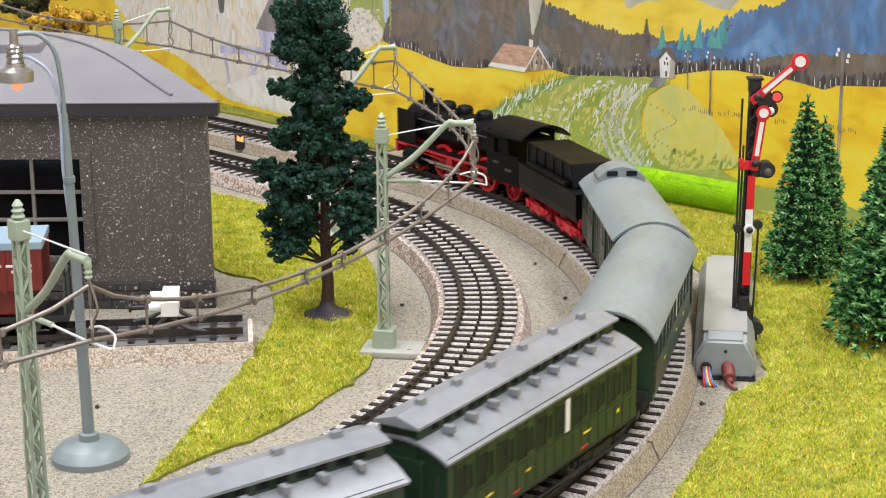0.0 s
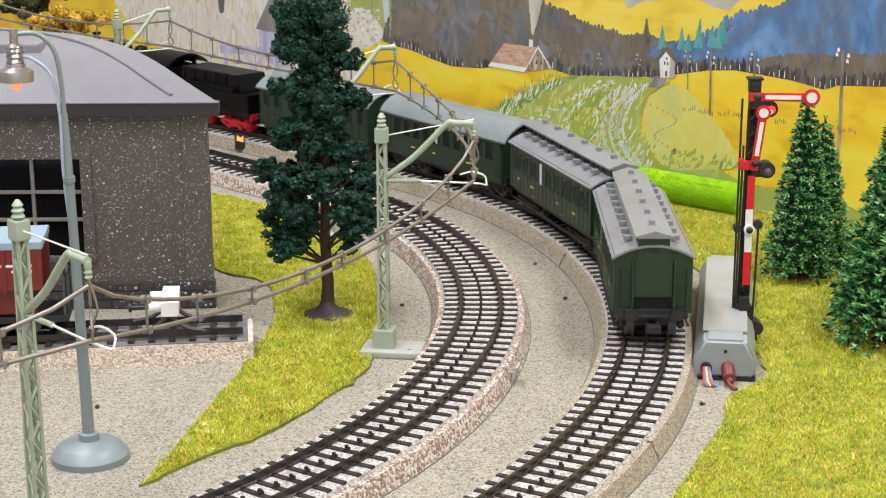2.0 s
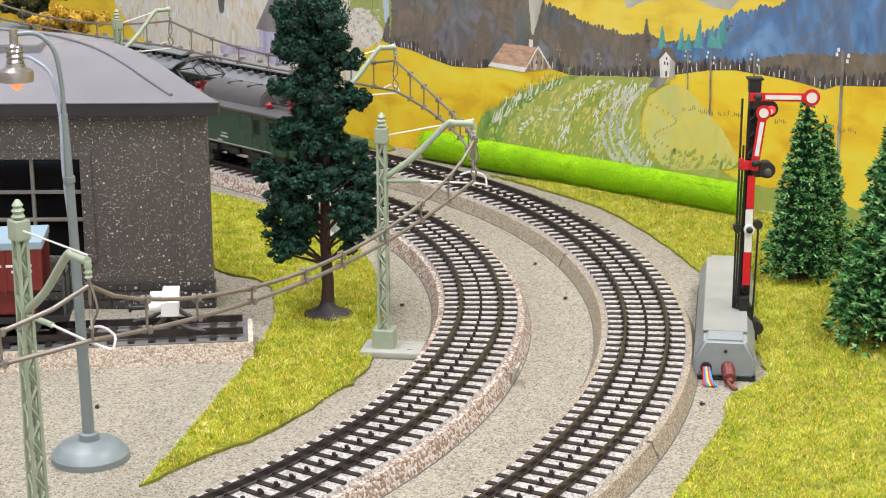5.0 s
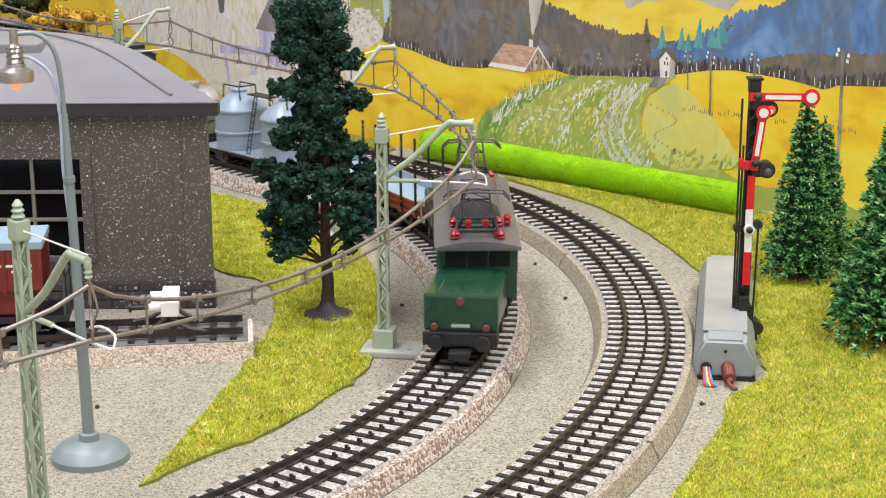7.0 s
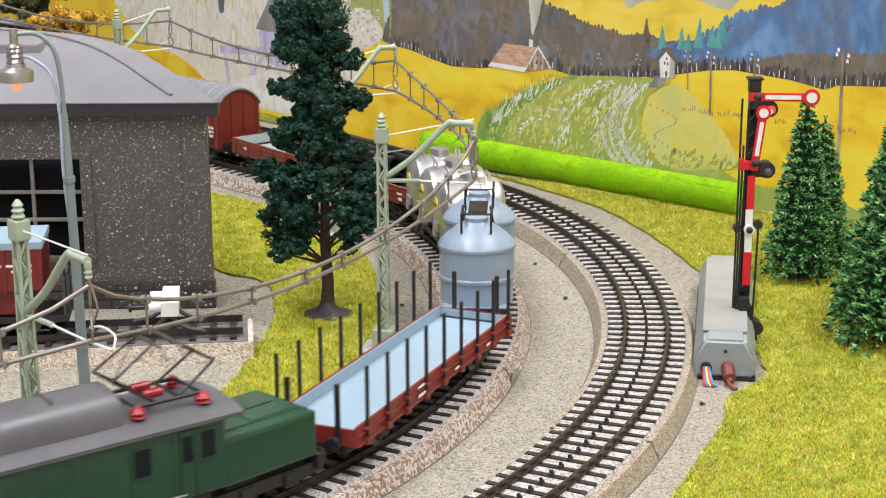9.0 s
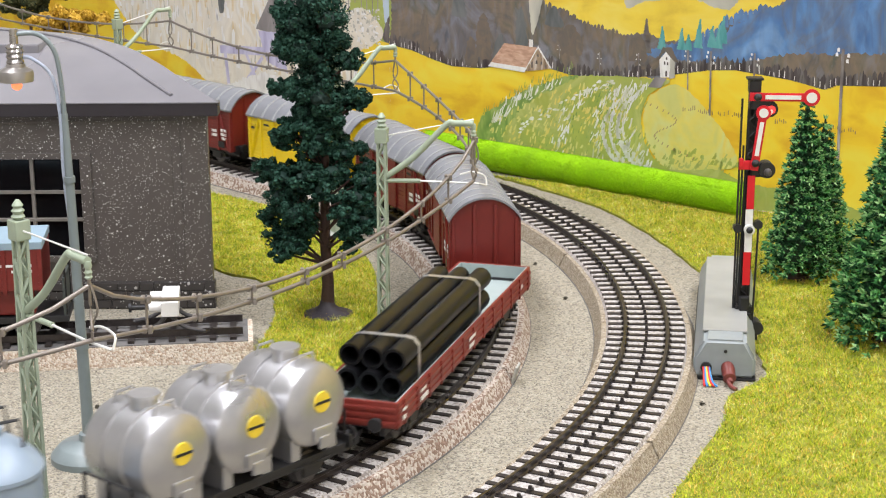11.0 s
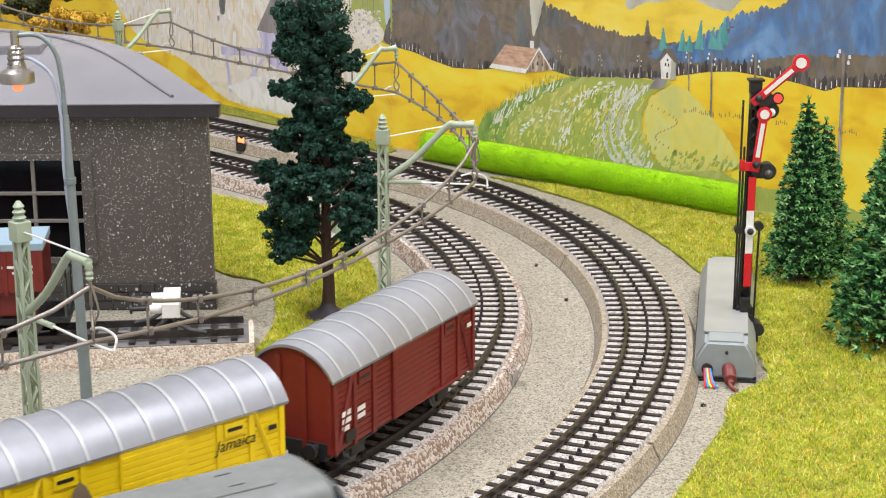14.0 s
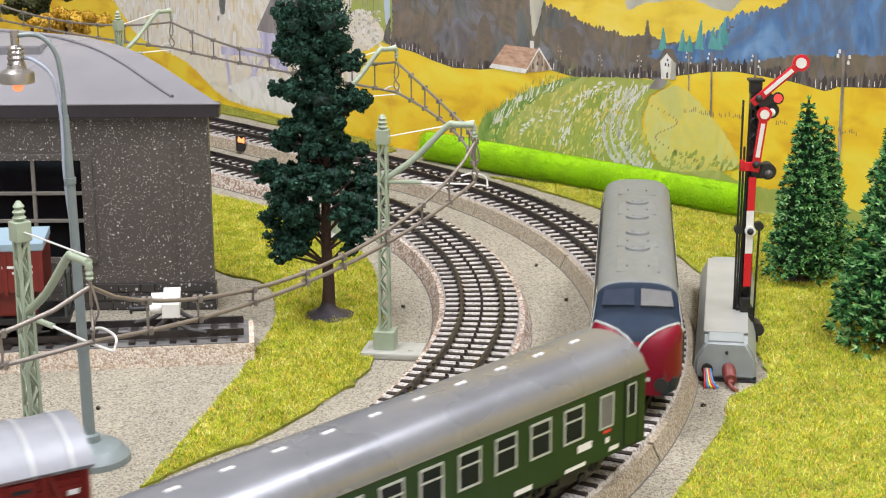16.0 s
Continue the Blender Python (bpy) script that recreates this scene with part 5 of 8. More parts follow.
for sx in (-0.0019, 0.0019):
    for sy in (-0.0015, 0.0015):
        cyl(bm, (sx, sy, 0.016), (sx * 0.8 + 0.0012, sy * 0.8, 0.108), 0.0005, 0.0004, 5)
for k in range(26):
    z = 0.018 + k * 0.0035
    sg = 1 if k % 2 else -1
    o = 0.0012 * (z - 0.016) / 0.092
    cyl(bm, (sg * 0.0018 + o, -0.0015, z), (-sg * 0.0018 + o, -0.0015, z + 0.0035), 0.0003, 0.0003, 4)
    cyl(bm, (sg * 0.0018 + o, 0.0015, z), (-sg * 0.0018 + o, 0.0015, z + 0.0035), 0.0003, 0.0003, 4)
box(bm, -0.0012, 0.0036, -0.0022, 0.0022, 0.1065, 0.1115, 0.0004)
box(bm, -0.0020, 0.0044, -0.0028, 0.0028, 0.1115, 0.1125, 0.0003)
box(bm, -0.0008, 0.0028, -0.002, 0.002, 0.1, 0.1065, 0.0003)
part("lattice_mast", bm, M["black"], sig)
bm = bmesh.new()
for v, q in zip(box(bm, -0.0018, 0.0018, 0.0018, 0.0024, 0.016, 0.108), range(8)):
    v.co.x += 0.0012 * (v.co.z - 0.016) / 0.092
part("mast_back", bm, M["black"], sig)
for z0, z1, cname in ((0.027, 0.041, "red_signal"), (0.041, 0.059, "white"), (0.059, 0.073, "red_signal")):
    bm = bmesh.new()
    o = 0.0012 * ((z0 + z1) / 2 - 0.016) / 0.092
    box(bm, -0.0013 + o, 0.0017 + o, -0.0034, -0.0028, z0, z1 - 0.0001, 0.0001)
    part("mast_plate", bm, M[cname], sig)
bm = bmesh.new()
cyl(bm, (0.0008, -0.0045, 0.0505), (0.0008, -0.003, 0.0505), 0.0022, 0.0022, 18)
part("indicator_disc", bm, M["white"], sig)
bm = bmesh.new()
ball(bm, (0.0008, -0.0045, 0.0505), 0.0014, 12)
part("pivot_knob", bm, M["black"], sig)
for x0, x1, z0, z1 in ((-0.0042, -0.0036, 0.006, 0.104), (-0.0034, -0.0024, 0.006, 0.085), (0.0040, 0.0050, 0.008, 0.052)):
    bm = bmesh.new()
    tube(bm, [(x0, -0.001, z0), (x1, -0.001, z1)], 0.00045, 6)
    part("pull_wire", bm, M["black"], sig)
for x, z in ((-0.0035, 0.0505), (0.0048, 0.052)):
    bm = bmesh.new()
    cyl(bm, (x, -0.002, z), (x, 0.001, z), 0.0018, 0.0018, 14)
    part("wire_pulley", bm, M["black"], sig)


def semaphore(pivot, length, ring):
    """An arm that points along +x from its pivot."""
    e = new("signal_arm")
    e.parent = sig
    e.matrix_basis = pivot
    bm = bmesh.new()
    box(bm, -0.0032, length - ring * 0.8, -0.0004, 0.0004, -0.0017, 0.0017, 0.0003)
    cyl(bm, (length, -0.00045, 0), (length, 0.00045, 0), ring, ring, 28)
    part("red_blade", bm, M["red_signal"], e)
    bm = bmesh.new()
    box(bm, 0.003, length - ring * 1.25, -0.0008, -0.0004, -0.0008, 0.0008)
    cyl(bm, (length, -0.0009, 0), (length, -0.0004, 0), ring * 0.62, ring * 0.62, 24)
    part("white_field", bm, M["white"], e)
    bm = bmesh.new()
    ball(bm, (0, -0.001, 0), 0.0016, 12)
    part("pivot", bm, M["black"], e)
    return e


UP_ARM = lambda deg: pose(0.0018, -0.0042, 0.1052, 0, -deg, 0)
LOW_ARM = lambda deg: pose(0.0018, -0.0048, 0.0785, 0, -deg, 0)
arm_up = semaphore(UP_ARM(41), 0.0215, 0.0034)
arm_low = semaphore(LOW_ARM(83), 0.0205, 0.0030)
bm = bmesh.new()
box(bm, -0.0045, 0.0032, -0.0042, -0.0028, 0.0755, 0.0792, 0.0004)
box(bm, -0.0045, -0.0028, -0.0048, -0.0028, 0.0768, 0.0802, 0.0004)
part("lower_bracket", bm, M["red_signal"], sig)
for cz, mx, nm in ((0.0995, "glow_red", "upper_lantern"), (0.0745, "black", "lower_lantern")):
    bm = bmesh.new()
    cyl(bm, (0.0072, -0.003, cz + 0.0005), (0.0072, 0.003, cz + 0.0005), 0.0033, 0.0033, 20)
    box(bm, 0.001, 0.0062, -0.002, 0.002, cz - 0.0026, cz + 0.0036, 0.0006)
    ln = part(nm, bm, M["black"], sig)
    bm = bmesh.new()
    ball(bm, (0.0074, -0.0028, cz - 0.0003), 0.0017, 12)
    part("lens", bm, M["lens_white"] if mx == "glow_red" else M["gun"], ln)
# the coloured glass that swings before the lamp with the upper arm
bm = bmesh.new()
cyl(bm, (0.0058, 0.0003, -0.0052), (0.0058, 0.0012, -0.0052), 0.0024, 0.0024, 18)
box(bm, -0.002, 0.0052, 0.0004, 0.001, -0.0052, 0.001, 0.0002)
sp_frame = part("spectacle_frame", bm, M["black"], arm_up)
bm = bmesh.new()
cyl(bm, (0.0058, 0.0, -0.0052), (0.0058, 0.0004, -0.0052), 0.0017, 0.0017, 18)
part("red_glass", bm, M["glow_red"], sp_frame)
# grey drive housing with its cables
hs = thing("signal_housing", "grey moulded signal drive housing with cable sockets", "housing", m=Matrix.Translation((0.1095, 0.6285, 0)) @ Matrix.Rotation(radians(-9.5), 4, "Z"))
bm = bmesh.new()
extrude(bm, [(-0.0122, 0.0008), (-0.0122, 0.009), (-0.0080, 0.0162), (0.0076, 0.0162), (0.0118, 0.009), (0.0118, 0.0008)], 0, 0.13, Matrix.Rotation(radians(90), 4, "Z"))
bmesh.ops.bevel(bm, geom=bm.edges[:], offset=0.0012, segments=3, affect="EDGES")
smooth(part("shell", bm, M["box_grey"], hs), 35)
bm = bmesh.new()
box(bm, -0.0124, 0.0124, -0.001, 0.131, 0.0, 0.0009, 0.0002)
part("base_plate", bm, M["black"], hs)
bm = bmesh.new()
box(bm, -0.0088, 0.0088, 0.012, 0.125, 0.0158, 0.0166, 0.0004)
part("lid", bm, M["box_grey_warm"], hs, "faded warm grey lid")
for x in (-0.0068,):
    bm = bmesh.new()
    cyl(bm, (x, -0.0012, 0.005), (x, 0.0004, 0.005), 0.0022, 0.0022, 20)
    part("socket", bm, M["black"], hs)
bm = bmesh.new()
cyl(bm, (0.0005, -0.0006, 0.0118), (0.0005, 0.0004, 0.0118), 0.0007, 0.0007, 12)
part("screw", bm, M["black"], hs)
for k, cn in enumerate(("cable_red", "cable_blue", "cable_yellow", "cable_red", "cable_blue")):
    bm = bmesh.new()
    o = (k - 2) * 0.0006
    tube(bm, spline([(-0.0068 + o, 0.0, 0.0055), (-0.0065 + o, -0.004, 0.0045), (-0.0058 + o * 1.4, -0.007, 0.0016), (-0.0048 + o * 2, -0.010, 0.0006)], 6), 0.00042, 6)
    smooth(part("cable", bm, M[cn], hs))
bm = bmesh.new()
pm = pose(0.0015, -0.0002, 0.0052, 112, 0, 8)
lathe(bm, [(0.0024, -0.001), (0.0027, 0.001), (0.0024, 0.0018), (0.0027, 0.003), (0.0024, 0.004), (0.0026, 0.0066), (0.0012, 0.0072), (0.0012, 0.009)], 18, pm)
pg = smooth(part("plug", bm, M["plug_brown"], hs, "brown ribbed plug"))
bm = bmesh.new()
tube(bm, spline([(0.0018, -0.008, 0.0022), (0.003, -0.0105, 0.0012), (0.005, -0.0125, 0.0006)], 6), 0.0008, 8)
smooth(part("lead", bm, M["plug_brown"], pg))

# small lit track sign by the far line
sgn = thing("track_light", "small dark box with an orange lit arrow", "signal", m=pose(-0.1315, 1.080, 0.0022, rz=15))
bm = bmesh.new()
box(bm, -0.0030, 0.0030, -0.002, 0.002, 0.0, 0.0102, 0.0003)
part("case", bm, M["black"], sgn)
bm = bmesh.new()
vs = [bm.verts.new(q) for q in ((-0.0022, -0.0022, 0.0062), (0.0022, -0.0022, 0.0048), (0.0022, -0.0022, 0.0092), (0.0005, -0.0022, 0.0078), (-0.0018, -0.0022, 0.0096))]
bm.faces.new(vs)
part("lit_arrow", bm, M["glow_amber"], sgn)

# loose grit and joints on the gravel
random.seed(31)
sp = Soup()
for _ in range(5200):
    x, y = random.uniform(-0.2, 0.13), random.uniform(0.47, 1.0)
    d = math.hypot(x - CX, y - CY)
    if any(abs(d - R) < 0.024 for R in RADIUS.values()):
        continue
    r = random.uniform(0.0002, 0.0006)
    a = random.uniform(0, 6.28)
    q = [(x + r * math.cos(a + j * 2.1), y + r * math.sin(a + j * 2.1), 0.0) for j in range(3)]
    t = (x, y, r * 1.1)
    for j in range(3):
        sp.tri(q[j], q[(j + 1) % 3], t)
sp.done("grit", M["gravel"], None, "stuff", "loose grit on the gravel", "gravel")

# a rail-joint plate on the inner bed and dark crumbs on the gravel
pl, hh = along("inner", -0.083, 0.0205)
jp = thing("bed_plate", "small grey plate leaning on the track bed", "plate", m=Matrix.Translation(pl) @ Matrix.Rotation(hh, 4, "Z"))
bm = bmesh.new()
box(bm, -0.0035, 0.0035, -0.0008, 0.0002, 0.0, 0.0078, 0.0002, Matrix.Rotation(radians(16), 4, "X"))
part("plate", bm, M["concrete"], jp)
random.seed(77)
for cx, cyy in ((-0.0185, 0.731), (0.0006, 0.75), (-0.09, 0.667), (0.022, 0.71), (0.0555, 0.74), (0.045, 0.80), (-0.012, 0.62), (0.097, 0.60), (0.125, 0.71), (0.15, 0.86), (-0.13, 0.60), (0.088, 0.63)):
    cr = thing("crumb", "dark crumb of loose scenic material", "debris", "crumbs on the ground", pose(cx, cyy, 0))
    sp = Soup()
    leaf_ball(sp, (0, 0, 0.0006), 0.0009, 40, 0.0008)
    sp.done("flake_heap", M["debris"], cr)
# ---- rolling stock; sizes in millimetres above the rail, x along the track ----
K = 0.001


def bx(bm, x0, x1, y0, y1, z0, z1, bev=0.0, mi=0):
    return box(bm, x0 * K, x1 * K, y0 * K, y1 * K, z0 * K, z1 * K, bev * K, None, mi)


def cy(bm, a, b, r0, r1=None, seg=14, mi=0):
    return cyl(bm, [c * K for c in a], [c * K for c in b], r0 * K, None if r1 is None else r1 * K, seg, mi)


def slab(name, parent, material, boxes, label=""):
    bm = bmesh.new()
    for b in boxes:
        bx(bm, *b)
    return part(name, bm, material, parent, label)


def twin(ob, m):
    """Another part like ob under the same parent, on the same mesh."""
    o = ob.copy()
    scene.collection.objects.link(o)
    o.matrix_basis = m
    for c in ob.children:
        k = c.copy()
        scene.collection.objects.link(k)
        k.parent = o
    return o


def wheelset(parent, x, r=5.0, material=None, z=None, y=7.6):
    bm = bmesh.new()
    for sd in (-1, 1):
        cy(bm, (0, sd * y, 0), (0, sd * (y + 2.4), 0), r, r, 20)
        cy(bm, (0, sd * (y + 2.4), 0), (0, sd * (y + 2.7), 0), r * 0.8, r * 0.76, 20)
        cy(bm, (0, sd * (y - 0.8), 0), (0, sd * y, 0), r + 0.7, r + 0.6, 20)
        cy(bm, (0, sd * (y + 2.6), 0), (0, sd * (y + 3.4), 0), r * 0.25, r * 0.25, 10)
    cy(bm, (0, -y, 0), (0, y, 0), 1.1, 1.1, 8)
    ob = part("wheelset", bm, material or M["gun"], parent)
    ob.matrix_basis = pose(x * K, 0, (r if z is None else z) * K)
    return smooth(ob, 35)


def bogie(parent, x, wb=23, material=None, r=4.6):
    bm = bmesh.new()
    for sd in (-1, 1):
        bx(bm, -wb / 2 - 5, wb / 2 + 5, sd * 11.6 - 0.7, sd * 11.6 + 0.7, 4.2, 6.6, 0.3)
        bx(bm, -5, 5, sd * 11.8 - 0.9, sd * 11.8 + 0.9, 2.2, 6.4, 0.5)
        for q in (-wb / 2, wb / 2):
            bx(bm, q - 2.4, q + 2.4, sd * 12 - 1, sd * 12 + 1, 2.8, 6.8, 0.5)
            cy(bm, (q, sd * 12, 4.6), (q, sd * 13.6, 4.6), 1.2, 1.0, 10)
        for q in (-wb / 4, wb / 4):
            bx(bm, q - 1.8, q + 1.8, sd * 12.2 - 0.8, sd * 12.2 + 0.8, 1.4, 3.6, 0.4)
    bx(bm, -4, 4, -11.6, 11.6, 4, 7.5, 0.3)
    ob = part("bogie", bm, material or M["black"], parent)
    ob.matrix_basis = pose(x * K, 0, 0)
    for q in (-wb / 2, wb / 2):
        wheelset(ob, q, r, material)
    return ob


def ends(parent, half, z=11.5, beam=None, steps=True):
    """Buffer beam, buffers and coupler at both ends."""
    for sg in (-1, 1):
        bm = bmesh.new()
        bx(bm, min(sg * (half - 1.5), sg * half), max(sg * (half - 1.5), sg * half), -14, 14, z - 2.6, z + 1.6, 0.3)
        b = part("buffer_beam", bm, beam or M["black"], parent)
        for sd in (-1, 1):
            bm = bmesh.new()
            cy(bm, (sg * half, sd * 8.8, z), (sg * (half + 3.4), sd * 8.8, z), 1.3, 1.1, 12)
            cy(bm, (sg * (half + 3.4), sd * 8.8, z), (sg * (half + 4.2), sd * 8.8, z), 2.5, 2.4, 16)
            smooth(part("buffer", bm, M["black"], b), 35)
        bm = bmesh.new()
        bx(bm, min(sg * (half - 4), sg * (half + 5)), max(sg * (half - 4), sg * (half + 5)), -1.6, 1.6, z - 6.2, z - 4.2, 0.4)
        bx(bm, min(sg * (half + 2), sg * (half + 6)), max(sg * (half + 2), sg * (half + 6)), -3, 3, z - 7, z - 3.6, 0.6)
        part("coupler", bm, M["black"], b)


def arch(half, z0, rise, n=14):
    """Points of a shallow roof curve, from one eave to the other."""
    R = (half * half + rise * rise) / (2 * rise)
    a = math.asin(half / R)
    return [(R * math.sin(-a + 2 * a * k / n), z0 + rise - R + R * math.cos(-a + 2 * a * k / n)) for k in range(n + 1)]


def roof(parent, half, x0, x1, z0, rise, material, thick=0.9, name="roof", label=""):
    top = arch(half, z0, rise)
    low = [(y * 0.985, z - thick) for y, z in reversed(top)]
    bm = bmesh.new()
    extrude(bm, [(y * K, z * K) for y, z in top + low], x0 * K, x1 * K)
    return smooth(part(name, bm, material, parent, label), 35)


def shell(parent, half, x0, x1, z0, z1, rise, material, name="body", grooves=0):
    """A body with an arched end wall; grooves: number of horizontal boards."""
    side = []
    if grooves:
        for k in range(grooves):
            a, b = z0 + (z1 - z0) * k / grooves, z0 + (z1 - z0) * (k + 1) / grooves
            side += [(half, a + 0.12), (half, b - 0.22), (half - 0.28, b - 0.16), (half - 0.28, b + 0.06)]
    else:
        side = [(half, z0), (half, z1)]
    crown = arch(half - 0.5, z1, rise - 0.6, 10)[::-1]
    prof = side + crown + [(-y, z) for y, z in reversed(side)]
    bm = bmesh.new()
    extrude(bm, [(y * K, z * K) for y, z in prof], x0 * K, x1 * K)
    return part(name, bm, material, parent)


def panes(parent, xs, z0, z1, w, y, glass, frame_m=None, fr=0.5, name="window", arched=False):
    """Windows along both sides, each a frame with its pane."""
    bm = bmesh.new()
    bx(bm, -w / 2, w / 2, -0.12, 0.12, z0, z1, 0)
    first = None
    for sd in (-1, 1):
        for x in xs:
            m = pose(x * K, sd * (y + 0.02) * K, 0)
            if first is None:
                first = part(name, bm, glass, parent)
                first.matrix_basis = m
                if frame_m:
                    b2 = bmesh.new()
                    for q in ((-w / 2 - fr, w / 2 + fr, -0.3, 0.3, z1, z1 + fr), (-w / 2 - fr, w / 2 + fr, -0.3, 0.3, z0 - fr, z0), (-w / 2 - fr, -w / 2, -0.3, 0.3, z0, z1), (w / 2, w / 2 + fr, -0.3, 0.3, z0, z1)):
                        bx(b2, *q)
                    part("window_frame", b2, frame_m, first)
            else:
                twin(first, m)
    return first


def bars(parent, items, y, material, name="lettering", both=True):
    """Unreadable lettering as plain bars: (x, z, width, height)."""
    for sd in ((-1, 1) if both else (-1,)):
        for x, z, w, h in items:
            slab(name, parent, material, [(x, x + w, sd * y - 0.06, sd * y + 0.06, z, z + h)])


# ---------- passenger stock of the steam train ----------
def compartment_coach(label):
    t = thing("compartment_coach", label, "railway coach", "coaches of the steam train")
    shell(t, 15.6, -61, 61, 11, 35, 3, M["green_coach"])
    slab("underframe", t, M["black"], [(-60, 60, -12.5, 12.5, 7.4, 11.2), (-58, 58, -15.2, -14.2, 4.6, 5.2), (-58, 58, 14.2, 15.2, 4.6, 5.2), (-60, 60, -13.6, -12.4, 8.6, 11, 0.2), (-60, 60, 12.4, 13.6, 8.6, 11, 0.2)])
    roof(t, 16.6, -62.5, 62.5, 34.2, 5.2, M["roof_clere"], label="dark lilac-grey curved roof")
    bm = bmesh.new()
    extrude(bm, [(y * K, z * K) for y, z in [(-6.2, 37.5), (-6.2, 42.4), (6.2, 42.4), (6.2, 37.5)]], -0.061, 0.061)
    cl = part("clerestory", bm, M["green_coach"], t)
    bm = bmesh.new()
    extrude(bm, [(y * K, z * K) for y, z in [(-7.6, 42.2), (-7.6, 43), (0, 45.2), (7.6, 43), (7.6, 42.2)]], -0.0632, 0.0632)
    part("clerestory_roof", bm, M["roof_clere"], cl)
    bm = bmesh.new()
    bx(bm, -1.7, 1.7, -1.1, 1.1, -0.8, 1.3, 0.2)
    v = part("roof_vent", bm, M["roof_clere"], cl)
    v.matrix_basis = pose(-50 * K, 0, 0.0455)
    for x in (-30, -10, 10, 30, 50):
        twin(v, pose(x * K, 0, 0.0455))
    for x in np.arange(-50, 56, 12.6):
        for sd in (-1, 1):
            twin(v, pose(x * K, sd * 0.0095, 0.0392, 0, 0, 90))
    bm = bmesh.new()
    for sd in (-1, 1):
        for x in np.arange(-52, 54, 6.6):
            bx(bm, x - 1.8, x + 1.8, sd * 6.25 - 0.1, sd * 6.25 + 0.1, 39.6, 41.6)
    tagged(part("clerestory_glazing", bm, M["glass_dark"], cl), kind="stuff")
    panes(t, [x for x in np.arange(-54, 56, 12.0)], 21.5, 31, 4.6, 15.62, M["glass_dark"], M["green_coach"], 0.4)
    panes(t, [x + 4.8 for x in np.arange(-54, 50, 12.0) if abs(x - 6) > 5], 22.5, 30, 2.6, 15.62, M["glass_dark"], M["green_coach"], 0.3, "side_light")
    panes(t, [10.8], 21, 31.5, 2.8, 15.7, M["white"], None, 0.3, "toilet_window")
    bm = bmesh.new()
    for sd in (-1, 1):
        for x in np.arange(-57.5, 60, 6.0):
            bx(bm, x - 0.2, x + 0.2, sd * 15.65 - 0.15, sd * 15.65 + 0.15, 11.4, 33.5)
        bx(bm, -61, 61, sd * 15.65 - 0.2, sd * 15.65 + 0.2, 19.4, 20)
        bx(bm, -61, 61, sd * 15.65 - 0.2, sd * 15.65 + 0.2, 11.2, 11.8)
    tagged(part("battening", bm, M["green_coach"], t), kind="stuff")
    bars(t, [(-40, 16.5, 4, 0.7), (-16, 16.5, 3, 0.7), (22, 16.5, 5, 0.7), (46, 16.5, 2, 1.2)], 15.75, M["cable_yellow"])
    bars(t, [(-24, 12, 4, 0.7), (20, 12, 5, 0.8)], 15.75, M["cable_red"], "class_mark")
    for sg in (-1, 1):
        a = sorted((sg * 61, sg * 61.8))
        e = slab("end_panel", t, M["green_coach"], [(a[0], a[1], -6.2, 6.2, 33, 42.4)])
        c = sorted((sg * 61.8, sg * 62.1))
        for z in (36.2, 38.8):
            slab("end_vent", e, M["black"], [(c[0], c[1], -1.6, 1.6, z, z + 1.4)])
        # flat dark plate: the shade inside the gangway opening, put into its colour
        slab("gangway_recess", t, M["glass_dark"], [(min(sg * 60.9, sg * 61.2), max(sg * 60.9, sg * 61.2), -7.4, 7.4, 11, 18)])
        for sd in (-1, 1):
            slab("gangway_sheet", t, M["green_coach"], [(min(sg * 61, sg * 64), max(sg * 61, sg * 64), sd * 8.2 - 0.4, sd * 8.2 + 0.4, 11, 33, 0.2)])
        slab("gangway_flap", t, M["green_coach"], [(min(sg * 61.2, sg * 62.2), max(sg * 61.2, sg * 62.2), -7.6, 7.6, 18, 33, 0.2)])
        slab("end_step", t, M["black"], [(min(sg * 61, sg * 65), max(sg * 61, sg * 65), -9, 9, 10.2, 11, 0.2)])
        for sd in (-1, 1):
            bm = bmesh.new()
            tube(bm, [(sg * 62.2 * K, sd * 13 * K, 10 * K), (sg * 62.6 * K, sd * 13 * K, 30 * K)], 0.35 * K, 5)
            part("handrail", bm, M["black"], t)
    ends(t, 62.5)
    for x in (-40, 40):
        bogie(t, x, 26)
    return t


def saloon_coach():
    t = thing("saloon_coach", "dark green coach with plain grey curved roof", "railway coach", "coaches of the steam train")
    shell(t, 15.6, -60, 60, 9, 34, 4, M["green_coach"])
    slab("underframe", t, M["black"], [(-60, 60, -12.5, 12.5, 6.8, 9), (-46, 46, -6, 6, 3, 7)])
    roof(t, 17, -65, 65, 32.5, 9.6, M["roof_plain"], 1.0, label="plain blue-grey curved roof")
    panes(t, list(np.arange(-48, 50, 10.6)), 21, 30, 6.4, 15.62, M["glass_dark"], M["green_coach"], 0.5)
    panes(t, [-57.0, 57.0], 12, 30.5, 3.2, 15.64, M["green_coach"], M["black"], 0.2, "door")
    panes(t, [4.8], 21.5, 30, 2.0, 15.72, M["white"], None, 0.3, "toilet_window")
    bars(t, [(-30, 15, 4, 0.8), (6, 15, 3, 0.8), (28, 15, 4, 0.8)], 15.7, M["cable_yellow"])
    for sg in (-1, 1):
        a = sorted((sg * 60, sg * 62.5))
        slab("gangway", t, M["black"], [(a[0], a[1], -5.5, 5.5, 10, 32)])
    ends(t, 62.5)
    for x in (-40, 40):
        bogie(t, x, 26)
    return t


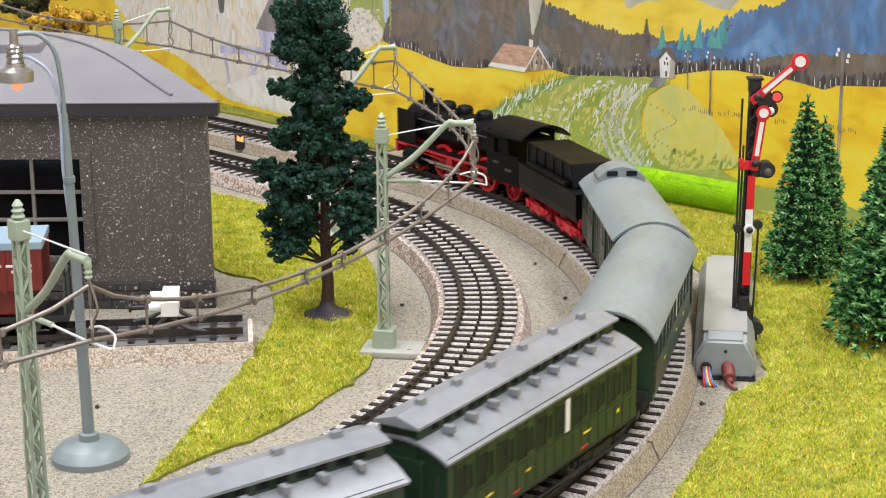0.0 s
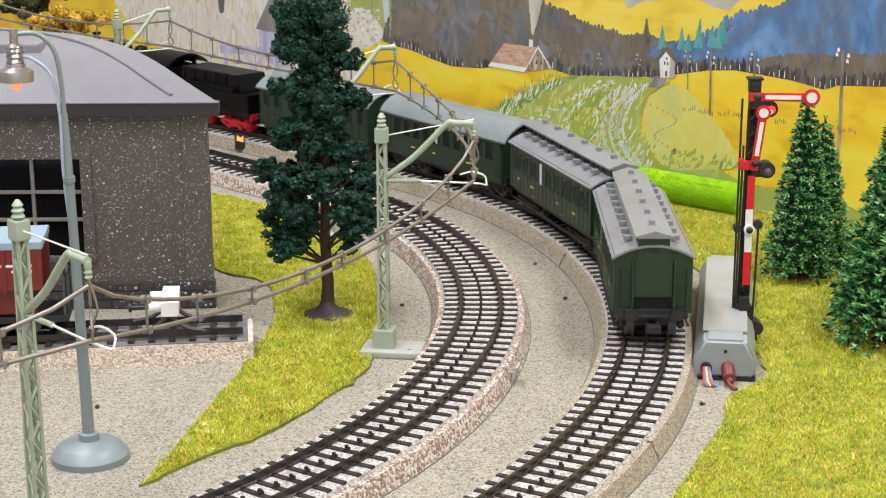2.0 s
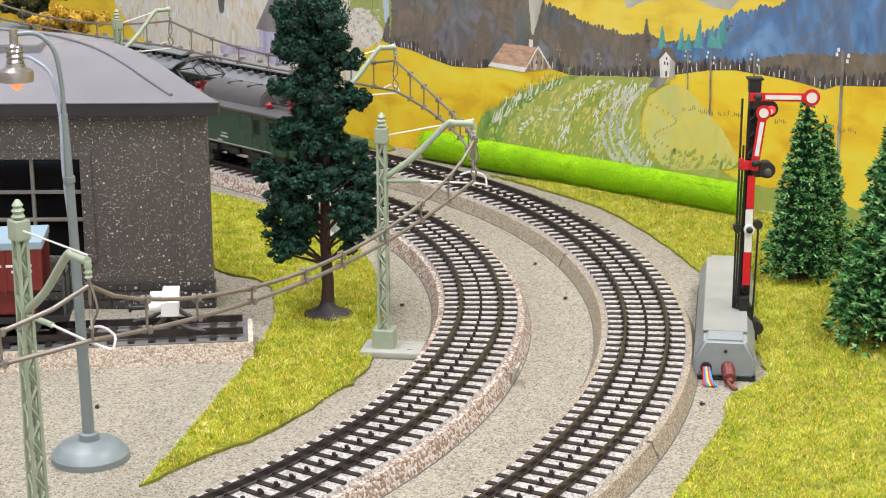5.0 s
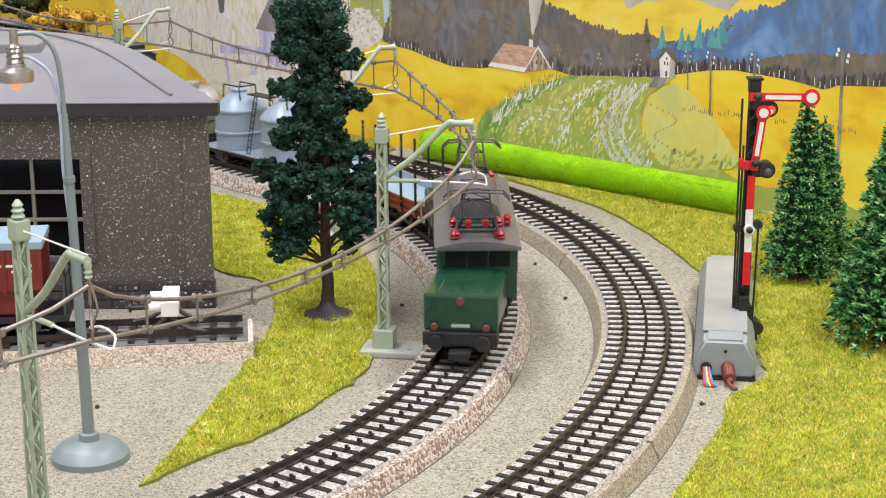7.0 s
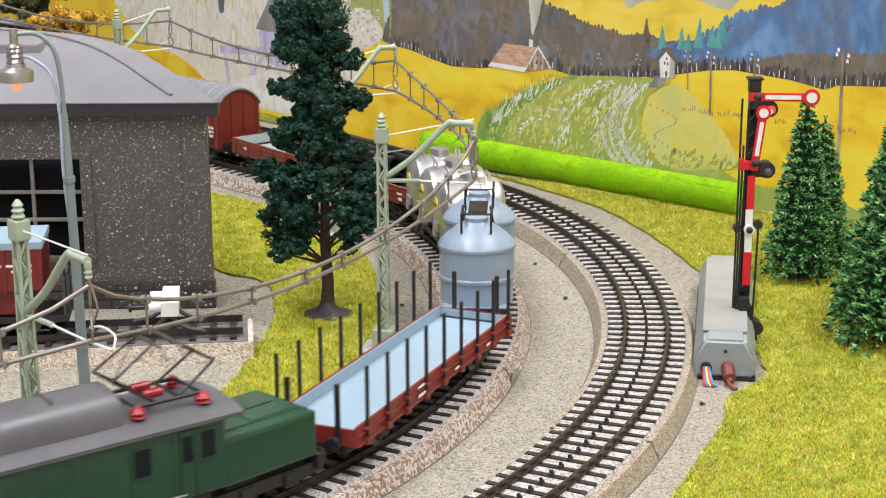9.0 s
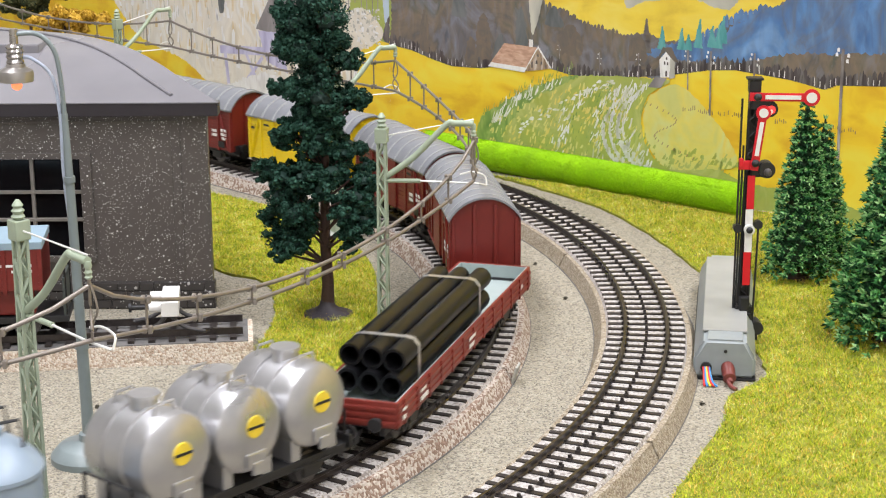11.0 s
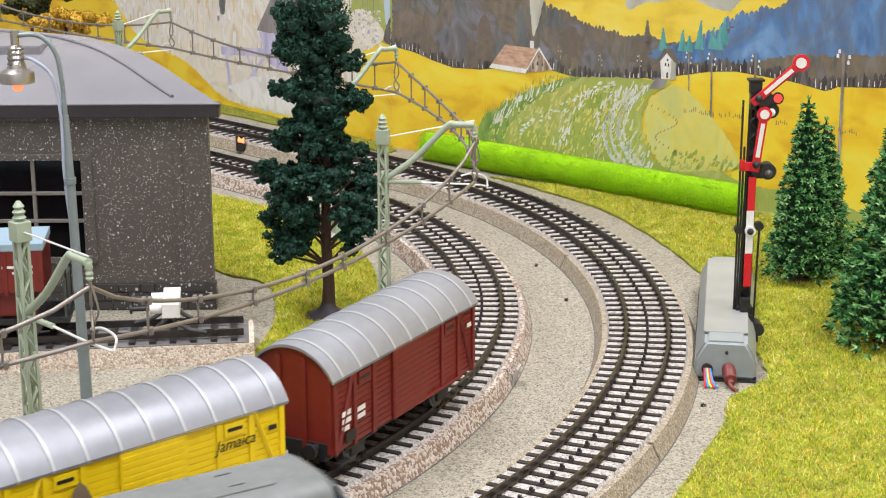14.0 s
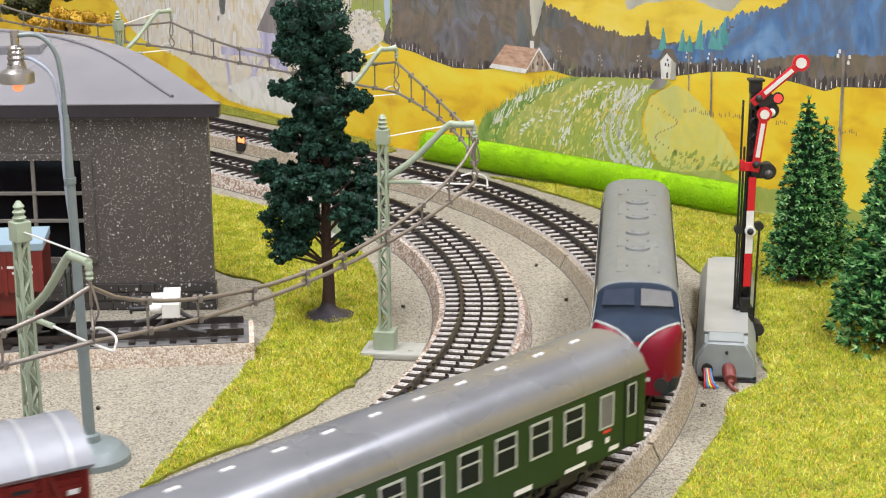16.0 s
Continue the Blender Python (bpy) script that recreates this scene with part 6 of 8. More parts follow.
def baggage_car():
    t = thing("baggage_car", "olive-green baggage car with grey roof and lookout", "railway coach", "coaches of the steam train")
    shell(t, 15.4, -60, 60, 9, 34, 4, M["green_coach"])
    slab("underframe", t, M["black"], [(-60, 60, -12.5, 12.5, 6.8, 9), (-46, 46, -13.8, 13.8, 4.5, 5.2)])
    roof(t, 17, -62.5, 62.5, 33, 7.6, M["roof_plain"], 1.0, label="grey curved roof")
    bm = bmesh.new()
    extrude(bm, [(y * K, z * K) for y, z in arch(11, 40, 5.2) + [(10.5, 36.5), (-10.5, 36.5)]], 0.036, 0.054)
    mo = smooth(part("lookout", bm, M["roof_plain"], t), 30)
    slab("lookout_window", mo, M["glass_dark"], [(35.7, 54.3, -7, -2, 41, 43.4), (35.7, 54.3, 2, 7, 41, 43.4)])
    for sd in (-1, 1):
        for x in (-22, 22):
            d = slab("sliding_door", t, M["green_coach"], [(x - 9, x + 9, sd * 15.8 - 0.35, sd * 15.8 + 0.35, 10, 32.5)])
            slab("door_window", d, M["glass_dark"], [(x - 4, x + 4, sd * 16.2 - 0.15, sd * 16.2 + 0.15, 22, 29)])
            slab("door_rail", d, M["black"], [(x - 14, x + 14, sd * 16.1 - 0.2, sd * 16.1 + 0.2, 32.6, 33.1)])
    panes(t, [-52, -40, 40, 52], 22, 30, 5, 15.42, M["glass_dark"], M["green_coach"], 0.4)
    bm = bmesh.new()
    for sd in (-1, 1):
        for x in np.arange(-58, 60, 7.25):
            bx(bm, x - 0.25, x + 0.25, sd * 15.45 - 0.2, sd * 15.45 + 0.2, 9.5, 33.5)
    tagged(part("battening", bm, M["green_coach"], t), kind="stuff")
    ends(t, 62.5)
    for x in (-40, 40):
        bogie(t, x, 26)
    return t


# ---------- steam engine ----------
def steam_engine():
    t = thing("steam_locomotive", "black steam locomotive with bright red wheels", "locomotive")
    bm = bmesh.new()
    cy(bm, (-34, 0, 27), (40, 0, 27), 11, 11, 32)
    for x in (-20, -4, 12, 28):
        cy(bm, (x, 0, 27), (x + 1.2, 0, 27), 11.25, 11.25, 32)
    bl = smooth(part("boiler", bm, M["soot"], t), 35)
    bm = bmesh.new()
    cy(bm, (40, 0, 27), (59, 0, 27), 11.6, 11.6, 32)
    cy(bm, (59, 0, 27), (61, 0, 27), 10, 8.6, 28)
    cy(bm, (61, 0, 27), (62, 0, 27), 2.4, 1.6, 14)
    smooth(part("smokebox", bm, M["soot"], t), 35)
    bm = bmesh.new()
    lathe(bm, [(3.4 * K, 36.5 * K), (2.7 * K, 38.5 * K), (2.6 * K, 45 * K), (3.1 * K, 45.6 * K), (3.0 * K, 46.6 * K)], 20, pose(50 * K, 0, 0))
    smooth(part("chimney", bm, M["soot"], t))
    for x, r, nm in ((30, 5.2, "sand_dome"), (12, 5.0, "steam_dome"), (-8, 5.0, "sand_dome")):
        bm = bmesh.new()
        lathe(bm, [(r * K * 1.1, 35 * K), (r * K, 37.5 * K), (r * K, 40 * K), (r * 0.75 * K, 41.8 * K), (r * 0.2 * K, 42.5 * K)], 22, pose(x * K, 0, 0))
        smooth(part(nm, bm, M["soot"], t), 50)
    bm = bmesh.new()
    cy(bm, (-22, 0, 37), (-22, 0, 42), 1.2, 0.9, 10)
    part("whistle", bm, M["gun"], t)
    for sd in (-1, 1):
        bm = bmesh.new()
        tube(bm, [(x * K, sd * 11.9 * K, 31 * K) for x in (-30, 0, 30, 56)], 0.4 * K, 6)
        part("boiler_rail", bm, M["gun"], bl)
        slab("smoke_deflector", t, M["soot"], [(43, 63, sd * 13.6 - 0.4, sd * 13.6 + 0.4, 16, 35, 0.3)])
        slab("running_board", t, M["soot"], [(-34, 64, sd * 11.5 - 3.2, sd * 11.5 + 3.2, 15.2, 16.2, 0.2)])
        slab("board_edge", t, M["red_gear"], [(-34, 64, sd * 14.4 - 0.4, sd * 14.4 + 0.4, 13.8, 15.4, 0.1)])
        bm = bmesh.new()
        cy(bm, (36, sd * 12.6, 9), (52, sd * 12.6, 9), 4.8, 4.8, 20)
        bx(bm, 37, 51, sd * 12 - 3, sd * 12 + 3, 9, 15)
        smooth(part("cylinder", bm, M["soot"], t), 35)
        slab("connecting_rod", t, M["steel_bright"], [(-4, 38, sd * 14 - 0.5, sd * 14 + 0.5, 8.2, 9.6, 0.2), (-26, 22, sd * 13.2 - 0.4, sd * 13.2 + 0.4, 6.2, 7.4, 0.2)])
        slab("valve_gear", t, M["red_gear"], [(4, 10, sd * 13.8 - 0.5, sd * 13.8 + 0.5, 9, 15.5, 0.2), (8, 40, sd * 13.6 - 0.4, sd * 13.6 + 0.4, 11.6, 12.6, 0.2)])
    # cab
    bm = bmesh.new()
    for sd in (-1, 1):
        bx(bm, -62, -33, sd * 15 - 0.5, sd * 15 + 0.5, 11, 26, 0.1)
        bx(bm, -40, -33, sd * 15 - 0.5, sd * 15 + 0.5, 26, 36, 0.1)
        bx(bm, -53, -49, sd * 15 - 0.5, sd * 15 + 0.5, 26, 36, 0.1)
        bx(bm, -53, -33, sd * 15 - 0.5, sd * 15 + 0.5, 33.5, 37, 0.1)
    bx(bm, -34.5, -33, -15, 15, 11, 38, 0.1)
    bx(bm, -52.5, -34, -14.2, 14.2, 11.5, 33, 0.1)
    cb = part("cab", bm, M["soot"], t)
    roof(t, 16.2, -66, -29, 36, 6.5, M["soot"], 1.0, "cab_roof")
    slab("cab_floor", cb, M["soot"], [(-62, -34, -14.5, 14.5, 10, 11.5)])
    bars(t, [(-56, 17, 6, 1.6), (-44, 20, 5, 1.2)], 15.6, M["gun"], "cab_plate")
    # frames and wheels
    slab("frame", t, M["red_gear"], [(-60, 62, -6, 6, 5.5, 13, 0.2)])
    slab("front_beam", t, M["red_gear"], [(62, 64.5, -14.5, 14.5, 9, 15.5, 0.3)])
    for sd in (-1, 1):
        bm = bmesh.new()
        cy(bm, (64.5, sd * 8.8, 12), (68, sd * 8.8, 12), 1.2, 1.2, 12)
        cy(bm, (68, sd * 8.8, 12), (69, sd * 8.8, 12), 2.6, 2.4, 16)
        part("buffer", bm, M["soot"], t)
        bm = bmesh.new()
        cy(bm, (63, sd * 9, 17.5), (66, sd * 9, 17.5), 2, 2, 14)
        ln = part("headlamp", bm, M["soot"], t)
        bm = bmesh.new()
        cy(bm, (66, sd * 9, 17.5), (66.3, sd * 9, 17.5), 1.6, 1.4, 14)
        part("lens", bm, M["lens_white"], ln)
    wheels = []
    for x, r in ((20, 9.6), (-2, 9.6), (-24, 9.6), (44, 5.2), (58, 5.2), (-50, 6)):
        bm = bmesh.new()
        for sd in (-1, 1):
            lo, hi = sd * 7.6, sd * 10
            cy(bm, (0, lo, 0), (0, hi, 0), r * 0.28, r * 0.28, 12)
            n = 20
            for k in range(n):
                a, b = 2 * math.pi * k / n, 2 * math.pi * (k + 1) / n
                for q0, q1 in ((0.84, 1.0),):
                    v = [bm.verts.new((r * q * math.cos(c) * K, y * K, r * q * math.sin(c) * K)) for y in (lo, hi) for q, c in ((q0, a), (q1, a), (q1, b), (q0, b))]
                    for f in ((0, 1, 2, 3), (7, 6, 5, 4), (1, 5, 6, 2), (0, 3, 7, 4)):
                        bm.faces.new([v[j] for j in f])
            for k in range(10):
                a = 2 * math.pi * k / 10
                cy(bm, (0, (lo + hi) / 2, 0), (r * 0.9 * math.cos(a), (lo + hi) / 2, r * 0.9 * math.sin(a)), 0.6, 0.5, 4)
        bmesh.ops.recalc_face_normals(bm, faces=bm.faces[:])
        w = part("spoked_wheelset", bm, M["red_gear"], t)
        w.matrix_basis = pose(x * K, 0, r * K)
        wheels.append((w, x, r))
    return t, wheels


def tender():
    t = thing("tender", "black coal tender on bright red bogies", "tender")
    bm = bmesh.new()
    prof = [(-12, 9), (-15, 12.5), (-15.6, 15), (-15.6, 25), (15.6, 25), (15.6, 15), (15, 12.5), (12, 9)]
    extrude(bm, [(y * K, z * K) for y, z in prof], -0.041, 0.040)
    part("water_tank", bm, M["soot"], t)
    slab("tank_rim", t, M["soot"], [(-41, 40, -15.9, -15.1, 24.6, 25.6, 0.1), (-41, 40, 15.1, 15.9, 24.6, 25.6, 0.1), (-41.5, -40.5, -15.6, 15.6, 24.6, 25.6, 0.1)])
    bm = bmesh.new()
    sec = [(38, 36.5), (-24, 36.5), (-28.5, 25.5), (38, 25.5)]
    a = [bm.verts.new((x * K, -0.0118, z * K)) for x, z in sec]
    b = [bm.verts.new((x * K, 0.0118, z * K)) for x, z in sec]
    for k in range(4):
        bm.faces.new((a[k], a[(k + 1) % 4], b[(k + 1) % 4], b[k]))
    bm.faces.new(a[::-1]), bm.faces.new(b)
    bmesh.ops.recalc_face_normals(bm, faces=bm.faces[:])
    bmesh.ops.bevel(bm, geom=bm.edges[:], offset=0.0005, segments=2, affect="EDGES")
    cb = part("coal_bunker", bm, M["soot"], t)
    for x in (-14, -2, 10, 22, 34):
        for side in (-1, 1):
            slab("bunker_rib", cb, M["soot"], [(x, x + 1, side * 12 - 0.4, side * 12 + 0.4, 25.6, 36)])
    for sd in (-1, 1):
        slab("tool_box", t, M["soot"], [(-24, 30, sd * 13.6 - 1.2, sd * 13.6 + 1.2, 25, 28, 0.3)])
    for x in (-22, 22):
        bogie(t, x, 22, M["red_gear"], 5.0)
    ends(t, 42, 11.5, M["red_gear"])
    return t


# ---------- electric engine ----------
def pantograph(parent, x, up):
    e = new("pantograph")
    e.parent = parent
    e.matrix_basis = pose(x * K, 0, 0.0372)
    bm = bmesh.new()
    for a, b in (((-11, -8, 3), (11, -8, 3)), ((-11, 8, 3), (11, 8, 3)), ((-11, -8, 3), (-11, 8, 3)), ((11, -8, 3), (11, 8, 3)), ((-4, -8, 3), (-4, 8, 3)), ((4, -8, 3), (4, 8, 3))):
        cy(bm, a, b, 0.6, 0.6, 6)
    part("base_frame", bm, M["black"], e)
    for sx in (-11, 11):
        for sd in (-9, 9):
            bm = bmesh.new()
            lathe(bm, [(1.5 * K, 0), (2.5 * K, 0.7 * K), (1.7 * K, 1.3 * K), (2.5 * K, 2.1 * K), (1.6 * K, 2.8 * K), (1.0 * K, 3.6 * K)], 12, pose(sx * K, sd * K, 0))
            smooth(part("insulator", bm, M["insulator_red"], e))
    knee, top = 3 + up * 0.5, 3 + up
    for sd in (-1, 1):
        for sx in (-1, 1):
            bm = bmesh.new()
            cy(bm, (sx * 4, sd * 7, 3), (sx * 17, sd * 6, knee), 0.5, 0.45, 6)
            cy(bm, (sx * 17, sd * 6, knee), (sx * 3, sd * 5, top), 0.45, 0.4, 6)
            part("link_arm", bm, M["black"], e)
    for sx in (-1, 1):
        bm = bmesh.new()
        cy(bm, (sx * 17, -6, knee), (sx * 17, 6, knee), 0.4, 0.4, 6)
        cy(bm, (sx * 17, -6, knee), (sx * 3, 5, top), 0.25, 0.25, 5)
        part("cross_brace", bm, M["black"], e)
    bm = bmesh.new()
    for sx in (-3, 3):
        tube(bm, [(sx * K, y * K, (top + z) * K) for y, z in ((-13.5, -2.6), (-10.5, 0.2), (0, 0.6), (10.5, 0.2), (13.5, -2.6))], 0.5 * K, 6)
    part("contact_bow", bm, M["gun"], e)
    for sd in (-7, 7):
        for sx in (-3,):
            bm = bmesh.new()
            cy(bm, (sx - 3, sd * 0.5, 4.4), (sx + 3, sd * 0.5, 4.4), 1.4, 1.4, 12)
            part("air_cylinder", bm, M["insulator_red"], e)


def electric_engine():
    t = thing("electric_locomotive", "dark green articulated electric locomotive, grey roof", "locomotive")
    G = M["green_loco"]
    bm = bmesh.new()
    bx(bm, -60, 60, -16, 16, 13.2, 35.5, 0.8)
    part("body", bm, G, t)
    slab("main_frame", t, M["black"], [(-56, 56, sd * 12.5 - 1, sd * 12.5 + 1, 9, 13.4, 0.3) for sd in (-1, 1)] + [(-56, 56, -8, 8, 9, 13.4, 0.3)])
    for sd in (-1, 1):
        for x in (-30, -8, 14, 34):
            slab("frame_tank", t, M["black"], [(x - 5, x + 5, sd * 14 - 1.4, sd * 14 + 1.4, 8.6, 12.6, 0.6)])
    bm = bmesh.new()
    extrude(bm, [(y * K, z * K) for y, z in arch(17.4, 35.4, 2.4) + [(17.2, 34.2), (-17.2, 34.2)]], -0.066, 0.066)
    smooth(part("roof", bm, M["gun_roof"], t, "matt dark grey roof"), 30)
    bm = bmesh.new()
    extrude(bm, [(y * K, z * K) for y, z in [(-10.6, 36.4), (-10.4, 40), (-9.2, 43), (-6.6, 45.2), (-3, 46.2), (0, 46.4), (3, 46.2), (6.6, 45.2), (9.2, 43), (10.4, 40), (10.6, 36.4)]], -0.030, 0.030)
    bmesh.ops.bevel(bm, geom=[e for e in bm.edges if abs(e.verts[0].co.x - e.verts[1].co.x) < 1e-6 and e.verts[0].co.z > 0.038], offset=0.001, segments=2, affect="EDGES")
    hp = smooth(part("roof_hump", bm, M["gun_roof"], t), 30)
    slab("hump_seam", hp, M["gun"], [(-10.3, -9.7, -5.5, 5.5, 45.4, 46.7), (9.7, 10.3, -5.5, 5.5, 45.4, 46.7)])
    bm = bmesh.new()
    for sd in (-1, 1):
        for x in (-42, -28, 28, 42):
            bx(bm, x - 0.2, x + 0.2, sd * 16.05 - 0.15, sd * 16.05 + 0.15, 14.5, 34)
        bx(bm, -60, 60, sd * 16.1 - 0.3, sd * 16.1 + 0.3, 33.6, 34.2)
    tagged(part("battening", bm, G, t), kind="stuff")
    slab("waist_line", t, M["frame_alu"], [(-46, 46, sd * 16.1 - 0.12, sd * 16.1 + 0.12, 14.2, 14.7) for sd in (-1, 1)])
    panes(t, [-54, 54], 24, 32, 4.6, 16.02, M["glass_dark"], G, 0.5)
    panes(t, [-32, 32], 23, 31, 5.4, 16.02, M["glass_dark"], G, 0.5)
    panes(t, [-47, 47], 13.4, 33, 5, 16.04, G, M["black"], 0.2, "cab_door")
    panes(t, [-47, 47], 24, 31.5, 3.2, 16.3, M["glass_dark"], None, 0.2, "door_window")
    for sg in (-1, 1):
        a = sorted((sg * 60, sg * 60.4))
        for y0, y1 in ((-13, -4.6), (-4, 4), (4.6, 13)):
            slab("cab_window", t, M["glass_dark"], [(a[0], a[1], y0, y1, 26.5, 33.5)])
        c = sorted((sg * 60, sg * 66))
        slab("cab_canopy", t, M["gun_roof"], [(c[0], c[1], -15, 15, 34.2, 35.2, 0.3)])
    pantograph(t, -47, 13)
    pantograph(t, 46, 16)
    for x in (-34,):
        bm = bmesh.new()
        lathe(bm, [(1.1 * K, 38.5 * K), (1.7 * K, 40 * K), (1.1 * K, 41 * K), (1.7 * K, 42 * K), (0.9 * K, 43.5 * K)], 12, pose(x * K, -13 * K, -2 * K))
        smooth(part("roof_insulator", bm, M["insulator_red"], t))
    bars(t, [(-4, 17.5, 8, 1), (-3, 19.5, 6, 0.8), (2, 15.2, 5, 0.8)], 16.35, M["frame_alu"])
    hoods = []
    for sg in (-1, 1):
        h = new("hood_unit")
        h.parent = t
        bm = bmesh.new()
        x0, x1 = sorted((sg * 10, sg * 48))
        bx(bm, x0, x1, -14.4, 14.4, 11, 25.5, 1.3)
        x0, x1 = sorted((sg * 12, sg * 46))
        bx(bm, x0, x1, -9, 9, 25, 26.0, 0.5)
        hd = part("hood", bm, G, h)
        slab("roof_hatch", hd, G, [(min(sg * 26, sg * 43), max(sg * 26, sg * 43), -8.5, -0.6, 25.6, 26.3, 0.3), (min(sg * 26, sg * 43), max(sg * 26, sg * 43), 0.6, 8.5, 25.6, 26.3, 0.3)])
        bm = bmesh.new()
        cy(bm, (sg * 47.6, 0, 23), (sg * 49, 0, 23), 1.7, 1.7, 16)
        hl = part("headlamp", bm, M["gun"], hd)
        bm = bmesh.new()
        cy(bm, (sg * 49, 0, 23), (sg * 49.2, 0, 23), 1.4, 1.2, 14)
        part("lens", bm, M["plug_brown"], hl)
        for sd in (-10, 10):
            bm = bmesh.new()
            cy(bm, (sg * 47, sd, 13), (sg * 49.2, sd, 13), 2.0, 2.0, 16)
            hl = part("headlamp", bm, M["black"], hd)
            bm = bmesh.new()
            cy(bm, (sg * 49.2, sd, 13), (sg * 49.5, sd, 13), 1.5, 1.2, 14)
            part("lens", bm, M["plug_brown"], hl)
        a = sorted((sg * 48, sg * 48.2))
        slab("number_bar", hd, M["frame_alu"], [(a[0], a[1], -3.6, 3.6, 12.8, 14.0)])
        a = sorted((sg * 48, sg * 50.5))
        bb = slab("buffer_beam", h, M["black"], [(a[0], a[1], -14.5, 14.5, 6.2, 11.2, 0.4)])
        for sd in (-9, 9):
            bm = bmesh.new()
            cy(bm, (sg * 50, sd, 8), (sg * 53, sd, 8), 1.6, 1.3, 12)
            cy(bm, (sg * 53, sd, 8), (sg * 54, sd, 8), 3, 2.8, 16)
            part("buffer", bm, M["black"], bb)
        a = sorted((sg * 46, sg * 55))
        slab("coupler", bb, M["black"], [(a[0], a[1], -4, 4, 1.5, 5, 0.6)])
        fx = sorted((sg * -32, sg * 48))
        slab("bogie_frame", h, M["black"], [(fx[0], fx[1], sd * 11.8 - 0.8, sd * 11.8 + 0.8, 4.5, 8.5, 0.3) for sd in (-1, 1)] + [(fx[0], fx[1], -8, 8, 5, 9, 0.2)])
        for x in (-24, -2, 20):
            wheelset(h, sg * x, 6.6)
        for x in (-24, -2, 20, 38):
            for sd in (-1, 1):
                slab("axle_box", h, M["black"], [(sg * x - 3, sg * x + 3, sd * 12.6 - 1, sd * 12.6 + 1, 3.5, 8, 0.5)])
        hoods.append((h, sg))
    return t, hoods


# ---------- goods wagons ----------
def four_wheel(t, half, base):
    slab("underframe", t, M["black"], [(-half, half, sd * 11 - 1.2, sd * 11 + 1.2, 6.5, 9, 0.2) for sd in (-1, 1)] + [(-half, half, -2, 2, 6.5, 8.5)])
    for sg in (-1, 1):
        for sd in (-1, 1):
            slab("axle_guard", t, M["black"], [(sg * base - 4, sg * base + 4, sd * 12 - 0.6, sd * 12 + 0.6, 3.2, 8.5, 0.3), (sg * base - 8, sg * base + 8, sd * 12.4 - 0.5, sd * 12.4 + 0.5, 6.4, 7.4, 0.2)])
        wheelset(t, sg * base, 5.4)
    ends(t, half, 10.5)


def stake_wagon():
    t = thing("stake_wagon", "brown low-sided wagon with stakes and light-blue floor", "goods wagon")
    slab("floor", t, M["light_blue"], [(-67, 67, -14.6, 14.6, 10.4, 11.4)])
    for sd in (-1, 1):
        s = slab("side_board", t, M["brown_flat"], [(-68, 68, sd * 15.2 - 0.5, sd * 15.2 + 0.5, 9, 16, 0.2)])
        slab("inner_lining", s, M["light_blue"], [(-67, 67, sd * 14.5 - 0.2, sd * 14.5 + 0.2, 11, 15.9)])
        slab("board_rail", s, M["brown_flat"], [(-68, 68, sd * 15.9 - 0.3, sd * 15.9 + 0.3, 9, 10, 0.1), (-68, 68, sd * 15.9 - 0.3, sd * 15.9 + 0.3, 12.4, 13, 0.1)])
        for k in range(9):
            x = -62 + k * 15.5
            st = slab("stake", t, M["black"], [(x - 0.6, x + 0.6, sd * 16.4 - 0.55, sd * 16.4 + 0.55, 10, 35, 0.25)])
            slab("stake_pocket", st, M["brown_flat"], [(x - 1.6, x + 1.6, sd * 16.4 - 1, sd * 16.4 + 1, 8.6, 11, 0.2), (x - 1.4, x + 1.4, sd * 16.4 - 0.95, sd * 16.4 + 0.95, 13.5, 14.6, 0.2)])
    for sg in (-1, 1):
        a = sorted((sg * 67.2, sg * 68.2))
        e = slab("end_board", t, M["brown_flat"], [(a[0], a[1], -15.4, 15.4, 9, 15, 0.2)])
        b = sorted((sg * 66.8, sg * 67.2))
        slab("inner_lining", e, M["light_blue"], [(b[0], b[1], -14.4, 14.4, 11, 14.8)])
        for y in (-9, 9):
            slab("stake", t, M["black"], [(sg * 68.6 - 0.7, sg * 68.6 + 0.7, y - 0.8, y + 0.8, 10, 30, 0.3)])
    bars(t, [(-22, 10.6, 7, 1.2), (-22, 14, 5, 0.8), (40, 10.6, 4, 1), (10, 10.6, 4, 1)], 16.3, M["white"])
    four_wheel(t, 68, 42)
    return t


